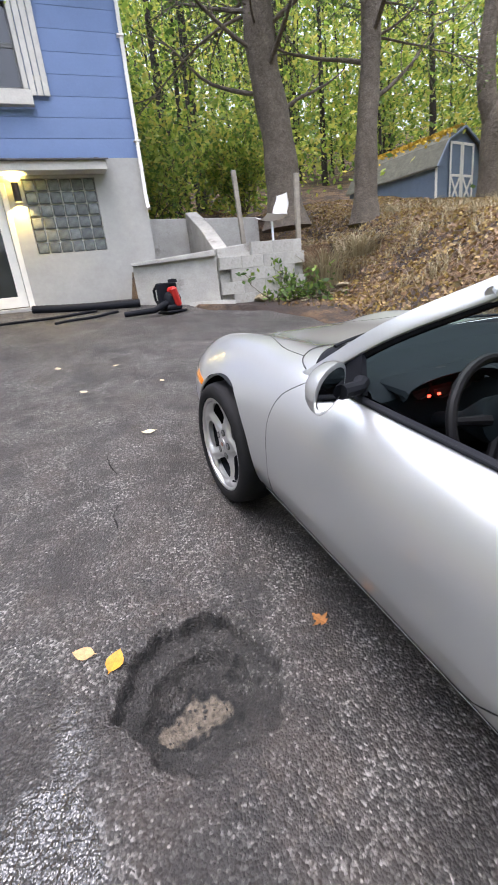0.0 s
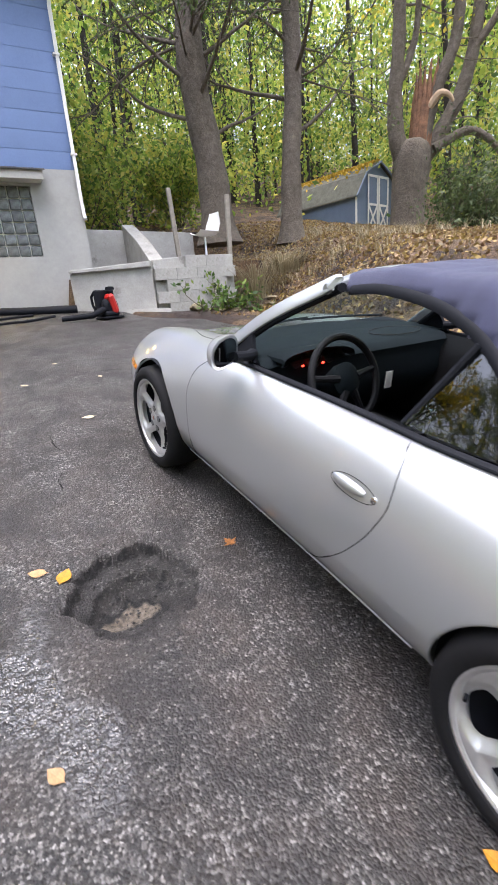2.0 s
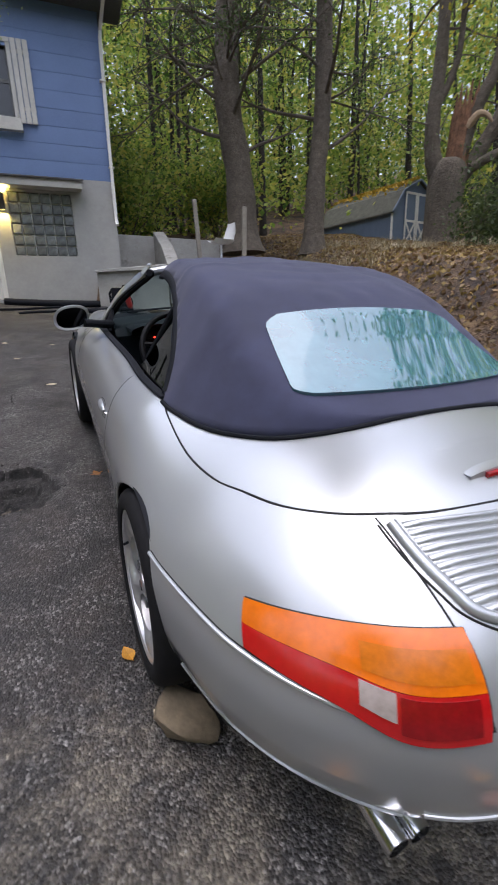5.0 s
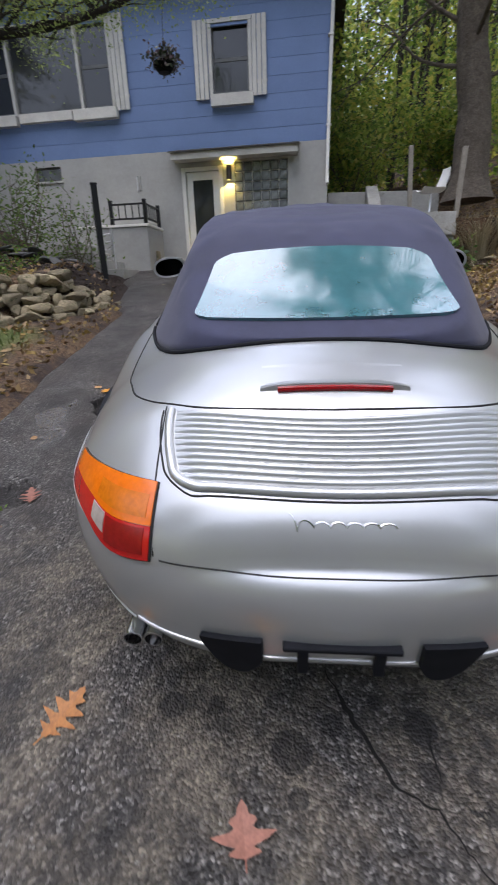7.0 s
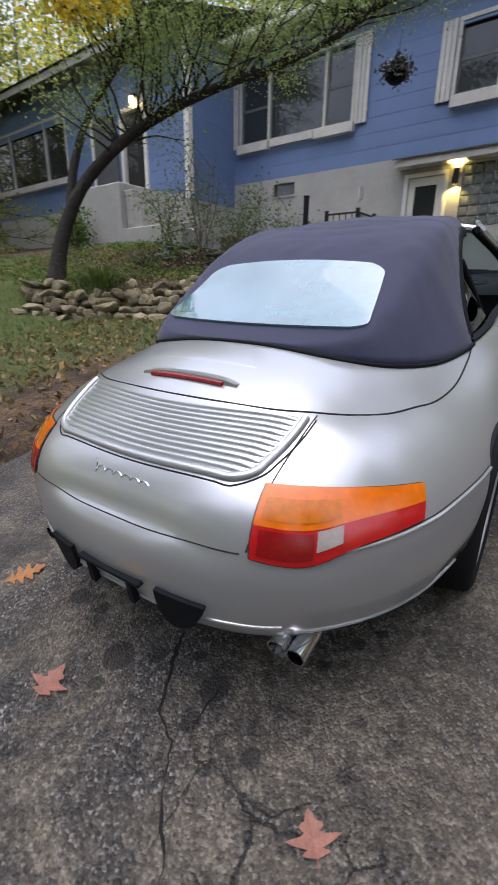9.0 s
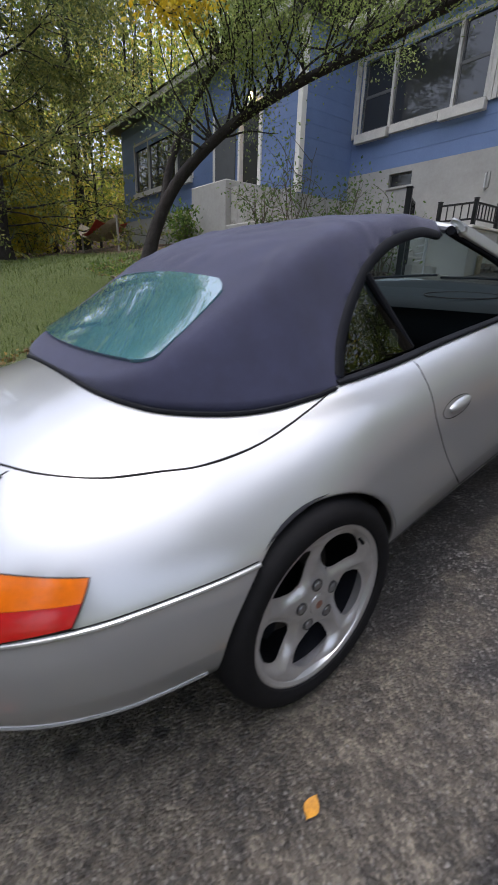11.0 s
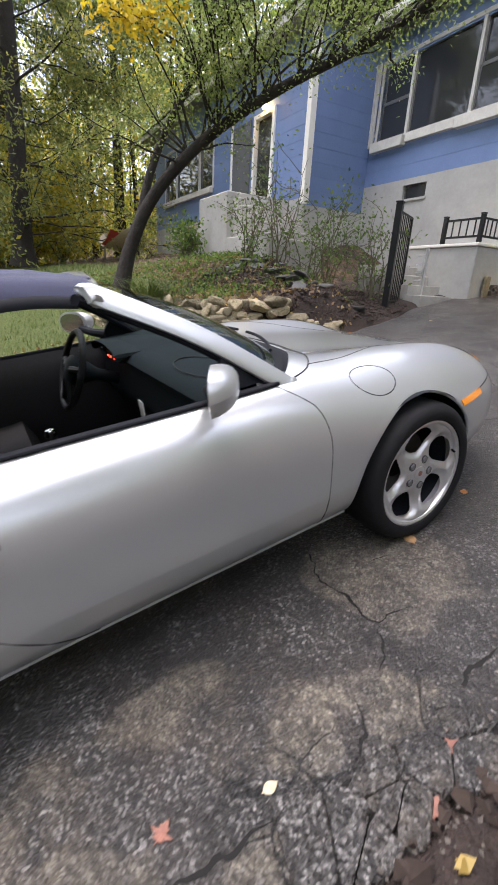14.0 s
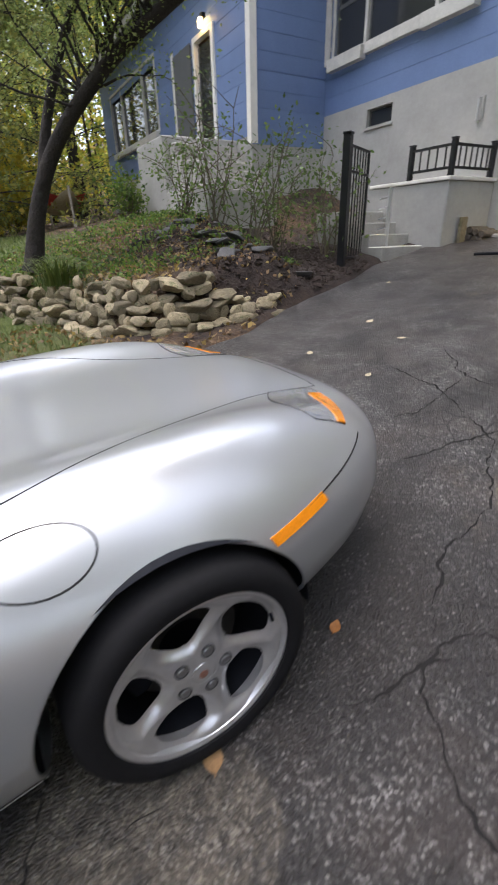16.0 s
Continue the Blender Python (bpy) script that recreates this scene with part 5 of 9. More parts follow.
HK = curve([(-0.9, 0.0), (-0.6, 0.035), (-0.2, 0.05), (0.3, 0.0), (3.0, 0.0)])
CROWN = curve([(1.5, 0.0), (1.9, 0.028), (2.3, 0.075), (2.7, 0.092), (2.95, 0.068), (3.18, 0.0)])
PE = curve([(-1.0, 4), (-0.4, 4), (0, 5.2), (0.3, 7.2), (0.6, 8.6), (1.5, 8.6), (1.9, 6.0), (2.3, 4.6), (3.39, 3.2)])
QE = curve([(-1.0, 2.3), (-0.4, 2.3), (0.3, 2.7), (0.6, 3.0), (1.5, 3.0), (1.9, 2.6), (2.3, 2.3), (3.39, 2.2)])


def half_width(y):
    return math.sqrt(max(0.0, W2Y(y)))


def top_z(x, y):
    """Height of the bodywork's upper skin."""
    x = abs(x)
    w = max(1e-4, half_width(y))
    h = H0(y) - HK(y) * (x / 0.436) ** 2 + CROWN(y) * math.exp(-((x - 0.60) / 0.17) ** 2)
    r = min(1.0, x / w)
    return ZW(y) + (h - ZW(y)) * (1 - r ** PE(y)) ** (1 / QE(y))


def low_z(x, y):
    w = max(1e-4, half_width(y))
    r = min(1.0, abs(x) / w)
    return ZW(y) - (ZW(y) - ZB(y)) * (1 - r ** 8.2) ** (1 / 2.5)


def side_x(y, z):
    """Half-width of the bodywork at a height."""
    w = half_width(y)
    f = top_z if z >= ZW(y) else low_z
    a, b = (0.6 if w > 0.68 and z >= ZW(y) and y > 1.5 else 0.0), w
    for _ in range(40):
        c = (a + b) / 2
        inside = f(c, y) > z if z >= ZW(y) else f(c, y) < z
        if inside:
            a = c
        else:
            b = c
    return a


ARCHES = ((0.0, 0.322, 0.333), (2.30, 0.306, 0.374))


# rear edge of the bonnet and foot of the windscreen, by distance from the middle
ARC_Y = curve([(0, 2.07), (0.15, 2.058), (0.28, 2.028), (0.40, 1.988), (0.527, 1.932), (0.60, 1.888), (0.64, 1.848), (0.668, 1.79), (0.684, 1.735), (0.70, 1.66)])
GLASS_Y = curve([(0, 1.955), (0.11, 1.945), (0.28, 1.905), (0.45, 1.84), (0.55, 1.785), (0.62, 1.735), (0.70, 1.66)])


def belt_hole(x, y):
    return 0.20 < y < GLASS_Y(abs(x)) + 0.02 and abs(x) < (side_x(y, 0.842) - 0.016 if y < 1.60 else 0.655)


def smooth_mesh(name, verts, faces, normals):
    me = bpy.data.meshes.new(name)
    used = sorted({i for f in faces for i in f})
    at = {k: i for i, k in enumerate(used)}
    me.from_pydata([tuple(verts[k]) for k in used], [], [tuple(at[i] for i in f) for f in faces])
    me.shade_smooth()
    me.normals_split_custom_set_from_vertices([tuple(normals[k]) for k in used])
    return me


SEAM_REAR = curve([(0.262, 0.93), (0.306, 0.83), (0.376, 0.742), (0.475, 0.648), (0.611, 0.562), (0.70, 0.533), (0.797, 0.552), (0.852, 0.602)])
SEAM_FRONT = curve([(0.262, 1.782), (0.505, 1.797), (0.643, 1.808), (0.70, 1.80), (0.758, 1.778), (0.80, 1.73), (0.845, 1.66)])


def seam_y(z):
    """The door's rear gap, by height."""
    return SEAM_REAR(z)


def panel_of(x, y, z, upper):
    side = abs(x)
    if y > 2.6 and (z < 0.582 or y > 3.17):
        return "front_bumper"
    if upper and y > 1.7 and side < 0.60 - 0.14 * smooth(1.9, 3.0, y):
        return "bonnet"
    if y < 0.0 and z < 0.587 + 0.025 * smooth(-0.2, -0.9, y):
        return "rear_bumper"
    if y < -0.56 and side < 0.44:
        return "engine_lid"
    if y < 0.25 and side < 0.70 and z > 0.80 and y > -0.57:
        return "roof_cover_lid"
    if 0.22 < z < 0.86 and side > 0.62 and seam_y(z) < y < SEAM_FRONT(z):
        return "door"
    if z < 0.28 and 0.3 < y < 2.0:
        return "sill"
    return "front_wing" if y > 1.5 else "rear_wing"


def build_body(car):
    stations = []
    for k in range(26):
        stations.append(-1.0 + 0.16 * (1 - math.cos(math.pi / 2 * k / 25)))
    stations += axis_steps([(-0.82, 0.02), (2.95, 1)])[0:]
    for k in range(1, 31):
        stations.append(2.95 + 0.44 * math.sin(math.pi / 2 * k / 30))
    stations = sorted(set(round(s, 5) for s in stations))
    up = [math.pi / 2 * k / 46 for k in range(47)]
    rows = []
    for y in stations:
        w = half_width(y)
        row = []
        for k in range(14):                       # underneath, from the middle out
            x = w * math.sin(math.pi / 2 * k / 14)
            row.append((x, y, low_z(x, y)))
        zl = low_z(w * math.sin(math.pi / 2 * 13 / 14), y)
        for k in range(1, 11):                    # side, below the widest line
            z = zl + (ZW(y) - zl) * k / 10
            row.append((side_x(y, z) if k < 10 else w, y, z))
        ze = top_z(w * 0.965, y)
        for k in range(1, 9):                     # side, above the widest line
            z = ZW(y) + (ze - ZW(y)) * k / 8
            row.append((side_x(y, z) if k < 8 else w * 0.965, y, z))
        for k in range(1, 34):                    # over the top to the middle
            x = w * 0.965 * (1 - (k / 33) ** 1.15)
            row.append((x, y, top_z(x, y)))
        rows.append(row)
    n = len(rows[0])
    # both halves
    full = []
    for row in rows:
        full.append([Vector(p) for p in row] + [Vector((-p[0], p[1], p[2])) for p in row[-2::-1]])
    m = len(full[0])
    verts = [p for r in full for p in r]
    faces, kinds = [], []
    for i in range(len(full) - 1):
        for j in range(m - 1):
            q = (i * m + j, i * m + j + 1, (i + 1) * m + j + 1, (i + 1) * m + j)
            c = sum((verts[k] for k in q), Vector()) / 4
            upper = 14 + 18 <= j < m - 32
            cut = any((c.y - a) ** 2 + (c.z - b) ** 2 < r * r and abs(c.x) > 0.45 for a, b, r in ARCHES) and c.z < 0.78
            cut = cut or (upper and belt_hole(c.x, c.y))
            if any(abs(c.y - a) < r - 0.02 and c.z < b and abs(c.x) > 0.45 for a, b, r in ARCHES):
                cut = True
            faces.append(q)
            kinds.append(None if cut else panel_of(c.x, c.y, c.z, upper))
    # clean arches: rim vertices go onto the circle
    touch = {}
    for q, k in zip(faces, kinds):
        for i in q:
            touch.setdefault(i, set()).add(k is None)
    for i, s in touch.items():
        p = verts[i]
        if len(s) == 2 and abs(p.x) > 0.45 and p.z < 0.78:
            for a, b, r in ARCHES:
                d = math.hypot(p.y - a, p.z - b)
                if abs(d - r) < 0.06 and p.z > b - 0.1:
                    y, z = a + (p.y - a) * r / d, b + (p.z - b) * r / d
                    p.y, p.z = y, z
                    p.x = math.copysign(side_x(y, z), p.x)
    normals = [Vector() for _ in verts]
    for q in faces:
        a, b, c, d = (verts[i] for i in q)
        nn = (c - a).cross(d - b)
        for i in q:
            normals[i] += nn
    normals = [v.normalized() if v.length > 1e-12 else Vector((0, -1 if verts[i].y < 0 else 1, 0)) for i, v in enumerate(normals)]
    probe = (len(full) // 2) * m + n - 1
    if normals[probe].z < 0:
        normals = [-v for v in normals]
        faces = [q[::-1] for q in faces]
    for kind in ("front_bumper", "bonnet", "rear_bumper", "engine_lid", "roof_cover_lid"):
        me = smooth_mesh(kind, verts, [q for q, k in zip(faces, kinds) if k == kind], normals)
        part(kind, me, PAINT, car)
    for kind in ("door", "front_wing", "rear_wing", "sill"):
        for s in (-1, 1):
            fs = [q for q, k in zip(faces, kinds) if k == kind and sum(verts[i].x for i in q) * s > 0]
            if fs:
                ob = part(kind, smooth_mesh(kind, verts, fs, normals), PAINT, car)
                if kind == "door":
                    DOORS[s] = ob


DOORS = {}


def skin(points, off=0.0):
    """Side points (y, z) put on the right flank."""
    return [(side_x(y, z) + off, y, z) for y, z in points]


def mirror(pts, s):
    return [(p[0] * s, p[1], p[2]) for p in pts]


def patch(fn, nu, nv, off, s=1, thick=0.012):
    """A slightly raised plate that follows the bodywork: fn(u, v) gives a place on it."""
    base = [[Vector(fn(i / nu, j / nv)) for j in range(nv + 1)] for i in range(nu + 1)]
    top, back = [], []
    for i in range(nu + 1):
        row, under = [], []
        for j in range(nv + 1):
            a = base[min(i + 1, nu)][j] - base[max(i - 1, 0)][j]
            b = base[i][min(j + 1, nv)] - base[i][max(j - 1, 0)]
            nn = a.cross(b).normalized()
            out = Vector((base[i][j].x, base[i][j].y - 1.0, base[i][j].z - 0.2)) if abs(base[i][j].y) > 5 else Vector((base[i][j].x, base[i][j].y - 1.1, base[i][j].z - 0.25))
            if nn.dot(out) < 0:
                nn = -nn
            row.append(base[i][j] + nn * off)
            under.append(base[i][j] - nn * thick)
        top.append(row)
        back.append(under)
    base = back
    g = Geo()
    sx = lambda rows: [[(p.x * s, p.y, p.z) for p in r] for r in rows]
    g.grid(sx(top))
    g.grid([sx([[r[0] for r in top]])[0], sx([[r[0] for r in base]])[0]])
    g.grid([sx([[r[-1] for r in top]])[0], sx([[r[-1] for r in base]])[0]])
    g.grid(sx([top[0], base[0]]))
    g.grid(sx([top[-1], base[-1]]))
    return g


def arc(a, b, r, t0, t1, n):
    return [(a + r * math.cos(radians(t0 + (t1 - t0) * k / n)), b + r * math.sin(radians(t0 + (t1 - t0) * k / n))) for k in range(n + 1)]


def build_seams(car):
    for s in (-1, 1):
        zs = [0.852 - (0.852 - 0.262) * k / 26 for k in range(27)]
        rear = [(seam_y(z), z) for z in zs]
        low = [(0.93 + 0.85 * k / 12, 0.262) for k in range(1, 13)]
        front = [(SEAM_FRONT(z), z) for z in [0.265 + 0.58 * k / 22 for k in range(23)]]
        g = Geo().tube(mirror(skin(rear + low + front, -0.0022), s), 0.0030, 6)
        part("door_gap", g, SEAM, car, "dark gap round the door")
        crease = [(-0.20 - 0.69 * k / 20, 0.587 + 0.022 * k / 20) for k in range(21)]
        part("bumper_edge", Geo().tube(mirror(skin(crease, 0.001), s), 0.0055, 8), PAINT, car)
        part("bumper_gap", Geo().tube(mirror(skin([(y, z + 0.007) for y, z in crease], -0.001), s), 0.0022, 6), SEAM, car)
        hood = [(p.x, p.y) for p in fine([(0.635, 1.72, 0), (0.614, 1.886, 0), (0.588, 2.10, 0), (0.51, 2.351, 0), (0.40, 2.60, 0), (0.318, 2.854, 0), (0.29, 3.13, 0), (0.24, 3.17, 0), (0.0, 3.19, 0)], 5)]
        part("bonnet_gap", Geo().tube([(x * s, y, top_z(x, y) - 0.0018) for x, y in hood], 0.0030, 6), SEAM, car)
        lid = [(0.680, 0.245), (0.692, 0.15), (0.692, -0.04), (0.668, -0.2), (0.632, -0.30), (0.583, -0.413), (0.51, -0.505), (0.43, -0.562), (0.326, -0.608), (0.145, -0.636), (0.0, -0.642)]
        pts = [Vector((x, y, top_z(x, y) - 0.0005)) for x, y in lid]
        part("lid_gap", Geo().tube([(p.x * s, p.y, p.z) for p in fine(pts, 4)], 0.0032, 6), SEAM, car)
        nose = [(2.70 + 0.36 * k / 16, 0.582 + 0.004 * k / 16) for k in range(17)]
        part("bumper_gap", Geo().tube(mirror(skin(nose, -0.001), s), 0.003, 6), SEAM, car)
        hem = [(-0.36 - 0.50 * k / 16, 0.335 + 0.02 * k / 16) for k in range(17)]
        part("bumper_edge", Geo().tube(mirror(skin(hem, 0.0005), s), 0.004, 6), PAINT, car)
        sill = [(0.40 + 1.53 * k / 20, 0.262) for k in range(21)]
        part("sill_edge", Geo().tube(mirror(skin(sill, 0.001), s), 0.006, 6), PAINT, car, "bright sill edge")
        engine = [(-0.565 - 0.34 * k / 10, 0) for k in range(11)]
        ed = [(0.445 - 0.02 * k / 10, y) for k, (y, _) in enumerate(engine)]
        part("engine_lid_gap", Geo().tube([(x * s, y, top_z(x, y) - 0.0008) for x, y in ed], 0.0026, 6), SEAM, car)
    rear = []
    for k in range(33):
        x = -0.41 + 0.82 * k / 32
        rear.append((x, rear_y(x, 0.609) + 0.0005, 0.609))
    part("bumper_gap", Geo().tube(rear, 0.0022, 6), SEAM, car)
    for a, b, r in ARCHES:
        for s in (-1, 1):
            pts = [(y, z) for y, z in arc(a, b, r - 0.002, -8, 188, 44) if z > 0.21]
            part("arch_lip", Geo().tube(mirror(skin(pts, -0.007), s), 0.006, 8), PAINT, car)
            g = Geo()
            rows = []
            for k in range(31):
                t = radians(-8 + 196 * k / 30)
                rows.append([(x * s, a + (r + 0.004) * math.cos(t), b + (r + 0.004) * math.sin(t)) for x in (0.50, 0.62, 0.74, side_x(a, 0.62) - 0.012 if 0.2 < k / 30 < 0.8 else 0.78)])
            g.grid(rows)
            c = len(g.v)
            g.add([(0.50 * s, a, b)] + [rows[k][0] for k in range(31)], [(0, k, k + 1) for k in range(1, 31)])
            part("wheel_well", g, TRIM, car, "black wheel well lining")


def fine(pts, n):
    """Catmull-Rom through points."""
    pts = [Vector(p) for p in pts]
    out = []
    for i in range(len(pts) - 1):
        a, b, c, d = pts[max(i - 1, 0)], pts[i], pts[i + 1], pts[min(i + 2, len(pts) - 1)]
        for k in range(n):
            t = k / n
            out.append(0.5 * ((2 * b) + (c - a) * t + (2 * a - 5 * b + 4 * c - d) * t * t + (3 * b - a - 3 * c + d) * t ** 3))
    return out + [pts[-1]]


def rear_y(x, z):
    """How far back the tail reaches at a place seen from behind."""
    a, b = -1.0, -0.2
    for _ in range(40):
        c = (a + b) / 2
        inside = abs(x) < half_width(c) and (low_z(x, c) < z < top_z(x, c))
        if inside:
            b = c
        else:
            a = c
    return b


SPOKES = []


def spoke_mesh():
    """One fifth of the wheel's face, between the middles of two openings: a twisted blade."""
    if SPOKES:
        return SPOKES[0]
    rows, gone = [], []
    for i in range(121):
        row, lost = [], []
        for j in range(81):
            r = 0.028 + 0.200 * j / 80
            f = (r - 0.098) / 0.115
            lean = -7.0 * (smooth(-0.1, 1.1, f) - 0.5)           # the openings lean clockwise towards the rim
            off = -36 + 72 * i / 120
            a = radians(off + lean)
            side = 36 - abs(off)                                  # degrees from the middle of an opening
            wide = 36 - math.degrees(math.asin(min(0.9, 0.030 / r))) - 7.0 * smooth(0.188, 0.218, r)
            u = side / wide
            v = abs(r - 0.157) / 0.0600
            m = (max(u, 0.0) ** 2.6 + v ** 2.8) ** (1 / 2.7)
            soft = 1 - smooth(0.97, 1.6, m)
            mid = smooth(0.085, 0.140, r) * (1 - smooth(0.178, 0.218, r))
            x = 0.010 + 0.013 * smooth(0.13, 0.224, r) - 0.010 * math.sin(math.pi * min(1, max(0, (r - 0.05) / 0.17)))
            x += 0.009 * off / 36 * mid + 0.004 * math.exp(-((off - 3) / 8) ** 2) * mid - 0.014 * soft ** 1.6
            row.append((x, r * math.cos(a), r * math.sin(a)))
            lost.append(m < 0.965)
        rows.append(row)
        gone.append(lost)
    g = Geo()
    g.grid(rows, keep=lambda i, j: not (gone[i][j] and gone[i + 1][j + 1] and gone[i + 1][j] and gone[i][j + 1]))
    me = g.mesh("spoke")
    me.shade_smooth()
    me.materials.append(ALLOY)
    SPOKES.append(me)
    return me


def build_wheel(car, x, y, z, s, turn):
    """tyre, rim, spokes, hub, brake disc; the outer side looks along s."""
    wheel = new("wheel")
    wheel.parent = car
    wheel.matrix_basis = pose(x * s, y, z) @ pose(0, 0, 0, turn, 0, 0) @ (Matrix.Identity(4) if s > 0 else pose(0, 0, 0, 0, 0, 180))
    wheel.empty_display_size = 0.1
    wide = 0.235
    tyre = [(0.226, -wide + 0.04), (0.262, -wide + 0.02), (0.300, -wide + 0.025), (0.318, -wide + 0.06), (0.320, -wide / 2 + 0.03), (0.319, -0.02), (0.312, 0.016), (0.300, 0.032), (0.280, 0.040), (0.262, 0.040), (0.248, 0.035), (0.243, 0.026)]
    part("tyre", Geo().lathe(tyre, 56, axis="x"), RUBBER, wheel)
    rim = [(0.222, -0.022), (0.2235, 0.0), (0.224, 0.010), (0.230, 0.026), (0.238, 0.031), (0.2445, 0.030), (0.246, 0.023), (0.243, 0.0)]
    part("rim", Geo().lathe(rim, 56, axis="x"), ALLOY, wheel)
    # barrel made black: shade behind the spokes put into its colour
    part("rim_barrel", Geo().lathe([(0.205, -wide + 0.06), (0.214, -0.06), (0.2215, -0.022)], 56, axis="x"), TRIM, wheel, "inside of the rim, its shade put in as black")
    spoke = spoke_mesh()
    for k in range(5):
        part("spoke", spoke, ALLOY, wheel, m=pose(0, 0, 0, 72 * k, 0, 0))
    part("hub", Geo().lathe([(0.050, -0.03), (0.048, 0.006), (0.042, 0.010), (0.036, 0.011), (0.034, 0.009), (0.0, 0.009)], 32, axis="x"), ALLOY, wheel)
    part("hub_cap", Geo().lathe([(0.032, 0.008), (0.031, 0.013), (0.022, 0.0150), (0.0, 0.0158)], 24, axis="x"), ALLOY, wheel)
    part("crest", Geo().lathe([(0.013, 0.0145), (0.0125, 0.0162), (0.0, 0.0166)], 16, axis="x"), CREST, wheel, "faded red and grey crest")
    for k in range(5):
        a = radians(72 * k + 4)
        m = pose(0.0, 0.064 * math.cos(a), 0.064 * math.sin(a))
        # dark raised ring draws the shade of a sunken pocket
        pocket = part("bolt_pocket", Geo().lathe([(0.0185, 0.006), (0.0180, 0.0115), (0.0165, 0.0122), (0.0150, 0.0110), (0.0145, 0.006)], 18, m=m, axis="x"), SHADOWED, wheel, "dark ring for the shade of a bolt pocket")
        part("wheel_bolt", Geo().lathe([(0.0145, 0.006), (0.0145, 0.0105), (0.0110, 0.0135), (0.0060, 0.0125), (0.0, 0.0105)], 12, m=m, axis="x"), BOLT, pocket, "steel wheel bolt")
    part("valve", Geo().tube([(0.016, 0.214 * math.cos(radians(25)), 0.214 * math.sin(radians(25))), (0.034, 0.207 * math.cos(radians(25)), 0.207 * math.sin(radians(25)))], 0.0055, 8), TRIM, wheel, "black valve cap")
    part("brake_disc", Geo().lathe([(0.07, -0.10), (0.158, -0.10), (0.158, -0.122), (0.07, -0.122)], 40, axis="x"), material_disc(), wheel)
    g = Geo()
    rows = []
    for k in range(9):
        a = radians(150 + 60 * k / 8)
        rows.append([(xx, r * math.cos(a), r * math.sin(a)) for xx, r in ((-0.13, 0.115), (-0.075, 0.115), (-0.068, 0.135), (-0.075, 0.168), (-0.13, 0.168))])
    g.grid(rows)
    part("brake_caliper", g, TRIM, wheel)
    # added black disc stands for the shade deep in the wheel
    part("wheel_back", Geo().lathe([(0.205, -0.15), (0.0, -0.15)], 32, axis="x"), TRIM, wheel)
    return wheel


_disc = []


def material_disc():
    if not _disc:
        _disc.append(material("brake_steel", (0.07, 0.067, 0.063), 0.5, 0.8, grain=[(30, 0.2)]))
    return _disc[0]


# -- the hood and the glass --
T2 = curve([(-0.315, 0.0), (-0.30, 0.085), (-0.26, 0.17), (-0.21, 0.235), (-0.1, 0.315), (0.0, 0.375), (0.12, 0.43), (0.246, 0.47), (0.5, 0.474), (0.9, 0.445), (1.22, 0.36)])
TB = curve([(-0.315, 0.925), (-0.2, 0.885), (-0.1, 0.86), (0.0, 0.845), (0.246, 0.832), (0.5, 0.835), (1.22, 0.86)])
TH = curve([(-0.315, 0.940), (-0.2, 0.985), (0.0, 1.07), (0.15, 1.138), (0.3, 1.200), (0.45, 1.240), (0.7, 1.270), (0.95, 1.272), (1.22, 1.235)])
TM = curve([(-0.315, 1.6), (0.0, 1.6), (0.25, 1.75), (0.5, 1.95), (1.22, 1.8)])


def roof_z(x, y):
    """Height of the soft top: a leaning side that turns softly into a flat crown."""
    x = abs(x)
    w = math.sqrt(max(1e-6, T2(y)))
    a, b, k = TB(y) + TM(y) * (w - x), TH(y) - 0.10 * x * x, 0.022
    lo = min(a, b)
    return lo - k * math.log(math.exp(-(a - lo) / k) + math.exp(-(b - lo) / k)) + 0.002


def roof_x(y, z):
    a, b = 0.0, math.sqrt(max(1e-6, T2(y)))
    if roof_z(a, y) <= z:
        return 0.0
    for _ in range(36):
        c = (a + b) / 2
        if roof_z(c, y) > z:
            a = c
        else:
            b = c
    return a


OPENING = [(1.62, 0.875), (1.38, 1.03), (1.14, 1.165), (1.0, 1.185), (0.85, 1.183), (0.70, 1.162), (0.56, 1.112), (0.44, 1.032), (0.34, 0.94), (0.285, 0.86)]


def opening_top(y):
    return OPEN_TOP(y)


OPEN_TOP = curve([(y, z) for y, z in OPENING])


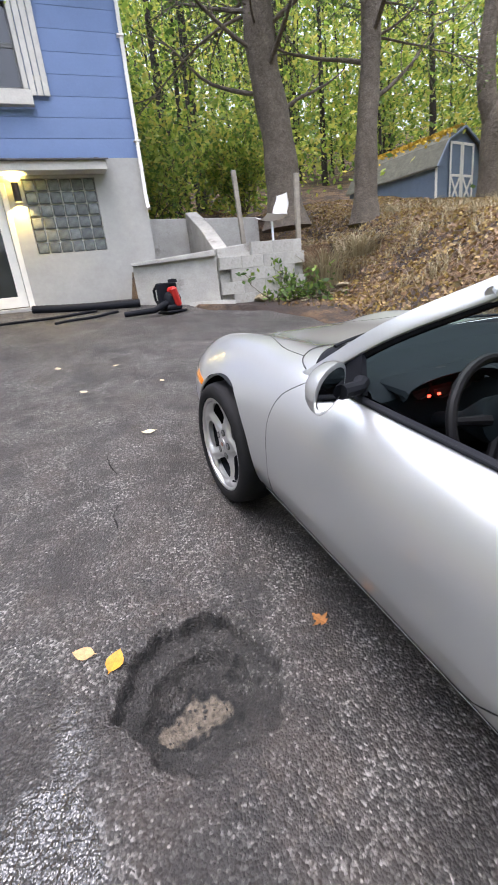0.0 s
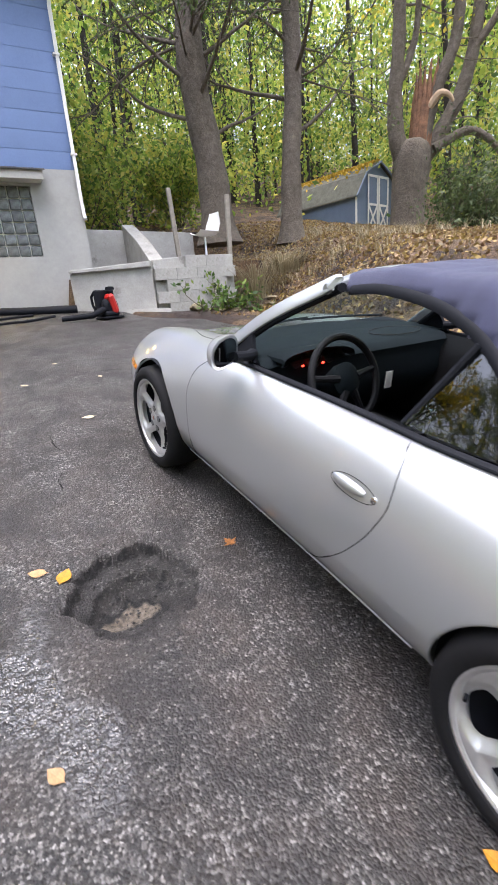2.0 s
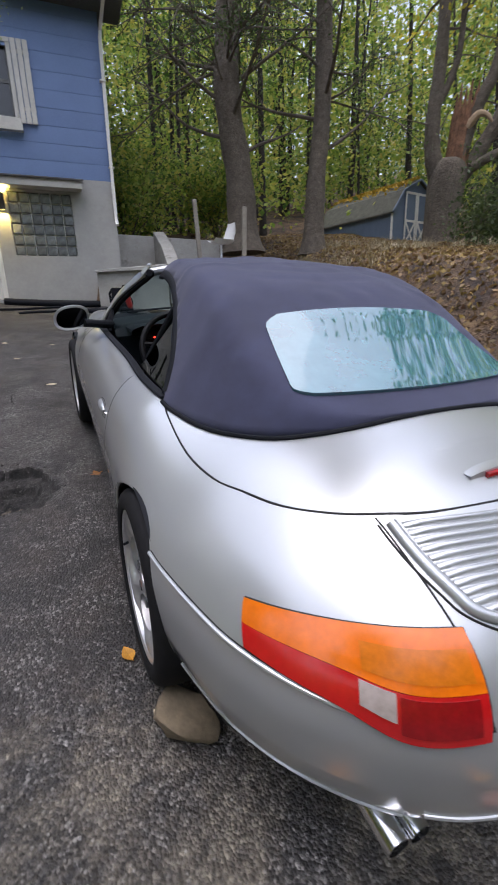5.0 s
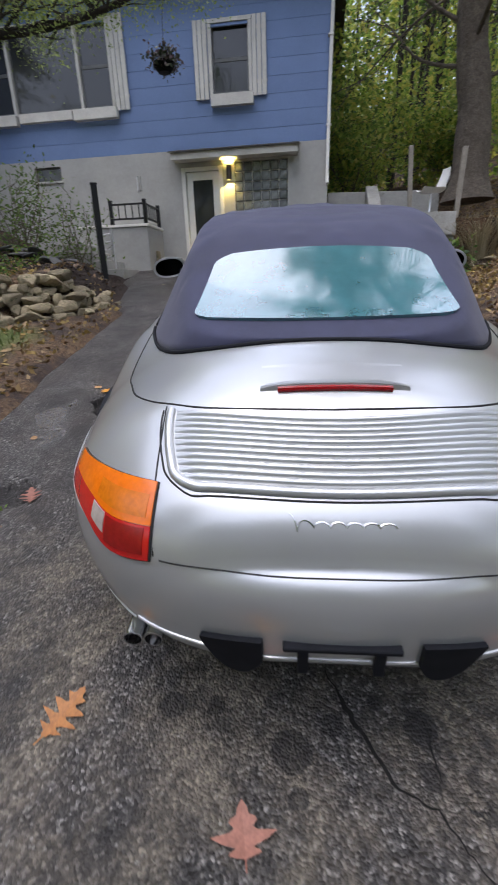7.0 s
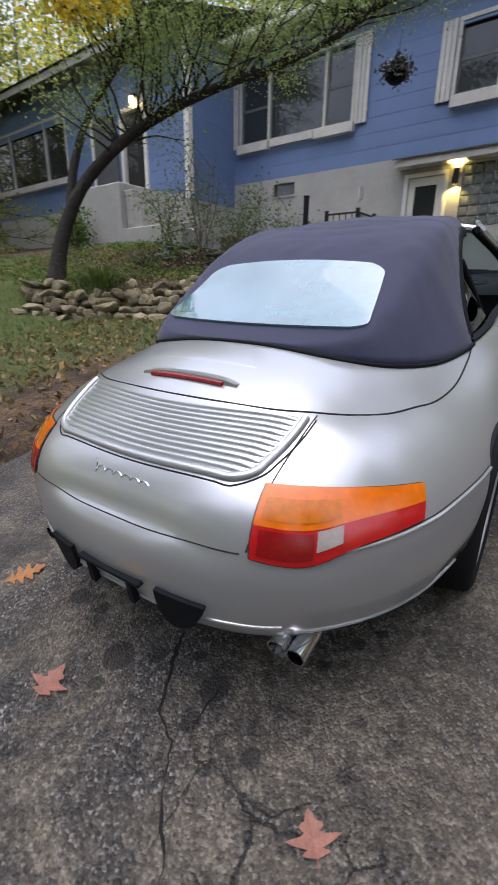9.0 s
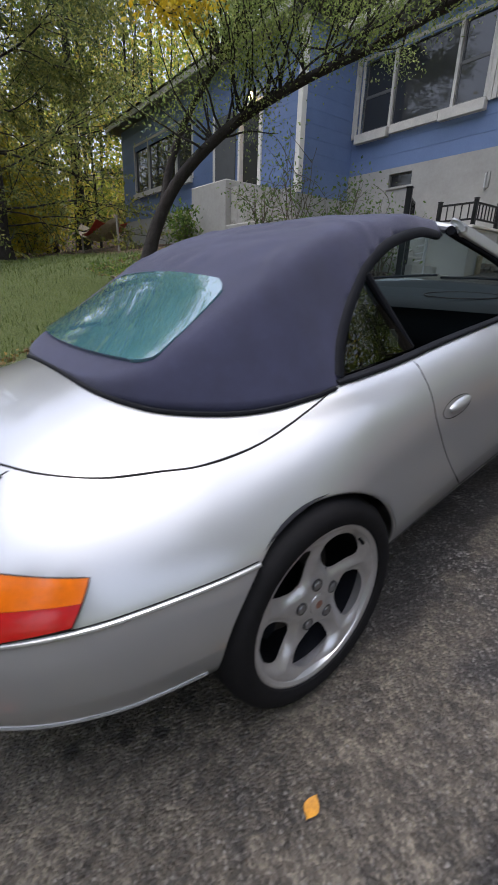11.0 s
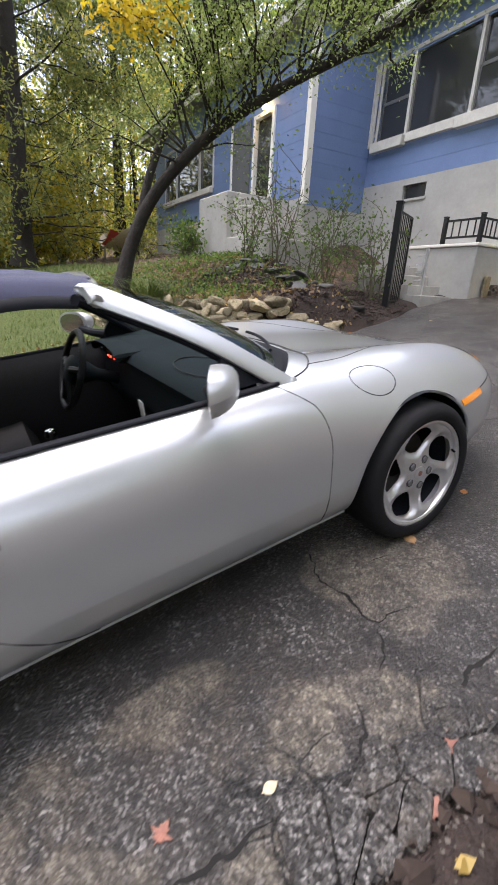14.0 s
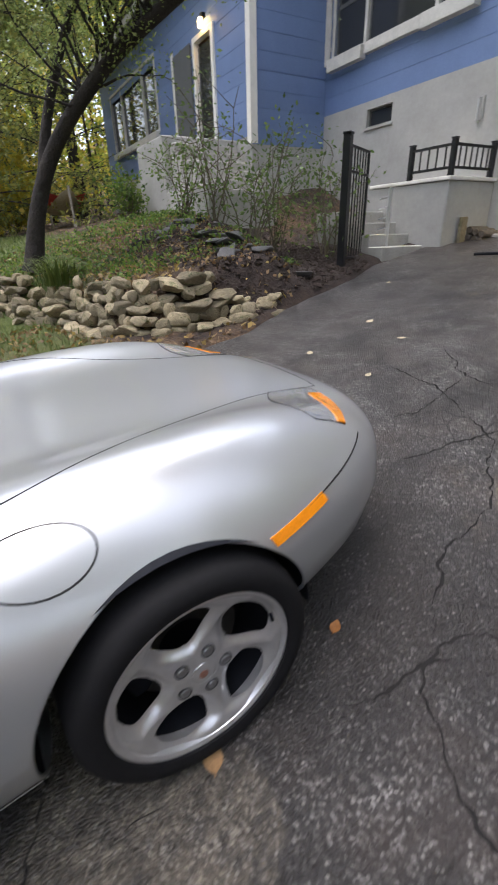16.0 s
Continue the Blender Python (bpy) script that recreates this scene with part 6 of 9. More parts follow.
def build_roof(car):
    stations = [-0.3149 + 0.12 * (1 - math.cos(math.pi / 2 * k / 14)) for k in range(15)]
    stations += axis_steps([(-0.18, 0.015), (1.22, 1)])
    g = Geo()
    full = []
    for y in stations:
        w = math.sqrt(max(1e-6, T2(y)))
        row = []
        for k in range(12):
            x = w * (1 - 0.10 * k / 12)
            row.append((x, y, roof_z(x, y) - (0.03 if k == 0 else 0)))
        for k in range(37):
            x = w * 0.90 * (1 - k / 36)
            fold = 0.0045 * WOBBLE(x * 1.6, y, 4.5) + 0.0048 * abs(WOBBLE(x * 0.6 + y * 1.4, x - y, 5.5)) + 0.0008 * WOBBLE(x, y, 16)
            d1, d2 = (x - 0.50) + (y - 0.08) * 0.9, (x - 0.46) + (y - 0.22) * 0.5
            fold = 1.5 * fold - 0.008 * math.exp(-(d1 / 0.020) ** 2 - ((y - 0.08) / 0.09) ** 2) + 0.006 * math.exp(-(d2 / 0.022) ** 2 - ((y - 0.26) / 0.10) ** 2)
            row.append((x, y, roof_z(x, y) + 0.004 * math.exp(-((y - 0.62) / 0.02) ** 2) + fold * max(smooth(0.17, 0.25, y), smooth(0.45, 0.53, x)) * smooth(0, 5, k)))
        full.append(row + [(-p[0], p[1], p[2]) for p in row[-2::-1]])

    def keep(i, j):
        p = full[i][j]
        q = full[i + 1][j + 1]
        y, z, x = (p[1] + q[1]) / 2, (p[2] + q[2]) / 2, (abs(p[0]) + abs(q[0])) / 2
        return y < 1.238 - 0.06 * (x / 0.5) ** 2 and not (y > 0.285 and x > 0.3 and z < OPEN_TOP(y) + 0.006)
    g.grid(full, keep=keep)
    hood = part("soft_top", g, FABRIC, car, "dark blue canvas soft top", smooth_angle=0)
    hood.data.shade_smooth()
    so = hood.modifiers.new("thick", "SOLIDIFY")
    so.thickness, so.offset = 0.008, -1
    for s in (-1, 1):
        line = [Vector((0, y, z)) for y, z in OPENING[2:]]
        edge = fine(line, 5)
        g = Geo()
        rows = []
        for k, p in enumerate(edge):
            d = (edge[min(k + 1, len(edge) - 1)] - edge[max(k - 1, 0)]).normalized()
            n = Vector((0, d.z, -d.y))
            if n.z < 0 and abs(n.z) > abs(n.y):
                n = -n
            if abs(n.y) >= abs(n.z) and n.y > 0:
                n = -n
            row = []
            for off, rise in ((0.023, 0.001), (0.020, 0.006), (0.012, 0.008), (0.0, 0.007), (-0.010, 0.001), (-0.012, -0.02)):
                q = p + n * off
                q.z = max(q.z, 0.852)
                row.append((s * (roof_x(q.y, q.z) + rise), q.y, q.z))
            rows.append(row)
        g.grid(rows)
        part("window_seal", g, TRIM, car, "black rubber window seal")
        belt = [((side_x(y, 0.842) - 0.004) * s, y, 0.850) for y in [0.26 + 1.42 * k / 20 for k in range(21)]]
        part("belt_strip", Geo().tube(belt, 0.0065, 8), TRIM, car, "black belt strip")
        ledge = [[(p[0], p[1], 0.855), ((abs(p[0]) - 0.012) * s, p[1], 0.8585), ((abs(p[0]) - 0.015) * s, p[1], 0.853), ((abs(p[0]) - 0.024) * s, p[1], 0.855), ((abs(p[0]) - 0.028) * s, p[1], 0.80)] for p in belt]
        part("belt_seal", Geo().grid(ledge), TRIM, car, "black rubber seal along the window slot")
        # quarter pane with its dark bar
        bar = [(roof_x(0.545, 1.10) * s, 0.545, 1.10), (0.655 * s, 0.66, 0.855)]
        part("window_bar", Geo().tube(bar, 0.013, 8), TRIM, car)
        g = Geo()
        rows = []
        for k in range(9):
            z = 0.86 + 0.24 * k / 8
            ya, yb = 0.66 - 0.115 * k / 8, 0.29 + 0.22 * (k / 8) ** 0.9
            rows.append([(roof_x(y, z) * s - 0.008 * s, y, z) for y in [ya + (yb - ya) * i / 6 for i in range(7)]])
        g.grid(rows)
        pane = part("quarter_pane", g, SIDEGLASS, car, "tinted quarter window pane")
        pane.visible_shadow = False
        # pillar beside the windscreen
        p0, p1 = Vector((0.682, 1.70, 0.852)), Vector((0.515, 1.195, 1.183))
        mids = fine([p0 + Vector((0.022, 0.085, -0.062)), p0 + Vector((0.010, 0.035, -0.022)), p0, p0.lerp(p1, 0.5) + Vector((0.012, 0.0, 0.022)), p1, p1 + Vector((0.006, -0.045, 0.018))], 6)
        rows = []
        for k, p in enumerate(mids):
            d = (mids[min(k + 1, len(mids) - 1)] - mids[max(k - 1, 0)]).normalized()
            out = Vector((0.80, -0.10, 0.60))
            out = (out - d * out.dot(d)).normalized()
            wide = out.cross(d).normalized()
            rows.append([tuple(Vector(((p + wide * (0.033 * math.copysign(abs(math.cos(t)) ** 0.6, math.cos(t))) + out * (0.009 * math.copysign(abs(math.sin(t)) ** 0.6, math.sin(t)))))) ) for t in [math.tau * i / 20 for i in range(21)]])
        end = sum((Vector(q) for q in rows[-1]), Vector()) / len(rows[-1])
        rows.append([tuple(end) for _ in rows[-1]])
        g = Geo().grid([[(q[0] * s, q[1], q[2]) for q in r] for r in rows])
        part("windscreen_pillar", g, PAINT, car)
        g = Geo().tube([((p.x - 0.012) * s, p.y - 0.028, p.z - 0.016) for p in mids[9:]], 0.017, 8)
        part("pillar_seal", g, TRIM, car)
        # mirror triangle behind the pillar
        g = Geo()
        g.add([(x * s, y, z) for x, y, z in ((0.668, 1.66, 0.862), (0.682, 1.43, 0.858), (0.645, 1.50, 0.972), (0.650, 1.66, 0.86), (0.664, 1.43, 0.856), (0.627, 1.50, 0.970))], [(0, 1, 2), (3, 5, 4), (0, 2, 5, 3), (1, 4, 5, 2)])
        part("mirror_base", g, TRIM, car)
    top = [(-0.53 + 1.06 * k / 20) for k in range(21)]
    rail = [(x, 1.245 - 0.06 * (x / 0.5) ** 2, 1.226 - 0.045 * (x / 0.5) ** 2) for x in top]
    part("windscreen_frame", Geo().tube(rail, 0.020, 10), PAINT, car)
    g = Geo()
    rows = []
    for i in range(13):
        v = i / 12
        rows.append([((0.66 + (0.50 - 0.66) * v) * e, GLASS_Y(0.66 * abs(e)) * (1 - v) + (1.275 - 0.055 * e * e) * v, (0.872 - 0.01 * e * e) * (1 - v) + (1.216 - 0.045 * e * e) * v + 0.03 * math.sin(math.pi * v)) for e in [k / 8 - 1 for k in range(17)]])
    g.grid(rows)
    pane = part("windscreen", g, TINTED, car, "clear curved windscreen")
    pane.visible_shadow = False
    # black cowl and wipers
    black, silver, edge = [], [], []
    for k in range(49):
        x = 0.69 * math.sin(math.pi / 2 * (k / 24 - 1))
        a, b = GLASS_Y(abs(x)), ARC_Y(abs(x))
        m = a + (b - a) * (0.58 - 0.30 * smooth(0.3, 0.66, abs(x)))
        lift = 0.004 + 0.004 * smooth(0.69, 0.6, abs(x))
        black.append([(x, a - 0.05, 0.862), (x, a + 0.004, max(0.866, top_z(x, a + 0.02) + 0.006)), (x, (a + m) / 2, top_z(x, (a + m) / 2) + lift + 0.006), (x, m, top_z(x, m) + lift)])
        silver.append([(x, m - 0.004, top_z(x, m) + lift - 0.003), (x, m + 0.003, top_z(x, m) + lift + 0.002), (x, (m + b) / 2, top_z(x, (m + b) / 2) + lift), (x, b - 0.004, top_z(x, b) + 0.002)])
        edge.append((x, b, top_z(x, b) + 0.001))
    part("windscreen_cowl", Geo().grid(black), TRIM, car, "black plastic cowl")
    part("scuttle", Geo().grid(silver), PAINT, car, "silver scuttle panel behind the bonnet")
    part("bonnet_gap", Geo().tube(edge, [0.0028 + 0.0035 * smooth(0.62, 0.3, abs(p[0])) for p in edge], 6), SEAM, car)
    g = Geo()
    rows = []
    for k in range(33):
        e = k / 16 - 1
        y0 = GLASS_Y(0.655 * abs(e))
        rows.append([(0.655 * e, y0 - 0.26, 0.868), (0.655 * e, y0 - 0.12, 0.882 - 0.01 * e * e), (0.655 * e, y0 - 0.045, 0.886 - 0.01 * e * e), (0.66 * e, y0 + 0.004, 0.873 - 0.01 * e * e)])
    g.grid(rows)
    part("dash_shelf", g, DASH, car, "dark shelf under the windscreen")
    for x0, x1 in ((-0.50, 0.02), (0.02, 0.50)):
        pts = [(x0 + (x1 - x0) * k / 10, GLASS_Y(abs(x0 + (x1 - x0) * k / 10)) + 0.022 - 0.05 * k / 10, 0.893 + 0.02 * k / 10) for k in range(11)]
        part("wiper", Geo().tube(pts, 0.007, 6), TRIM, car)
    # rear window
    def rw(u, v):
        y = -0.195 + 0.345 * v - 0.035 * (1 - (2 * u - 1) ** 2) * (1 - v) + 0.01 * (1 - (2 * u - 1) ** 2) * v
        wide = 0.435 - 0.055 * v
        e = 2 * u - 1
        c = min(v, 1 - v)
        inset = 0.055 * (1 - min(1, c / 0.14)) ** 2
        x = (wide - inset) * e
        return (x, y, roof_z(x, y) - 0.032 * v * (1 - v))
    part("rear_window", patch(rw, 28, 20, 0.0105), REARGLASS, car, "glossy teal-tinted rear window", smooth_angle=60)
    hem = []
    for k in range(41):
        a = math.pi * k / 40
        y = -0.3145 + 0.56 * (1 - math.sin(a)) ** 1.3
        x = math.sqrt(max(0, T2(y))) * (1 if a < math.pi / 2 else -1)
        hem.append((x * 1.004, y - 0.002, top_z(x, y) + 0.003))
    part("soft_top_hem", Geo().tube(hem, 0.007, 8), TRIM, car, "dark piping along the soft top edge")


def build_lights(car):
    for s in (-1, 1):
        lamp = new("tail_light")
        lamp.parent = car
        lamp["label"] = "amber and red tail light"

        @functools.lru_cache(None)
        def inner_edge(v, z):
            want = side_x(-0.912, 0.585) * (1 - v) + side_x(-0.793, 0.741) * v
            a, b = -0.99, -0.70
            for _ in range(30):
                m = (a + b) / 2
                if side_x(m, z) < want:
                    a = m
                else:
                    b = m
            return (a + b) / 2

        def tl(u, v):
            zt, zb = 0.741 - 0.062 * u ** 1.3, 0.613 - 0.028 * math.exp(-((u - 0.24) / 0.22) ** 2)
            y_in = inner_edge(v, 0.604 + 0.137 * v)
            y = y_in + (-0.585 + 0.06 * v - y_in) * u ** 1.25
            z = zb + (zt - zb) * v
            return (side_x(y, z), y, z)
        part("amber_lens", patch(lambda u, v: tl(u, 0.51 + 0.49 * v), 36, 12, 0.008, s), AMBER, lamp, "amber lens")
        part("red_lens", patch(lambda u, v: tl(u, 0.505 * v), 36, 10, 0.008, s), RED, lamp, "red lens")
        part("reversing_lens", patch(lambda u, v: tl(0.30 + 0.15 * u, 0.20 + 0.29 * v), 8, 10, 0.0105, s), REVERSE, lamp, "clear reversing lens")
        part("smoked_lens", patch(lambda u, v: tl(0.035 + 0.40 * u, 0.60 + 0.26 * v), 14, 8, 0.0095, s), AMBERDARK, lamp, "smoked amber lens field")
        part("dark_red_lens", patch(lambda u, v: tl(0.035 + 0.25 * u, 0.09 + 0.38 * v), 10, 8, 0.0095, s), REDDARK, lamp, "dark red lens field")
        edge = [tl(k / 24, 1.0) for k in range(25)] + [tl(1.0, 1 - k / 8) for k in range(1, 9)] + [tl(1 - k / 24, 0.0) for k in range(1, 25)] + [tl(0.0, k / 8) for k in range(1, 8)]
        part("lamp_gap", Geo().tube([(p[0] * s, p[1] - 0.0015, p[2]) for p in edge], 0.0045, 6, closed=True), SEAM, lamp, "dark gap round the lens")
        mk = lambda u, v: (side_x(2.585 + 0.205 * u, 0.558 + 0.028 * v), 2.585 + 0.205 * u - 0.01 * v, 0.558 + 0.028 * v)
        part("side_marker", patch(mk, 10, 4, 0.004, s), MARKER, car, "amber side marker")

        def hl(u, v):
            e = (2 * v - 1)
            y0, y1 = 2.89 - 0.03 * v + 0.05 * e * e, 3.15 - 0.10 * v - 0.03 * e * e
            y = y0 + (y1 - y0) * u
            x = 0.305 + 0.29 * v
            x = min(x, half_width(y) * 0.96)
            return (x, y, top_z(x, y))
        head = new("headlight")
        head.parent = car
        head["label"] = "clear headlight with an amber corner"
        part("headlight_lens", patch(lambda u, v: hl(u, v), 14, 10, 0.0015, s), CLEARLENS, head)
        rim = [hl(0, k / 16) for k in range(17)] + [hl(k / 12, 1) for k in range(1, 13)] + [hl(1, 1 - k / 16) for k in range(1, 17)] + [hl(1 - k / 12, 0) for k in range(1, 12)]
        part("headlight_gap", Geo().tube([(p[0] * s, p[1], p[2] + 0.0005) for p in rim], 0.0022, 6, closed=True), SEAM, head)
        part("indicator", patch(lambda u, v: hl(0.76 + 0.24 * u, 0.20 + 0.79 * v), 6, 14, 0.0045, s), MARKER, head, "amber indicator")
    # high brake light in its housing
    g = Geo()
    rows = []
    for k in range(17):
        x = -0.19 + 0.38 * k / 16
        e = abs(x) / 0.19
        y = -0.560
        hgt = 0.020 * (1 - e ** 6)
        z = top_z(x, y)
        rows.append([(x, y + 0.10, top_z(x, y + 0.10) + 0.001), (x, y + 0.03, z + 0.006 * (1 - e ** 4)), (x, y - 0.012, z + 0.004 + hgt * 0.35), (x, y - 0.016, z - 0.012), (x, y + 0.05, z - 0.02)])
    g.grid(rows)
    part("brake_light_housing", g, PAINT, car)
    g = Geo().tube([(-0.145 + 0.29 * k / 12, -0.577, top_z(-0.145 + 0.29 * k / 12, -0.56) - 0.001) for k in range(13)], 0.0085, 8)
    part("high_brake_light", g, REDDARK, car, "red high brake light")
    # slatted engine lid
    def lid(u, v):
        e = 2 * u - 1
        x, y = e * (0.425 - 0.05 * v * v), (-0.665 + 0.075 * e * e) * (1 - v) + (-0.835 + 0.03 * e * e) * v
        return (x, y, top_z(x, y))
    part("grille_tray", patch(lid, 24, 12, 0.0012), PAINT, car, "silver tray behind the slats")
    for k in range(11):
        v = (k + 0.5) / 11.3
        g = Geo()
        rows = []
        for i in range(25):
            u = 0.02 + 0.96 * i / 24
            end = smooth(0, 1.2, i) * smooth(24, 22.8, i)
            row = []
            for f, up in ((0.0, 0.0015), (0.06, 0.0045), (0.25, 0.0078), (0.50, 0.0088), (0.75, 0.0070), (0.92, 0.0035), (1.0, 0.0012)):
                p = Vector(lid(u, v - 0.040 + 0.078 * f))
                row.append(p + Vector((0, -0.3 * up, up * (0.25 + 0.75 * end))))
            rows.append(row)
        g.grid(rows)
        part("grille_slat", g, PAINT, car, smooth_angle=60)
    gap = [Vector(lid(u, v)) for u, v in [(-0.03, 0.0)] + [(-0.03, k / 8) for k in range(1, 8)] + [(-0.012, 1.0)] + [(0.03 + 0.94 * k / 16, 1.12) for k in range(17)] + [(1.012, 1.0)] + [(1.03, 1 - k / 8) for k in range(1, 9)]]
    part("grille_gap", Geo().tube([p + Vector((0, 0, 0.0005)) for p in fine(gap, 3)], 0.0026, 6), SEAM, car, "dark gap round the slatted lid")
    rim = [Vector(lid(u, v)) for u, v in [(0.0, 0.0)] + [(0.0, k / 8) for k in range(1, 8)] + [(0.02, 0.97)] + [(0.06 + 0.88 * k / 16, 1.03) for k in range(17)] + [(0.98, 0.97)] + [(1.0, 1 - k / 8) for k in range(1, 9)]]
    part("grille_rim", Geo().tube([p + Vector((0, 0, 0.001)) for p in fine(rim, 3)], 0.0125, 10), PAINT, car, smooth_angle=60)
    # thin raised script, kept as a plain bar
    script = [(-0.117 + 0.234 * k / 200 + 0.006 * math.sin(k * 0.21), 0.703 + (0.0055 + 0.011 * math.exp(-(k / 22) ** 2)) * math.cos(k * 0.21) * (1 - 0.4 * k / 200)) for k in range(201)]
    part("badge", Geo().tube([(x, rear_y(x, z) - 0.001, z) for x, z in script], 0.0019, 6), CHROME, car, "plain raised silver badge strip")
    # bumper pads, number plate bracket, exhausts
    for s in (-1, 1):
        def pad(u, v):
            x = 0.175 + 0.145 * u
            zt = 0.457 - 0.02 * u
            zb = zt - 0.008 - 0.105 * (1 - max(0.0, (u - 0.3) / 0.7) ** 2.4 - 0.4 * max(0.0, (0.3 - u) / 0.3) ** 2)
            z = zb + (zt - zb) * v
            return (x, rear_y(x, max(z, 0.40)), z)
        part("bumper_pad", patch(pad, 14, 8, 0.014, s), TRIM, car, "black bumper pad")
        part("bracket_foot", Geo().box(0.085 * s - 0.012, 0.085 * s + 0.012, rear_y(0, 0.43) - 0.012, rear_y(0, 0.43) + 0.01, 0.368, 0.444, 0.003), TRIM, car)
        for dx in (0.478, 0.534):
            pipe = Geo().lathe([(0.028, 0.0), (0.028, 0.14), (0.024, 0.14), (0.023, 0.0)], 20, m=pose(dx * s, -0.742, 0.290, 90, 0, 0))
            part("exhaust_tip", pipe, CHROME, car, "chrome exhaust tip")
    part("plate_bracket", Geo().box(-0.13, 0.13, rear_y(0, 0.43) - 0.014, rear_y(0, 0.43) + 0.012, 0.444, 0.458, 0.003), TRIM, car, "empty black plate bracket")
    hem = [(-0.50 + 1.0 * k / 40, rear_y(-0.50 + 1.0 * k / 40, 0.385), 0.385) for k in range(41)]
    part("bumper_hem", Geo().tube(hem, 0.006, 8), PAINT, car, "bright lower edge of the bumper")


def build_sides(car):
    for s in (-1, 1):
        door = DOORS[s]
        ring = [(0.668 + 0.092 * math.cos(2 * math.pi * k / 32), 0.688 + 0.029 * math.sin(2 * math.pi * k / 32)) for k in range(32)]
        part("handle_gap", Geo().tube(mirror(skin(ring, -0.0012), s), 0.0018, 6, closed=True), SEAM, door)
        g = Geo()
        rows = []
        for k in range(15):
            f = k / 14
            y = 0.615 + 0.135 * f
            r = 0.019 * math.sin(math.pi * min(1, max(0.0, f * 0.94 + 0.03))) ** 0.4
            z0 = 0.690 + 0.004 * f
            row = []
            for j in range(9):
                a = math.pi * j / 8 - math.pi / 2
                row.append(((side_x(y, z0) + 0.020 * math.cos(a) * (r / 0.019)) * s, y, z0 + r * math.sin(a)))
            rows.append(row)
        g.grid(rows)
        part("door_handle", g, PAINT, door, "silver door handle")
        if s < 0:
            part("door_lock", Geo().lathe([(0.011, -0.01), (0.011, 0.003), (0.008, 0.004), (0.0, 0.004)], 16, m=Matrix.Translation((-side_x(0.582, 0.69), 0.582, 0.690)) @ pose(0, 0, 0, 0, 0, 180), axis="x"), CHROME, door)
        # outside mirror
        m = new("door_mirror")
        m.parent = car
        m["label"] = "silver door mirror"
        g = Geo()
        rows = []
        for i in range(15):
            u = math.pi * i / 14
            row = []
            for j in range(25):
                v = 2 * math.pi * j / 24
                x = math.copysign(abs(math.cos(v)) ** 0.85, math.cos(v)) * math.sin(u) ** 0.75 * 0.092
                z = math.copysign(abs(math.sin(v)) ** 0.85, math.sin(v)) * math.sin(u) ** 0.75 * 0.062
                y = -math.cos(u) * (0.085 if u > math.pi / 2 else 0.004)
                row.append((s * (0.868 + x + 0.012 * y), 1.345 + y - 0.62 * x, 0.945 + z - 0.03 * x))
            rows.append(row)
        g.grid(rows)
        part("mirror_shell", g, PAINT, m)
        g = Geo()
        ring = []
        for j in range(24):
            v = 2 * math.pi * j / 24
            x, z = 0.078 * math.copysign(abs(math.cos(v)) ** 0.85, math.cos(v)), 0.050 * math.copysign(abs(math.sin(v)) ** 0.85, math.sin(v))
            ring.append((s * (0.868 + x), 1.345 - 0.0052 - 0.62 * x, 0.945 + z - 0.03 * x))
        g.add([(s * 0.868, 1.3395, 0.945)] + ring, [(0, 1 + k, 1 + (k + 1) % 24) for k in range(24)])
        part("mirror_glass", g, MIRROR, m, "mirror glass")
        part("mirror_arm", Geo().tube([(0.66 * s, 1.47, 0.885), (0.72 * s, 1.41, 0.898), (0.81 * s, 1.375, 0.912)], [0.026, 0.022, 0.022], 10), TRIM, m)
    ring = [(0.716 + 0.050 * math.cos(2 * math.pi * k / 32) + 0.016 * math.sin(2 * math.pi * k / 32), 2.112 + 0.108 * math.sin(2 * math.pi * k / 32) - 0.03 * math.cos(2 * math.pi * k / 32)) for k in range(32)]
    part("fuel_flap_gap", Geo().tube([(x, y, top_z(x, y) - 0.0018) for x, y in ring], 0.0026, 6, closed=True), SEAM, car, "round gap of the fuel flap")


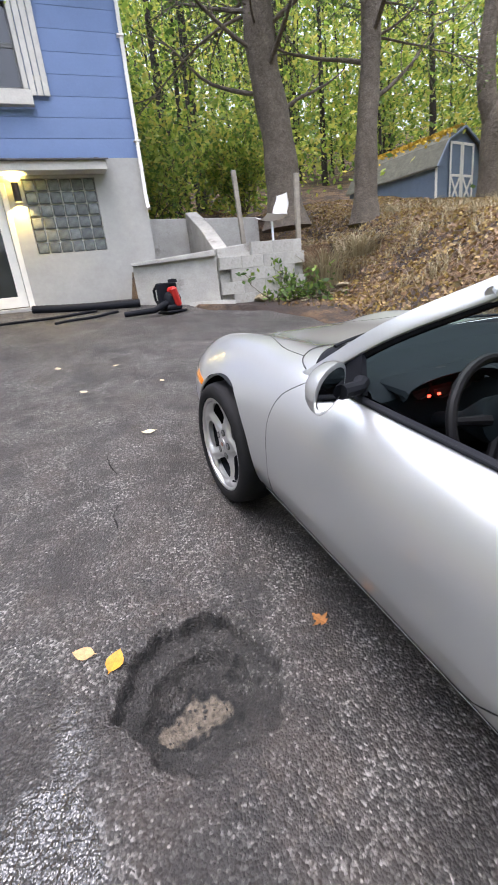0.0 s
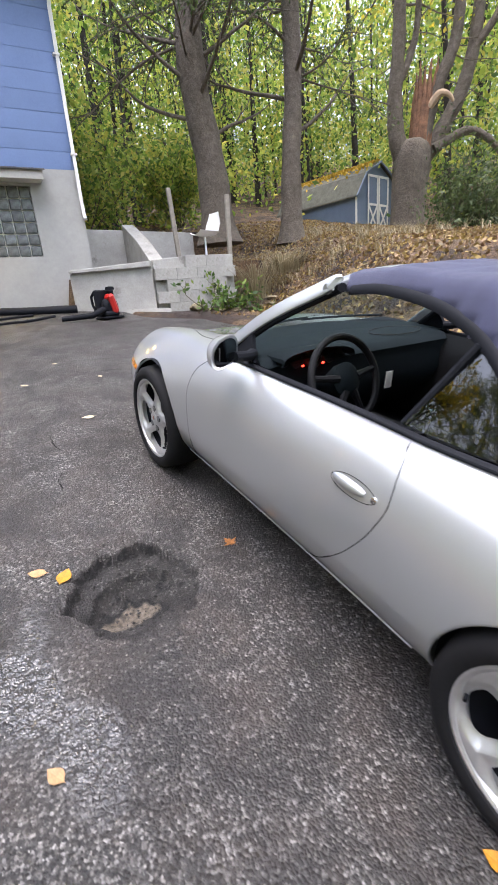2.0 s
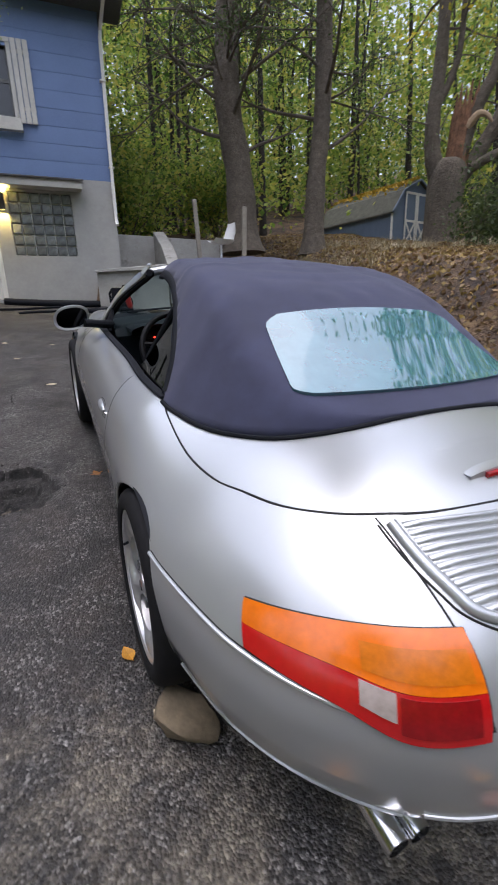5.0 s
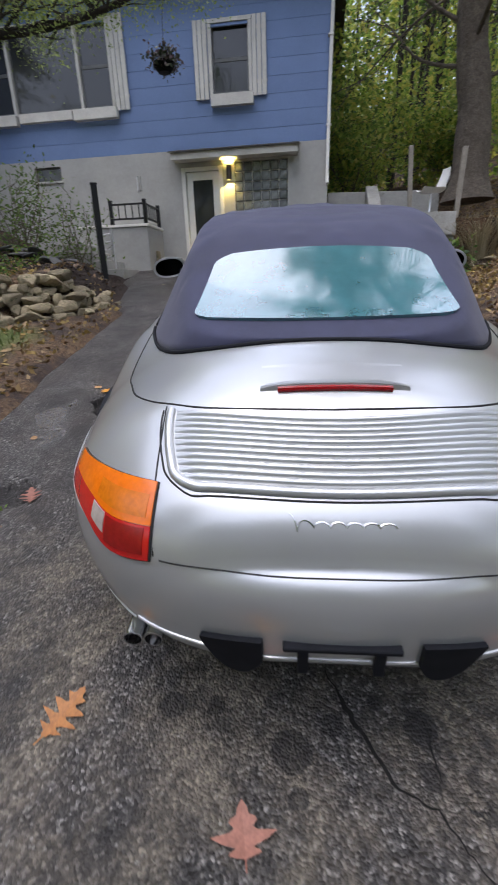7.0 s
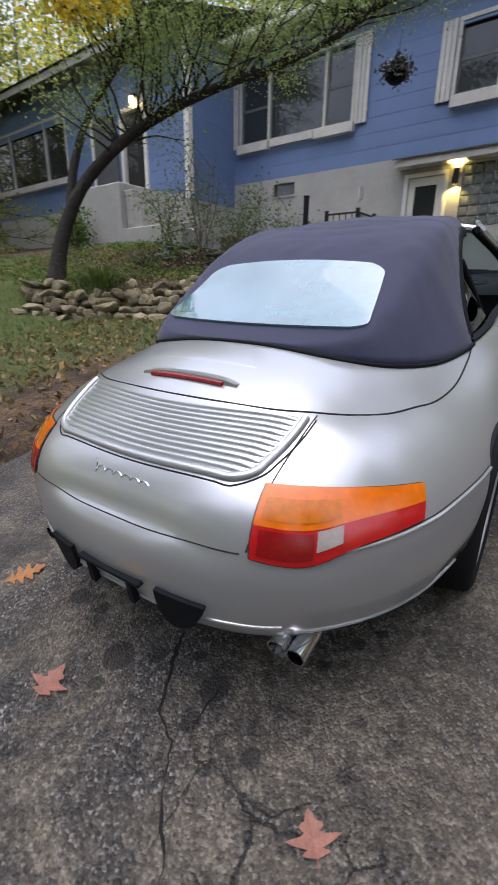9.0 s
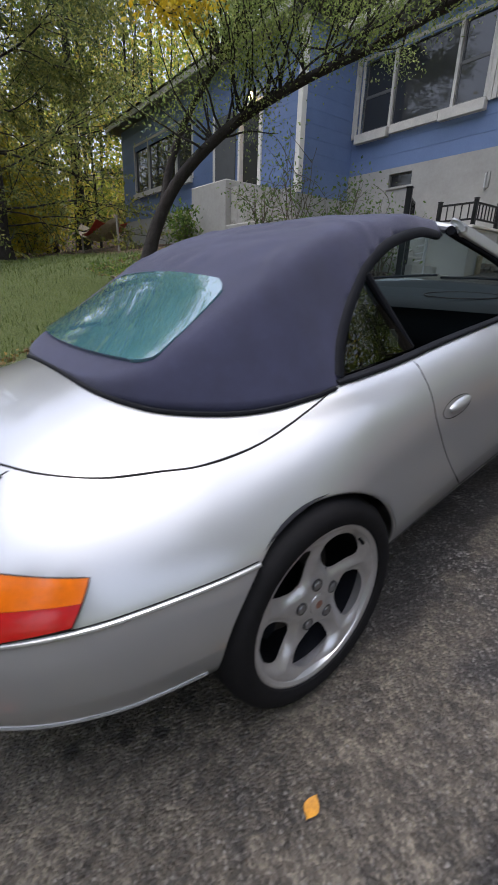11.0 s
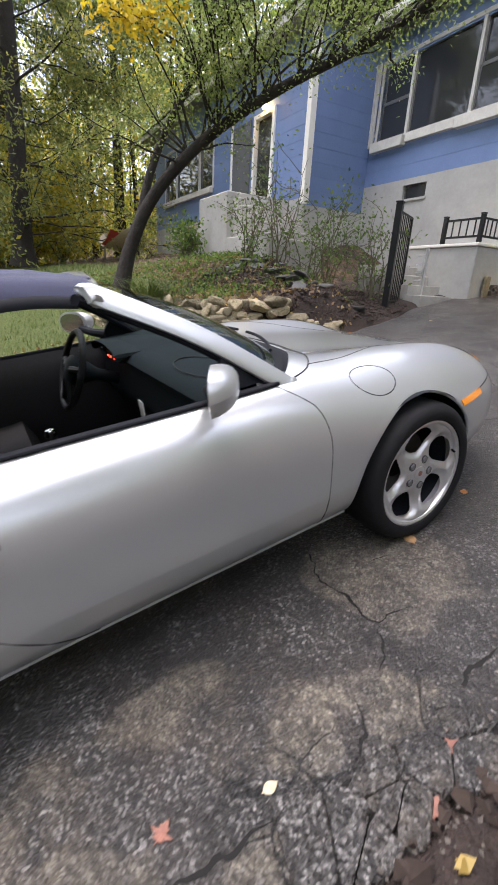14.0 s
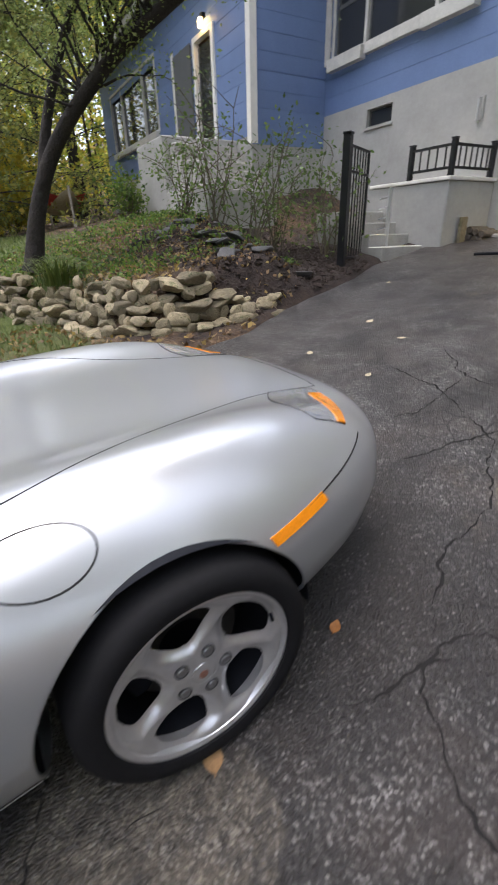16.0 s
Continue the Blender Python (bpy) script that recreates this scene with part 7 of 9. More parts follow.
def build_cabin(car):
    """Tub, dashboard, wheel, seats."""
    g = Geo()
    rows = []
    for k in range(21):
        y = 0.15 + 1.72 * k / 20
        wi = 0.655 - 0.05 * smooth(0.5, 0.15, y)
        rows.append([(wi, y, 0.846), (wi - 0.02, y, 0.80), (wi - 0.06, y, 0.70), (wi - 0.05, y, 0.30), (0.0, y, 0.27), (-wi + 0.05, y, 0.30), (-wi + 0.06, y, 0.70), (-wi + 0.02, y, 0.80), (-wi, y, 0.846)])
    g.grid(rows)
    part("cabin_tub", g, CABIN, car, "black door linings and floor")
    g = Geo()
    g.grid([[(x, 0.20 + 0.02 * math.cos(x * 3), 0.27) for x in (-0.62, -0.3, 0, 0.3, 0.62)], [(x, 0.16, 0.80) for x in (-0.62, -0.3, 0, 0.3, 0.62)], [(x, 0.02, 0.86) for x in (-0.6, -0.3, 0, 0.3, 0.6)]])
    part("rear_shelf", g, CABIN, car)
    g = Geo()
    rows = []
    for k in range(25):
        e = k / 12 - 1
        x = 0.645 * e
        hump = 0.030 * math.exp(-((x + 0.36) / 0.17) ** 4)
        y1 = 1.90 - 0.24 * e * e
        rows.append([(x, y1, 0.862), (x, y1 - 0.18, 0.872 + hump * 0.3), (x, 1.50 - 0.02 * e * e, 0.868 + hump), (x, 1.44 + 0.02 * hump / 0.03, 0.855 + hump), (x, 1.415, 0.825 + hump * 0.6), (x, 1.43, 0.77), (x, 1.40, 0.68), (x, 1.44, 0.58), (x, 1.60, 0.42)])
    g.grid(rows)
    part("dashboard", g, DASH, car, "dark grey-blue dashboard", smooth_angle=50)
    g = Geo()
    pts = [(0.17 + 0.32 * k / 10, 1.505, 0.0) for k in range(11)]
    part("airbag_cover", Geo().tube([(0.36 + 0.19 * math.cos(2 * math.pi * k / 32), 1.56 + 0.09 * math.sin(2 * math.pi * k / 32), 0.8725) for k in range(32)], 0.003, 5, closed=True), SEAM, car)
    # instruments under their hood
    g = Geo()
    rows = []
    for k in range(17):
        a = math.pi * k / 16
        x, z = -0.36 + 0.21 * math.cos(a), 0.845 + 0.055 * math.sin(a) ** 0.7
        rows.append([(x, 1.375, z + 0.006), (x, 1.36, z), (x, 1.375, z - 0.012), (-0.36 + 0.9 * (x + 0.36), 1.43, 0.845 + 0.8 * (z - 0.845))])
        rows[-1].insert(0, (-0.36 + 1.1 * (x + 0.36), 1.52, z * 0.3 + 0.87 * 0.7))
    g.grid(rows)
    part("dial_hood", g, DASH, car)
    for dx, r in ((-0.36, 0.055), (-0.46, 0.042), (-0.26, 0.042), (-0.53, 0.03), (-0.19, 0.03)):
        part("dial", Geo().lathe([(r, 0.0), (r * 0.94, 0.012), (r * 0.9, 0.002), (0, 0.002)], 24, m=pose(dx, 1.425, 0.845, 75, 0, 0)), SEAM, car, "round black dial")
    for dx in (-0.43, -0.385, -0.31):
        part("warning_light", Geo().box(dx - 0.006, dx + 0.006, 1.398, 1.406, 0.812, 0.821, 0.002), emitter("red_glow", (1.0, 0.03, 0.015), 1.8), car, "lit red warning light")
    # steering wheel
    sw = new("steering_wheel")
    sw.parent = car
    sw.matrix_basis = pose(-0.36, 1.20, 0.795, 68, 0, 0)
    part("wheel_rim", Geo().tube([(0.185 * math.cos(2 * math.pi * k / 40), 0.185 * math.sin(2 * math.pi * k / 40), 0) for k in range(40)], 0.016, 10, closed=True), CABIN, sw)
    part("wheel_boss", Geo().lathe([(0.0, 0.03), (0.05, 0.028), (0.075, 0.01), (0.07, -0.03), (0.03, -0.12), (0.03, -0.28)], 24), DASH, sw)
    for a in (10, 170, 245, 295):
        c, d = math.cos(radians(a)), math.sin(radians(a))
        part("wheel_spoke", Geo().tube([(0.05 * c, 0.05 * d, 0.012), (0.12 * c, 0.12 * d, 0.004), (0.182 * c, 0.182 * d, 0.0)], [0.02, 0.014, 0.013], 8), CABIN, sw)
    # seats
    for s in (-1, 1):
        seat = new("seat")
        seat.parent = car
        x0 = 0.36 * s
        g = Geo()
        rows = []
        for k in range(15):
            v = k / 14
            y, z = 0.50 - 0.20 * v, 0.42 + 0.56 * v
            wd = 0.25 * (1 - 0.55 * smooth(0.72, 1.0, v))
            rows.append([(x0 + wd * e, y + 0.05 * e * e - 0.08 + 0.16 * (1 - abs(e) ** 4) * 0.7, z) for e in [i / 6 - 1 for i in range(13)]])
        g.grid(rows)
        g.grid([[(p[0], p[1] - 0.11, p[2]) for p in r] for r in rows])
        g.grid([[rows[-1][i] for i in range(13)], [(p[0], p[1] - 0.11, p[2]) for p in rows[-1]]])
        part("seat_back", g, CABIN, seat)
        g = Geo()
        rows = []
        for k in range(11):
            v = k / 10
            rows.append([(x0 + 0.25 * e, 0.48 + 0.50 * v, 0.44 + 0.05 * v + 0.05 * e * e - 0.12 * smooth(0.9, 1.0, v)) for e in [i / 6 - 1 for i in range(13)]])
        g.grid(rows)
        part("seat_cushion", g, CABIN, seat)
    part("centre_console", Geo().box(-0.10, 0.10, 0.45, 1.45, 0.27, 0.50, 0.03), CABIN, car)
    lever = new("gear_lever")
    lever.parent = car
    part("lever_rod", Geo().tube([(0, 1.02, 0.48), (0, 1.00, 0.62)], 0.012, 8), TRIM, lever)
    part("lever_knob", Geo().lathe([(0.0, 0.66), (0.018, 0.655), (0.026, 0.635), (0.022, 0.61), (0.012, 0.60)], 16, m=pose(0, 1.0, 0)), CHROME, lever, "bright lever knob")
    part("paper_tag", Geo().box(0.10, 0.15, 1.36, 1.365, 0.63, 0.72, 0.001), WHITE, car, "small white paper tag")


def build_car():
    car = thing("car", "silver two-door convertible with a dark blue soft top on asphalt", "car", TILT)
    build_body(car)
    build_seams(car)
    build_roof(car)
    build_lights(car)
    build_sides(car)
    build_cabin(car)
    for y, z, x in ((-0.008, 0.318, 0.825), (2.318, 0.318, 0.803)):
        for s in (-1, 1):
            build_wheel(car, x, y, z, s, (12 if y < 1 else -12) if s > 0 else (208 if y < 1 else 64))


build_car()

# ---- trees and woods ----
rng = np.random.default_rng(7)


def fast_mesh(name, verts, quads):
    me = bpy.data.meshes.new(name)
    verts = np.asarray(verts, np.float32)
    quads = np.asarray(quads, np.int32)
    me.vertices.add(len(verts))
    me.vertices.foreach_set("co", verts.ravel())
    me.loops.add(quads.size)
    me.loops.foreach_set("vertex_index", quads.ravel())
    me.polygons.add(len(quads))
    me.polygons.foreach_set("loop_start", np.arange(len(quads), dtype=np.int32) * quads.shape[1])
    me.update(calc_edges=True)
    return me


def leaves(name, centres, size, aspect=0.55, droop=0.0):
    """Diamond leaves at the given places, turned at random, each folded a little."""
    c = np.asarray(centres, float)
    n = len(c)
    s = size * rng.uniform(0.6, 1.35, n)
    d = rng.normal(size=(n, 3))
    d[:, 2] -= droop
    d /= np.linalg.norm(d, axis=1)[:, None]
    e = rng.normal(size=(n, 3))
    e -= d * (e * d).sum(1)[:, None]
    e /= np.linalg.norm(e, axis=1)[:, None]
    a, b = d * s[:, None] * 0.5, e * (s * aspect)[:, None] * 0.5
    v = np.stack([c - a, c + b, c + a, c - b], 1).reshape(-1, 3)
    return fast_mesh(name, v, np.arange(4 * n).reshape(n, 4))


def limb(g, start, heading, length, r0, r1, n=7, bend=0.25, lift=0.0, twigs=None, sides=7):
    """A tapering, wandering branch. Returns its points."""
    p, d = Vector(start), Vector(heading).normalized()
    pts, rad = [p.copy()], [r0]
    for k in range(n):
        d = (d + Vector(rng.normal(size=3)) * bend / n ** 0.5 + Vector((0, 0, lift / n))).normalized()
        p = p + d * (length / n)
        pts.append(p.copy())
        rad.append(r0 + (r1 - r0) * (k + 1) / n)
    g.tube(pts, rad, sides)
    return pts


def spread(pts, count, radius, flat=1.0):
    """Random places round the points of a branch."""
    pts = np.array([tuple(p) for p in pts])
    k = rng.integers(0, len(pts), count)
    off = rng.normal(size=(count, 3)) * radius
    off[:, 2] *= flat
    return pts[k] + off


def conifer(name, label, path, r0, r1, limbs, foliage, leaf_size, mat_bark, mat_leaf, reach=2.6, low=0.25, heavy=0):
    """A tall trunk along a path with dead and green side limbs."""
    t = thing(name, label, "tree", pose(*path[0]))
    base = Vector(path[0])
    pts = [p - base for p in fine([Vector(p) for p in path], 6)]
    n = len(pts)
    rad = [(r0 + (r1 - r0) * k / (n - 1)) * (1 + 0.55 * math.exp(-k / 1.6)) * (1 + 0.05 * math.sin(k * 1.7)) for k in range(n)]
    part("trunk", Geo().tube(pts, rad, 18), mat_bark, t, smooth_angle=70)
    g = Geo()
    cloud = []
    for k in range(limbs):
        f = low + (1 - low) * (k + 0.5) / limbs
        i = min(n - 2, int(f * (n - 1)))
        a = rng.uniform(0, 2 * math.pi)
        h = Vector((math.cos(a), math.sin(a), rng.uniform(-0.1, 0.35)))
        ln = reach * rng.uniform(0.6, 1.15) * (1 if f < 0.58 else 1.45 - 1.2 * (f - 0.58))
        many = 1 if f < 0.58 else 7
        q = limb(g, pts[i], h, ln, 0.032 * rng.uniform(0.6, 1.3), 0.006, 8, 0.35, -0.25)
        for _ in range(6):
            j = rng.integers(2, len(q) - 1)
            h2 = (q[j] - q[j - 1]).normalized() + Vector(rng.normal(size=3)) * 0.6
            q2 = limb(g, q[j], h2, ln * 0.38, 0.013, 0.004, 5, 0.4, -0.3, sides=5)
            if foliage:
                cloud.append(spread(q2[1:], many * foliage // 6, 0.12 * many ** 0.4, 0.6))
        if foliage:
            cloud.append(spread(q[3:], many * foliage // 3, 0.16 * many ** 0.4, 0.5))
    for k in range(heavy):
        i = min(n - 2, int((0.20 + 0.26 * (k + 0.5) / heavy) * (n - 1)))
        a = 2.4 * k + rng.uniform(-0.3, 0.3)
        q = limb(g, pts[i], (math.cos(a), math.sin(a), 0.30), reach * rng.uniform(0.8, 1.2), 0.050, 0.010, 10, 0.20, 0.55)
        for _ in range(3):
            j = rng.integers(3, len(q) - 1)
            limb(g, q[j], (q[j] - q[j - 1]).normalized() + Vector(rng.normal(size=3)) * 0.5, 1.1, 0.018, 0.005, 6, 0.3, 0.3, sides=5)
    part("branchwork", g, DARKBARK if heavy == 0 else BARK, t, smooth_angle=70)
    if cloud:
        part("crown", leaves("crown", np.concatenate(cloud), leaf_size, 0.35, 0.4), mat_leaf, t)
    return t


OLDNEEDLES = leaf_material("olive_needles", [(0.10, 0.135, 0.035), (0.20, 0.235, 0.06), (0.36, 0.34, 0.08)], 0.5)
NEEDLES = leaf_material("needles", [(0.035, 0.058, 0.02), (0.07, 0.105, 0.033), (0.12, 0.155, 0.05)], 0.4)
AUTUMN = leaf_material("autumn_leaves", [(0.24, 0.26, 0.025), (0.42, 0.38, 0.04), (0.60, 0.44, 0.045), (0.48, 0.42, 0.05)], 0.6)
WOODS = leaf_material("woodland_leaves", [(0.06, 0.12, 0.025), (0.14, 0.23, 0.04), (0.25, 0.34, 0.055), (0.36, 0.40, 0.075), (0.45, 0.40, 0.08)], 0.6)
# yellow autumn leaves, also lightened in colour because the west woods get less light
BRIGHT_YELLOWING = leaf_material("brightened_yellowing_leaves", [(0.14, 0.20, 0.03), (0.28, 0.34, 0.05), (0.46, 0.46, 0.07), (0.60, 0.52, 0.08), (0.62, 0.44, 0.07)], 0.65)
OLIVE = leaf_material("olive_leaves", [(0.12, 0.17, 0.05), (0.21, 0.28, 0.075), (0.31, 0.38, 0.12), (0.40, 0.45, 0.16)], 0.6)
LITTER = leaf_material("fallen_leaves", [(0.10, 0.05, 0.022), (0.19, 0.11, 0.045), (0.28, 0.19, 0.085), (0.32, 0.22, 0.05), (0.15, 0.12, 0.06)], 0.15)
DRYGRASS = leaf_material("dry_grass", [(0.20, 0.16, 0.09), (0.30, 0.25, 0.15), (0.38, 0.33, 0.21)], 0.3)
GRASS = leaf_material("grass_blades", [(0.05, 0.082, 0.016), (0.09, 0.13, 0.026), (0.145, 0.165, 0.04)], 0.35)

conifer("spruce_tree", "tall bare-limbed spruce with thick grey trunk behind the wall", [(3.85, 9.4, 2.6), (3.8, 9.4, 4.2), (3.55, 9.4, 6.0), (3.7, 9.4, 8.5), (3.5, 9.3, 13), (2.8, 8.7, 19), (1.8, 7.8, 25), (0.8, 6.8, 32)], 0.36, 0.10, 110, 190, 0.09, BARK, NEEDLES, 3.0, 0.30, 14)
conifer("spruce_tree", "slim dark spruce on the leafy bank", [(5.42, 8.7, 2.5), (5.5, 8.7, 4.2), (5.66, 8.7, 6.4), (5.6, 8.8, 12), (5.1, 8.4, 17), (4.2, 7.7, 23), (3.0, 6.8, 29)], 0.24, 0.08, 80, 210, 0.09, BARK, NEEDLES, 2.8, 0.32, 5)
conifer("spruce_tree", "dark spruce at the edge of the lawn", [(-15.2, 2.6, 1.6), (-15.1, 2.7, 4.0), (-15.0, 2.8, 8.0), (-15.0, 2.8, 14)], 0.30, 0.15, 46, 420, 0.13, DARKBARK, OLDNEEDLES, 4.6, 0.14)
conifer("spruce_tree", "dark spruce beyond the lawn", [(-19.0, -2.0, 1.0), (-19.0, -2.0, 7.0), (-19.0, -2.0, 15)], 0.30, 0.12, 26, 260, 0.11, DARKBARK, NEEDLES, 4.5, 0.12)


def broken_tree():
    """A stout short trunk that parts into a candelabra of stems round a snapped one."""
    t = thing("broken_tree", "gnarled tree with a snapped, splintered stem", "tree", pose(10.2, 9.2, 2.9, 0, 0, -32))
    g = Geo()
    pts = fine([(-0.05, 0, -0.4), (-0.02, 0, 0.2), (0.0, 0, 1.0), (0.06, 0, 1.8), (0.10, 0, 2.3)], 4)
    g.tube(pts, [0.72, 0.62, 0.55, 0.52, 0.50, 0.49, 0.48, 0.48, 0.49, 0.50, 0.51, 0.52, 0.52, 0.50, 0.46, 0.40, 0.30], 18)
    part("trunk", g, BARK, t, smooth_angle=70)
    stems = [([(-0.05, 0, 1.5), (-0.36, 0.0, 2.3), (-0.46, 0, 3.3), (-0.34, 0.1, 5.2), (-0.40, 0.2, 10)], 0.23), ([(0.25, 0.1, 1.6), (0.95, 0.1, 2.6), (1.50, 0.1, 3.7), (1.80, 0.2, 5.4), (1.95, 0.3, 10)], 0.21),
             ([(0.2, -0.1, 1.9), (0.62, -0.1, 3.4), (1.10, -0.1, 4.6), (1.22, 0.0, 6.4), (1.3, 0.0, 10)], 0.17), ([(0.6, -0.2, 2.0), (1.4, -0.3, 2.35), (2.0, -0.4, 2.1), (2.5, -0.5, 1.5)], 0.12),
             ([(1.62, 0.1, 4.3), (2.3, 0.0, 5.2), (2.9, 0.0, 6.8), (3.2, 0.1, 9)], 0.10), ([(-0.42, 0, 3.6), (-0.05, 0.1, 4.3), (0.15, 0.1, 5.4), (0.1, 0.2, 9)], 0.10)]
    for q, r in stems:
        q = fine(q, 6)
        part("stem", Geo().tube(q, [r * (1.15 - 0.6 * k / (len(q) - 1)) * (1 + 0.06 * math.sin(2.3 * k)) for k in range(len(q))], 12), BARK, t, smooth_angle=70)
    torn = material("torn_wood", (0.20, 0.10, 0.055), 0.9, grain=[(6, 0.5), (40, 0.4)], bump=(30, 0.03))
    g = Geo()
    for k in range(13):
        a = 2 * math.pi * k / 13
        c, d = math.cos(a), math.sin(a)
        g.tube([(0.22 + 0.17 * c, 0.17 * d, 1.7), (0.30 + 0.19 * c, 0.18 * d, 2.7), (0.36 + 0.24 * c, 0.2 * d, 3.3), (0.40 + 0.30 * c, 0.22 * d, 3.5 + 0.9 * rng.random())], [0.14, 0.12, 0.08, 0.012], 6)
    part("splintered_stem", g, torn, t, "torn reddish wood")
    part("torn_limb", Geo().tube(fine([(0.42, -0.2, 3.0), (0.62, -0.35, 3.25), (0.85, -0.4, 3.2), (0.98, -0.42, 3.02)], 4), [0.10, 0.11, 0.11, 0.10, 0.10, 0.09, 0.08, 0.07, 0.06, 0.06, 0.05, 0.04, 0.02], 8), material("fresh_torn_wood", (0.42, 0.30, 0.19), 0.85, grain=[(9, 0.3)]), t, "pale fresh torn wood")
    cloud = []
    g = Geo()
    for s, r in stems[:3] + stems[4:]:
        for k in range(10):
            f = rng.random()
            q = limb(g, Vector(s[-2]).lerp(Vector(s[-1]), f), Vector(rng.normal(size=3)) + Vector((0, 0, 0.5)), 1.9, 0.035, 0.008, 7, 0.4)
            cloud.append(spread(q[2:], 60, 0.35))
        for k in range(4):
            limb(g, Vector(s[1]).lerp(Vector(s[2]), rng.random()), Vector(rng.normal(size=3)) + Vector((0.3, 0, 0.3)), 1.5, 0.022, 0.005, 7, 0.4)
    part("branchwork", g, BARK, t)
    part("crown", leaves("crown", np.concatenate(cloud), 0.13), AUTUMN, t)


def leaning_tree():
    t = thing("leaning_tree", "leaning dark-stemmed tree arching over the slope", "tree", pose(-6.35, 3.1, 1.3))
    o = Vector((-6.35, 3.1, 1.3))
    stem = [(-6.35, 3.1, 1.2), (-6.25, 3.3, 2.0), (-5.95, 3.65, 2.8), (-5.3, 4.25, 3.55), (-4.4, 4.95, 4.1), (-3.4, 5.65, 4.5), (-2.5, 6.0, 4.85), (-1.75, 6.1, 5.2)]
    stem2 = [(-6.2, 3.4, 2.2), (-6.25, 3.65, 3.1), (-6.0, 4.0, 4.0), (-5.2, 4.5, 5.0), (-4.4, 5.0, 5.9)]
    q = [p - o for p in fine([Vector(p) for p in stem], 6)]
    q2 = [p - o for p in fine([Vector(p) for p in stem2], 6)]
    part("trunk", Geo().tube(q, [0.125 * (1 - 0.78 * k / (len(q) - 1)) + 0.06 * math.exp(-k / 2) for k in range(len(q))], 12), DARKBARK, t, smooth_angle=70)
    part("second_stem", Geo().tube(q2, [0.085 * (1 - 0.75 * k / (len(q2) - 1)) for k in range(len(q2))], 10), DARKBARK, t, smooth_angle=70)
    g = Geo()
    cloud = []
    for pts, count in ((q, 84), (q2, 76)):
        for _ in range(count):
            i = rng.integers(int(len(pts) * (0.36 if pts is q else 0.58)), len(pts) - 1)
            h = Vector((rng.normal() * 0.8 + 0.2, rng.normal() * 0.8 - 0.1, rng.uniform(0.25, 1.3)))
            b = limb(g, pts[i], h, rng.uniform(0.8, 1.9), 0.022, 0.005, 7, 0.45, 0.35, sides=5)
            cloud.append(spread(b[3:], 260, 0.17))
    part("branchwork", g, DARKBARK, t)
    part("crown", leaves("crown", np.concatenate(cloud), 0.050, 0.45), OLIVE, t)
    g = Geo()
    cloud = []
    for k in range(9):
        b = limb(g, Vector((-5.6, 3.6, 4.85)) - o, Vector((0.6 + rng.normal() * 0.5, -0.8 + rng.normal() * 0.4, 0.10 + 0.2 * rng.normal())), 0.95, 0.016, 0.004, 7, 0.45, -0.1, sides=5)
        cloud.append(spread(b[2:], 110, 0.13))
    part("yellow_bough", g, DARKBARK, t)
    part("yellow_foliage", leaves("yellow_foliage", np.concatenate(cloud), 0.085, 0.6), leaf_material("yellow_leaves", [(0.45, 0.36, 0.02), (0.65, 0.45, 0.02), (0.70, 0.55, 0.05)], 0.5), t, "bright yellow leaves")


broken_tree()
leaning_tree()


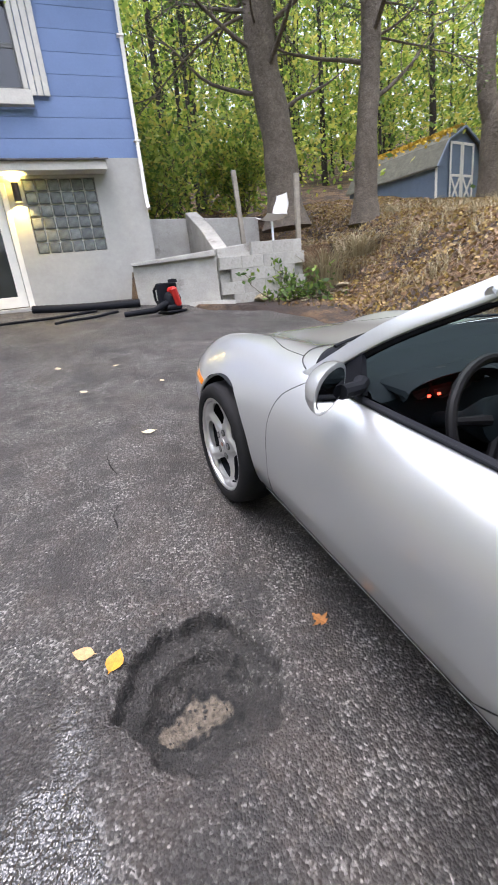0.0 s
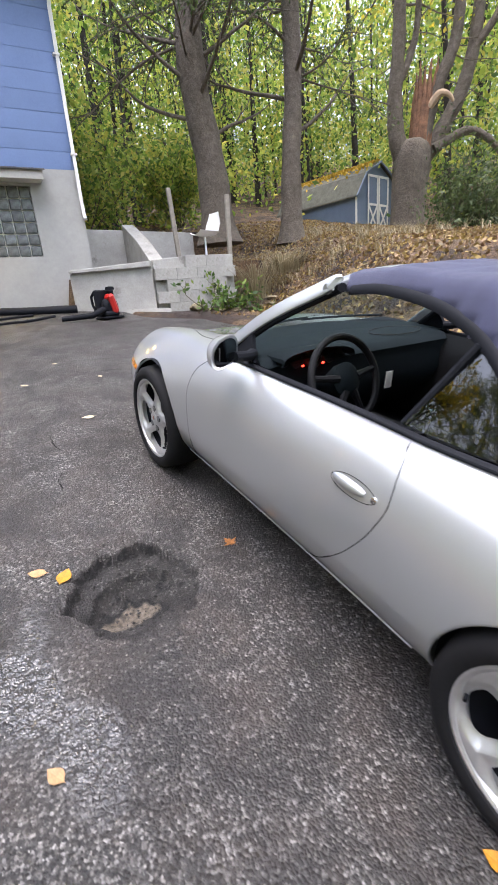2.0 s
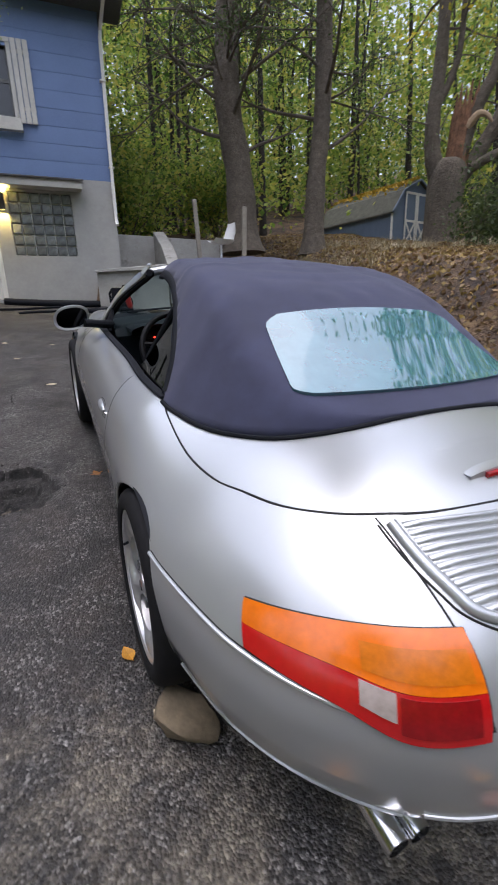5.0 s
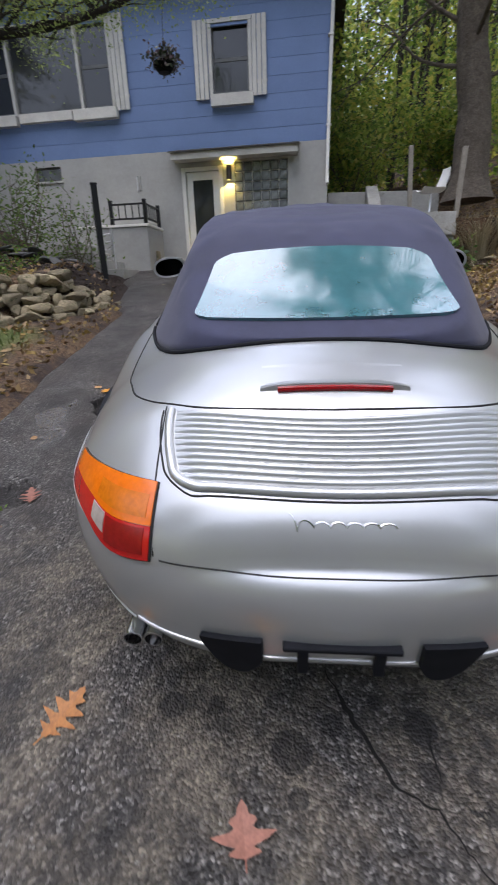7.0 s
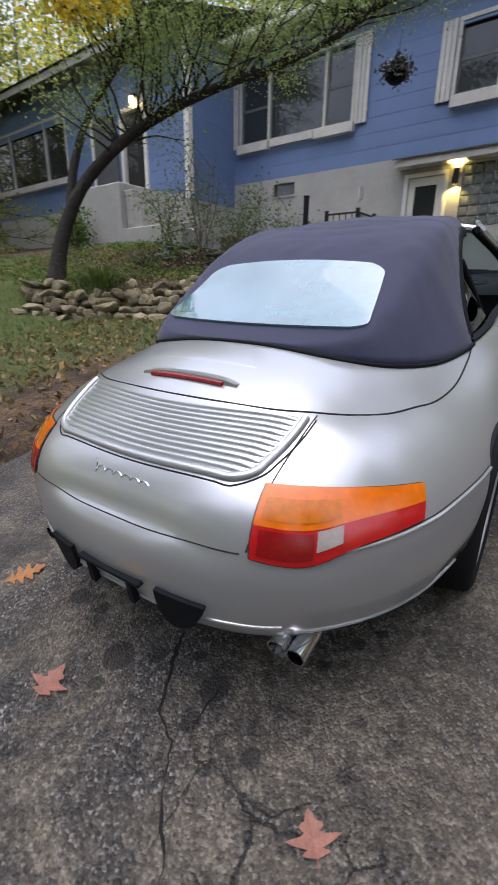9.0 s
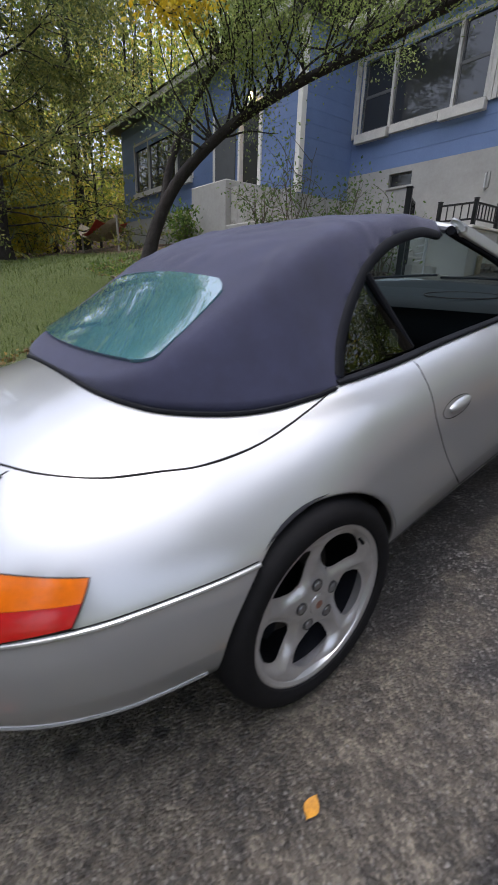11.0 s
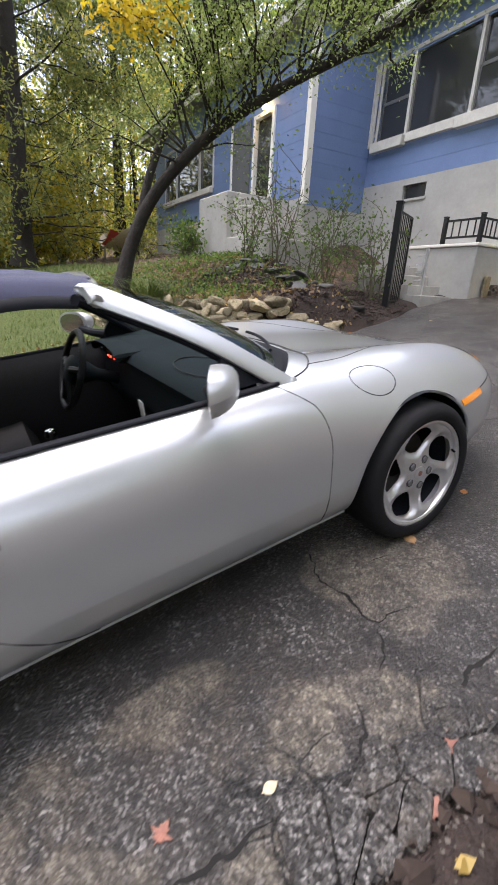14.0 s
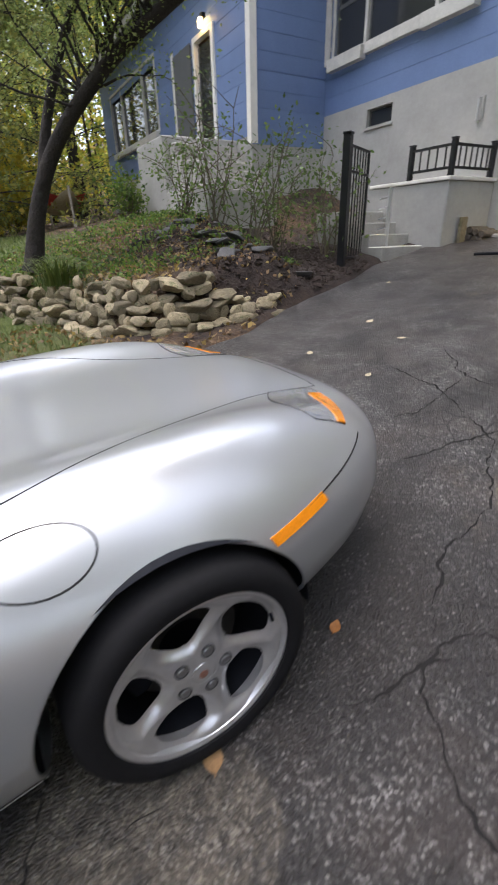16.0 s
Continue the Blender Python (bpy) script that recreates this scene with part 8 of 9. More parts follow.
def woods():
    """Thin trunks and a deep screen of leaves all round."""
    g = Geo()
    spots = []
    for _ in range(6000):
        a = rng.uniform(0, 2 * math.pi)
        r = rng.uniform(13, 46)
        x, y = r * math.cos(a), 4 + r * math.sin(a)
        if (-11.5 < x < 2.2 and 4 < y < 20) or (-21 < x < 0 and 4.5 < y < 18):
            continue
        if -15 < y < -4 and abs(x) < 7:
            continue
        if x > 0 and 5 < y < 15 and x < 13:
            continue
        if x < 0 and -7 < y < 6 and x > -17:
            continue
        if y < -2 and math.hypot(x, y) < 24 or (x > 8 and y < 4 and math.hypot(x, y) < 30):
            continue
        spots.append((x, y))
        if len(spots) >= 360:
            break
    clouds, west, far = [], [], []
    for x, y in spots:
        z = ground_z(x, y)
        h = rng.uniform(9, 17) if y > 3 or x < -12 else rng.uniform(8, 13)
        r = rng.uniform(0.06, 0.2)
        lean = rng.normal(size=2) * 0.5
        pts = [(x, y, z - 0.3), (x + lean[0] * 0.3, y + lean[1] * 0.3, z + h * 0.4), (x + lean[0], y + lean[1], z + h)]
        g.tube(fine(pts, 3), [r * (1 - 0.8 * k / 6) for k in range(7)], 7)
        for _ in range(9):
            f = rng.uniform(0.12, 0.98)
            c = np.array([x + lean[0] * f, y + lean[1] * f, z + h * f]) + rng.normal(size=3) * (1.4, 1.4, 0.5)
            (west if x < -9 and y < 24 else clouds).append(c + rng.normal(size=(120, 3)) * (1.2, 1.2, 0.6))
        for _ in range(3):
            c = np.array([x, y, z + rng.uniform(0.4, 3.2)]) + rng.normal(size=3) * (1.5, 1.5, 0.2)
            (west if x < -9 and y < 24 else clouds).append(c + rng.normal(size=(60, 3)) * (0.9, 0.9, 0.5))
    # the deeper woods behind
    for _ in range(1500):
        a = rng.uniform(0, 2 * math.pi)
        r = rng.uniform(44, 62)
        x, y = r * math.cos(a), 4 + r * math.sin(a)
        z = ground_z(x, y) + (rng.uniform(-1, 15) if y > 8 else rng.uniform(-1, 8))
        far.append(np.array([x, y, z]) + rng.normal(size=(46, 3)) * (1.9, 1.9, 1.1))
    tr = part("woodland_trunks", g, DARKBARK, smooth_angle=70, tidy=False)
    tagged(tr, "many slim dark trunks of the surrounding woods", "woods", kind="stuff")
    lv = part("woodland_leaves", leaves("woodland_leaves", np.concatenate(clouds), 0.22, 0.6), WOODS)
    tagged(lv, "dense yellow-green foliage of the surrounding woods", "woods", kind="stuff")
    # western leaves take the lightened colours to make up for weak light
    lv = part("yellowing_woodland_leaves", leaves("yellowing_woodland_leaves", np.concatenate(west), 0.22, 0.6), BRIGHT_YELLOWING)
    tagged(lv, "yellowing autumn foliage of the woods beyond the lawn, light put into its colour", "woods", kind="stuff")
    lv = part("distant_woodland_leaves", leaves("distant_woodland_leaves", np.concatenate(far), 0.62, 0.7), WOODS)
    tagged(lv, "hazy green foliage of the deeper woods", "woods", kind="stuff")


woods()


def shade_tree(x, y, h, wide):
    """A tall broad tree with a tapering trunk and spreading limbs."""
    z = ground_z(x, y)
    t = thing("shade_tree", "tall broad-crowned tree on the bank" if y > 0 else "tall broad-crowned tree beside the lower drive", "tree", pose(x, y, z))
    g = Geo()
    q = limb(g, (0, 0, -0.3), (0.02, 0.03, 1), h * 0.92, 0.34, 0.06, 12, 0.08, sides=12)
    part("trunk", g, BARK, t, smooth_angle=70)
    g = Geo()
    cloud = []
    for k in range(60):
        f = rng.uniform(0.30, 1.0)
        i = min(len(q) - 1, int(f * (len(q) - 1)))
        a = rng.uniform(0, math.tau)
        b = limb(g, q[i], (math.cos(a), math.sin(a), rng.uniform(0.0, 0.5)), wide * (1.25 - 0.80 * f) * rng.uniform(0.7, 1.1), 0.06, 0.012, 7, 0.3, sides=6)
        cloud.append(spread(b[2:], 230, 0.50, 0.7))
    part("branchwork", g, BARK, t)
    part("crown", leaves("crown", np.concatenate(cloud), 0.26, 0.6), GREEN, t)


for x, y, h, wide in ((-1.5, -17.5, 20, 5.0), (-9.5, -11, 17, 5.0), (7, -17, 19, 5.5), (12, -11, 17, 5.0), (-4, -28, 24, 6.5), (4, -30, 25, 7.0), (-11, -27, 23, 6.0), (12, -26, 23, 6.0), (0, -35, 27, 7.0), (-7.5, -24, 21, 5.5), (8.5, -25, 22, 6.0), (1.5, -26, 21, 5.5), (13, 0.5, 20, 5.5)):
    shade_tree(x, y, h, wide)
for x, y, h in ((-21.5, 3.2, 15), (-24.0, 8.5, 16)):
    z = ground_z(x, y)
    conifer("spruce_tree", "dark spruce beyond the lawn", [(x, y, z - 0.2), (x, y, z + h / 2), (x, y, z + h)], 0.28, 0.10, 30, 240, 0.15, DARKBARK, NEEDLES, 4.5, 0.13)

# ---- right-hand walls, chair, shed ----
def stone_mesh(name, seed):
    """An angular, chipped field stone about one metre across: a ball cut by planes."""
    rng = random.Random(seed)
    cuts = []
    for k in range(13):
        d = Vector((rng.gauss(0, 1), rng.gauss(0, 1), rng.gauss(0, 0.9))).normalized()
        cuts.append((d, rng.uniform(0.33, 0.47)))
    cuts += [(Vector((0, 0, 1)), rng.uniform(0.30, 0.42)), (Vector((0, 0, -1)), 0.40)]
    bm = bmesh.new()
    bmesh.ops.create_icosphere(bm, subdivisions=3, radius=0.58)
    for v in bm.verts:
        p = v.co.normalized()
        r = 0.58
        for d, h in cuts:
            c = p.dot(d)
            if c > 0.05:
                r = min(r, h / c)
        v.co = p * (r * (1 + 0.05 * noise.noise(p * 3 + Vector((seed * 7.3, seed, 0))) + 0.025 * noise.noise(p * 9 + Vector((seed, 3, seed)))))
    me = bpy.data.meshes.new(name)
    bm.to_mesh(me)
    bm.free()
    me.shade_smooth()
    me.set_sharp_from_angle(angle=radians(38))
    me.materials.append(STONE)
    return me


STONES = [stone_mesh("stone", k) for k in range(9)]


def wall_prism(name, plan, z0, tops, thick, mat, parent):
    """An upright wall along plan points with its own top height at each."""
    g = Geo()
    pts = [Vector((*p, 0)) for p in plan]
    rows = []
    for i, p in enumerate(pts):
        d = (pts[min(i + 1, len(pts) - 1)] - pts[max(i - 1, 0)]).normalized()
        n = Vector((d.y, -d.x, 0)) * thick / 2
        c = 0.012
        rows.append([(p.x + n.x, p.y + n.y, z0), (p.x + n.x, p.y + n.y, tops[i] - c), (p.x + n.x * 0.93, p.y + n.y * 0.93, tops[i]), (p.x - n.x * 0.93, p.y - n.y * 0.93, tops[i]), (p.x - n.x, p.y - n.y, tops[i] - c), (p.x - n.x, p.y - n.y, z0)])
    g.grid(rows)
    k = len(g.v)
    g.add(rows[0], [tuple(range(6))])
    g.add(rows[-1], [tuple(range(6))[::-1]])
    return part(name, g, mat, parent, smooth_angle=25)


BLOCK = material("old_concrete_block", (0.33, 0.32, 0.29), 0.92, grain=[(3, 0.2), (35, 0.10)], spots=[(2.5, (0.20, 0.185, 0.16), 0.36)], bump=(50, 0.005), tone=0.08)
rw = thing("retaining_wall", "weathered concrete retaining wall of plastered and bare blocks", "wall")
wall_prism("plastered_wall", [(0.24, 8.55), (0.85, 8.13), (1.46, 7.71)], 0.9, [2.02, 2.05, 2.07], 0.20, CONCRETE, rw)
wall_prism("wall_cap", [(0.22, 8.53), (0.85, 8.10), (1.44, 7.69)], 2.03, [2.075, 2.10, 2.12], 0.27, CONCRETE, rw)
wall_prism("wall_core", [(1.46, 7.74), (2.2, 7.70), (3.06, 7.66)], 0.9, [2.14, 2.20, 2.20], 0.16, CONCRETE, rw)
bl = Geo().box(-0.2012, 0.2012, -0.1, 0.1, -0.0992, 0.0992, 0.004).mesh("block")
a0, a1 = Vector((1.44, 7.655, 0)), Vector((3.10, 7.58, 0))
run = (a1 - a0).length
turn = math.degrees(math.atan2(a1.y - a0.y, a1.x - a0.x))
for row in range(6):
    for k in range(4):
        s = (k + (0.5 if row % 2 else 0.0)) * 0.404 + 0.2
        if s > run - 0.15 or (row == 5 and k == 0):
            continue
        p = a0.lerp(a1, s / run)
        part("block", bl, BLOCK, rw, m=Matrix.Translation((p.x, p.y + random.uniform(-0.004, 0.004), 1.09 + row * 0.2)) @ pose(0, 0, 0, 0, 0, turn + random.uniform(-0.5, 0.5)))
wall_prism("footing", [(0.95, 7.90), (1.40, 7.58), (1.62, 7.52)], 0.9, [1.33, 1.32, 1.30], 0.16, CONCRETE, rw)
wall_prism("wall_return", [(0.30, 8.60), (0.62, 9.20)], 0.9, [2.03, 2.05], 0.20, CONCRETE, rw)
uw = thing("upper_wall", "plain concrete upper garden wall behind the house corner", "wall")
wall_prism("wall_core", [(0.88, 9.95), (3.4, 9.98)], 1.0, [2.98, 2.93], 0.22, CONCRETE, uw)
dw = thing("wing_wall", "sloping concrete wing wall with a pale cap", "wall")
wall_prism("wall_core", [(1.60, 7.86), (1.76, 8.8), (1.86, 9.82)], 1.2, [2.10, 2.56, 3.02], 0.20, CONCRETE, dw)
wall_prism("cap", [(1.60, 7.83), (1.76, 8.8), (1.86, 9.84)], 2.0, [2.15, 2.61, 3.07], 0.26, BLOCK, dw)

WOODGREY = material("grey_weathered_wood", (0.26, 0.23, 0.19), 0.85, grain=[(5, 0.2), (30, 0.15)], bump=(30, 0.004))
for x, y, z0, z1, lean in ((2.62, 8.8, 2.3, 3.58, -3), (3.02, 7.72, 2.1, 3.26, 2)):
    p = thing("wooden_post", "weathered grey wooden post at the wall", "post", pose(x, y, 0, 0, lean, 0), "posts on the wall")
    part("post_shaft", Geo().box(-0.045, 0.045, -0.03, 0.03, z0, z1, 0.01), WOODGREY, p)

# moulded chair on the wall
SHELL = material("white_plastic", (0.74, 0.74, 0.72), 0.35, grain=[(5, 0.04)])
ch = thing("shell_chair", "white moulded shell chair on a pedestal", "chair", pose(2.62, 7.80, 2.12, 0, 0, -82))
g = Geo()
rows = []
for k in range(17):
    v = k / 16
    if v < 0.5:
        y, z = -0.22 + 0.80 * v, 0.44 - 0.02 * math.sin(v * 6) + 0.01
    else:
        f = (v - 0.5) / 0.5
        y, z = 0.18 + 0.07 * math.sin(f * 1.5) + 0.04 * f, 0.44 + 0.40 * f ** 1.1
    wd = 0.22 * (1 - 0.35 * smooth(0.75, 1.0, v)) * (0.85 + 0.15 * smooth(0, 0.15, v))
    rows.append([(wd * e, y - 0.03 * e * e * (v > 0.5), z + 0.06 * e * e * smooth(0.9, 0.3, v)) for e in [i / 5 - 1 for i in range(11)]])
g.grid(rows)
g.grid([[(p[0], p[1] + 0.012, p[2] - 0.012) for p in r] for r in rows])
part("shell", g, SHELL, ch, smooth_angle=60)
part("pedestal", Geo().lathe([(0.20, 0.0), (0.18, 0.015), (0.04, 0.03), (0.022, 0.06), (0.022, 0.42), (0.08, 0.435)], 24), ALLOY, ch)

# backpack blower with its tube
bl_ = thing("backpack_blower", "black and red backpack leaf blower on the drive", "leaf blower", pose(0.46, 7.50, drive_z(0.46, 7.5) - 0.01, 0, 0, 20))
REDP = material("red_plastic", (0.42, 0.02, 0.015), 0.35, grain=[(8, 0.1)])
part("frame", Geo().box(-0.19, 0.19, -0.02, 0.05, 0.02, 0.46, 0.02), TRIM, bl_)
part("base", Geo().box(-0.20, 0.20, -0.20, 0.07, 0.0, 0.035, 0.012), TRIM, bl_)
part("fan_housing", Geo().lathe([(0.0, 0.10), (0.10, 0.09), (0.145, 0.05), (0.145, -0.03), (0.0, -0.03)], 24, m=pose(0.02, -0.06, 0.19, 90, 0, 0)), TRIM, bl_)
part("engine_cover", Geo().box(-0.055, 0.055, -0.22, -0.02, 0.08, 0.40, 0.04, m=pose(0.09, 0, 0.0, 0, -14, 0)), REDP, bl_, "red engine cover")
part("fuel_tank", Geo().box(-0.15, 0.13, -0.19, -0.02, 0.035, 0.12, 0.03), TRIM, bl_)
part("filter_cap", Geo().lathe([(0.0, 0.04), (0.07, 0.03), (0.075, -0.02), (0.0, -0.02)], 18, m=pose(0.05, -0.1, 0.47)), TRIM, bl_)
part("strap", Geo().tube([(-0.15, 0.05, 0.44), (-0.17, 0.13, 0.36), (-0.15, 0.15, 0.22), (-0.14, 0.06, 0.08)], 0.022, 8), TRIM, bl_)
part("strap", Geo().tube([(0.13, 0.05, 0.44), (0.15, 0.13, 0.36), (0.13, 0.15, 0.22), (0.12, 0.06, 0.08)], 0.022, 8), TRIM, bl_)
part("blower_tube", Geo().tube([(-0.12, -0.1, 0.15), (-0.24, -0.13, 0.12), (-0.36, -0.1, 0.07), (-0.75, 0.16, 0.055)], [0.05, 0.052, 0.045, 0.04], 12), TRIM, bl_)
pp = thing("drain_pipe", "black corrugated drain pipe lying by the house", "pipe")
pts = fine([(-1.55, 8.78, drive_z(-1.5, 8.78) + 0.045), (-0.95, 8.55, drive_z(-1, 8.55) + 0.045), (-0.35, 8.40, drive_z(-0.4, 8.40) + 0.045), (0.16, 8.30, drive_z(0.1, 8.3) + 0.05)], 16)
part("pipe_run", Geo().tube(pts, [0.070 + 0.006 * (k % 2) for k in range(len(pts))], 12), TRIM, pp)
tp = thing("edging_strip", "black rubber edging strips on the asphalt", "edging")
for a, b in (((-2.2, 7.9), (-0.6, 8.15)), ((-1.3, 7.55), (-0.3, 7.9))):
    part("strip", Geo().tube([(a[0] + (b[0] - a[0]) * k / 8, a[1] + (b[1] - a[1]) * k / 8 + 0.04 * math.sin(k), drive_z(a[0], a[1] + (b[1] - a[1]) * k / 8 + 0.04 * math.sin(k)) + 0.012) for k in range(9)], 0.022, 6), TRIM, tp)


def shed():
    s = thing("garden_shed", "blue-grey gambrel shed with white-trimmed double doors", "shed", pose(10.0, 11.1, 3.2, 0, 0, 9))
    wall = material("shed_siding", (0.13, 0.17, 0.23), 0.7, grain=[(3, 0.1), (30, 0.08)])
    mossy = material("mossy_shingles", (0.085, 0.085, 0.065), 0.95, grain=[(6, 0.3), (40, 0.2)], spots=[(3, (0.20, 0.20, 0.17), 0.3)], bump=(30, 0.01))
    w, d = 2.45, 3.4
    prof = [(-0.10, 1.02), (0.42, 1.72), (w / 2, 2.12), (w - 0.42, 1.72), (w + 0.10, 1.02)]
    g = Geo()
    for y, fl in ((0.0, 1), (d, -1)):
        g.add([(0, y, -0.4), (w, y, -0.4), (w, y, 1.05)] + [(x, y, z - 0.04) for x, z in prof[::-1][1:-1]] + [(0, y, 1.05)], [tuple(range(7))[::fl]])
    g.grid([[(0, 0, -0.4), (0, 0, 1.08)], [(0, d, -0.4), (0, d, 1.08)]])
    g.grid([[(w, 0, -0.4), (w, 0, 1.08)], [(w, d, -0.4), (w, d, 1.08)]])
    part("siding_shell", g, wall, s, smooth_angle=20)
    for i in range(4):
        (x0, z0), (x1, z1) = prof[i], prof[i + 1]
        g = Geo()
        g.grid([[(x0, -0.12, z0), (x1, -0.12, z1)], [(x0, d + 0.12, z0), (x1, d + 0.12, z1)]])
        g.grid([[(x0, -0.12, z0 - 0.05), (x1, -0.12, z1 - 0.05)], [(x0, d + 0.12, z0 - 0.05), (x1, d + 0.12, z1 - 0.05)]])
        g.grid([[(x0, -0.12, z0 - 0.05), (x1, -0.12, z1 - 0.05)], [(x0, -0.12, z0), (x1, -0.12, z1)]])
        part("roof_panel", g, mossy, s, smooth_angle=20)
    for x in (0.0, w):
        part("corner_trim", Geo().box(x - 0.05, x + 0.05, -0.02, 0.0, -0.2, 1.02, 0.004), WHITE, s)
    for i in range(4):
        (x0, z0), (x1, z1) = prof[i], prof[i + 1]
        part("gable_trim", Geo().tube([(x0, -0.125, z0 - 0.03), (x1, -0.125, z1 - 0.03)], 0.035, 4), wall, s)
    for k in range(2):
        x0 = 0.60 + 0.62 * k
        door = part("shed_door", Geo().box(x0, x0 + 0.60, -0.035, -0.004, 0.0, 1.70, 0.004), wall, s)
        for a, b, c, e in ((0, 0.07, 0, 1.70), (0.53, 0.60, 0, 1.70), (0.07, 0.53, 0, 0.07), (0.07, 0.53, 1.63, 1.70), (0.07, 0.53, 0.78, 0.85)):
            part("door_trim", Geo().box(x0 + a, x0 + b, -0.055, -0.036, c, e, 0.003), WHITE, door)
        for q in (0, 1):
            za, zb = (0.09, 0.77) if q else (0.77, 0.09)
            dv = Vector((0.46, 0, zb - za))
            m = Matrix.Translation((x0 + 0.30, -0.045, 0.43)) @ pose(0, 0, 0, 0, -math.degrees(math.atan2(dv.z, dv.x)), 0)
            part("door_brace", Geo().box(-dv.length / 2, dv.length / 2, -0.006 - 0.003 * q, 0.006, -0.035, 0.035, 0.002, m=m), WHITE, door)
    cloud = np.stack([rng.uniform(0.2, 1.4, 900), rng.uniform(-0.1, d + 0.1, 900), np.zeros(900)], 1)
    top = curve(prof)
    cloud[:, 0] = np.clip(1.22 - np.abs(rng.normal(size=900)) * 0.28, 0.3, 1.3)
    cloud[:, 2] = [top(x) + 0.03 for x in cloud[:, 0]]
    rl = part("roof_leaves", leaves("roof_litter", cloud, 0.11, 0.7), material("yellow_litter", (0.42, 0.27, 0.02), 0.8), m=s.matrix_basis)
    tagged(rl, "yellow fallen leaves strewn over the shed roof", "leaf litter", kind="stuff")


shed()

TWIG = material("tan_twig", (0.11, 0.095, 0.06), 0.9, grain=[(20, 0.2)])


# ---- bank plants on the right ----
def clump(name, label, category, x, y, z, n, height, spread_r, mat, blade=0.012, arch=0.5, z_is_ground=False):
    """Arching grass blades from one foot."""
    t = thing(name, label, category, pose(x, y, z))
    vs, fs = [], []
    for _ in range(n):
        a = rng.uniform(0, 2 * math.pi)
        r = abs(rng.normal()) * spread_r * 0.35
        h = height * rng.uniform(0.5, 1.1)
        out = spread_r * rng.uniform(0.3, 1.2)
        dx, dy = math.cos(a), math.sin(a)
        k = len(vs)
        for j in range(5):
            f = j / 4
            px, py = dx * (r + out * f ** 1.8), dy * (r + out * f ** 1.8)
            pz = h * (f - arch * f ** 2.6)
            wd = blade * (1 - f ** 2)
            vs += [(px - dy * wd, py + dx * wd, pz), (px + dy * wd, py - dx * wd, pz)]
        fs += [(k + 2 * j, k + 2 * j + 1, k + 2 * j + 3, k + 2 * j + 2) for j in range(4)]
    part("foliage", fast_mesh("foliage", vs, fs), mat, t)
    return t


clump("ornamental_grass", "tall dry straw-coloured grass clump by the wall", "grass", 3.55, 7.60, ground_z(3.55, 7.60), 260, 1.35, 0.70, DRYGRASS, 0.009, 0.55)
clump("ornamental_grass", "dry straw-coloured grass drooping on the bank", "grass", 4.30, 7.6, ground_z(4.30, 7.6), 240, 1.0, 0.85, DRYGRASS, 0.009, 0.7)
clump("lily_plant", "green strap-leaved plant below the leaning tree", "plant", -5.35, 3.25, ground_z(-5.35, 3.25), 240, 0.75, 0.55, GRASS, 0.008, 0.62)


def bush(name, label, x, y, z, size, count, leaf, mat, stems=9, category="shrub", up=0.6):
    t = thing(name, label, category, pose(x, y, z))
    g = Geo()
    cloud = []
    for _ in range(stems):
        h = Vector((rng.normal() * (1 - up), rng.normal() * (1 - up), 0.5 + up))
        q = limb(g, (rng.normal() * 0.06, rng.normal() * 0.06, -0.05), h, size * rng.uniform(0.7, 1.15), 0.014, 0.004, 7, 0.35, 0.1, sides=5)
        for _ in range(4):
            j = rng.integers(2, len(q))
            q2 = limb(g, q[j], Vector(rng.normal(size=3)) + Vector((0, 0, 0.5)), size * 0.4, 0.007, 0.003, 4, 0.4, sides=4)
            cloud.append(spread(q2[1:], max(1, count // (stems * 4)), 0.09 * size))
    if category != "weed":
        part("branchwork", g, TWIG, t)
    part("foliage", leaves("foliage", np.concatenate(cloud), leaf, 0.5), mat, t)
    return t


SHRUBLEAF = leaf_material("shrub_leaves", [(0.06, 0.10, 0.025), (0.12, 0.19, 0.05), (0.20, 0.28, 0.08)], 0.45)
bush("ivy", "low dark green ivy at the foot of the wall", 2.35, 7.42, 1.20, 0.62, 420, 0.11, GREEN, 14, "ivy", 0.25)
bush("ivy", "low dark green ivy among the stones", 2.95, 7.2, 1.16, 0.5, 260, 0.11, GREEN, 10, "ivy", 0.15)
bush("evergreen_shrub", "broad dark evergreen shrub on the bank", 9.4, 6.2, 1.9, 2.0, 9000, 0.10, NEEDLES, 34, "shrub", 0.35)
bush("evergreen_shrub", "dark evergreen shrub beside the drive bank", 10.6, 5.0, 1.7, 2.2, 9000, 0.10, NEEDLES, 34, "shrub", 0.35)
bush("understorey_shrub", "leafy green shrub behind the house corner", 1.7, 12.6, ground_z(1.7, 12.6), 2.4, 5000, 0.14, WOODS, 20, "shrub", 0.55)
bush("understorey_shrub", "leafy green shrub at the edge of the woods", 0.9, 14.0, 3.6, 3.6, 7000, 0.15, WOODS, 26, "shrub", 0.55)
bush("understorey_shrub", "leafy green shrub under the trees", 4.6, 13.0, 3.6, 2.4, 5000, 0.14, WOODS, 22, "shrub", 0.55)
for k, (x, y) in enumerate(((-4.6, 5.9), (-5.3, 5.75), (-6.1, 5.6), (-4.0, 6.9), (-4.9, 6.6))):
    bush("tall_shrub", "thin-stemmed leggy shrub before the house", x, y, ground_z(x, y), (1.35, 1.75, 1.2, 1.3, 1.5)[k], 520, 0.070, SHRUBLEAF, 7, "shrub", 0.84)
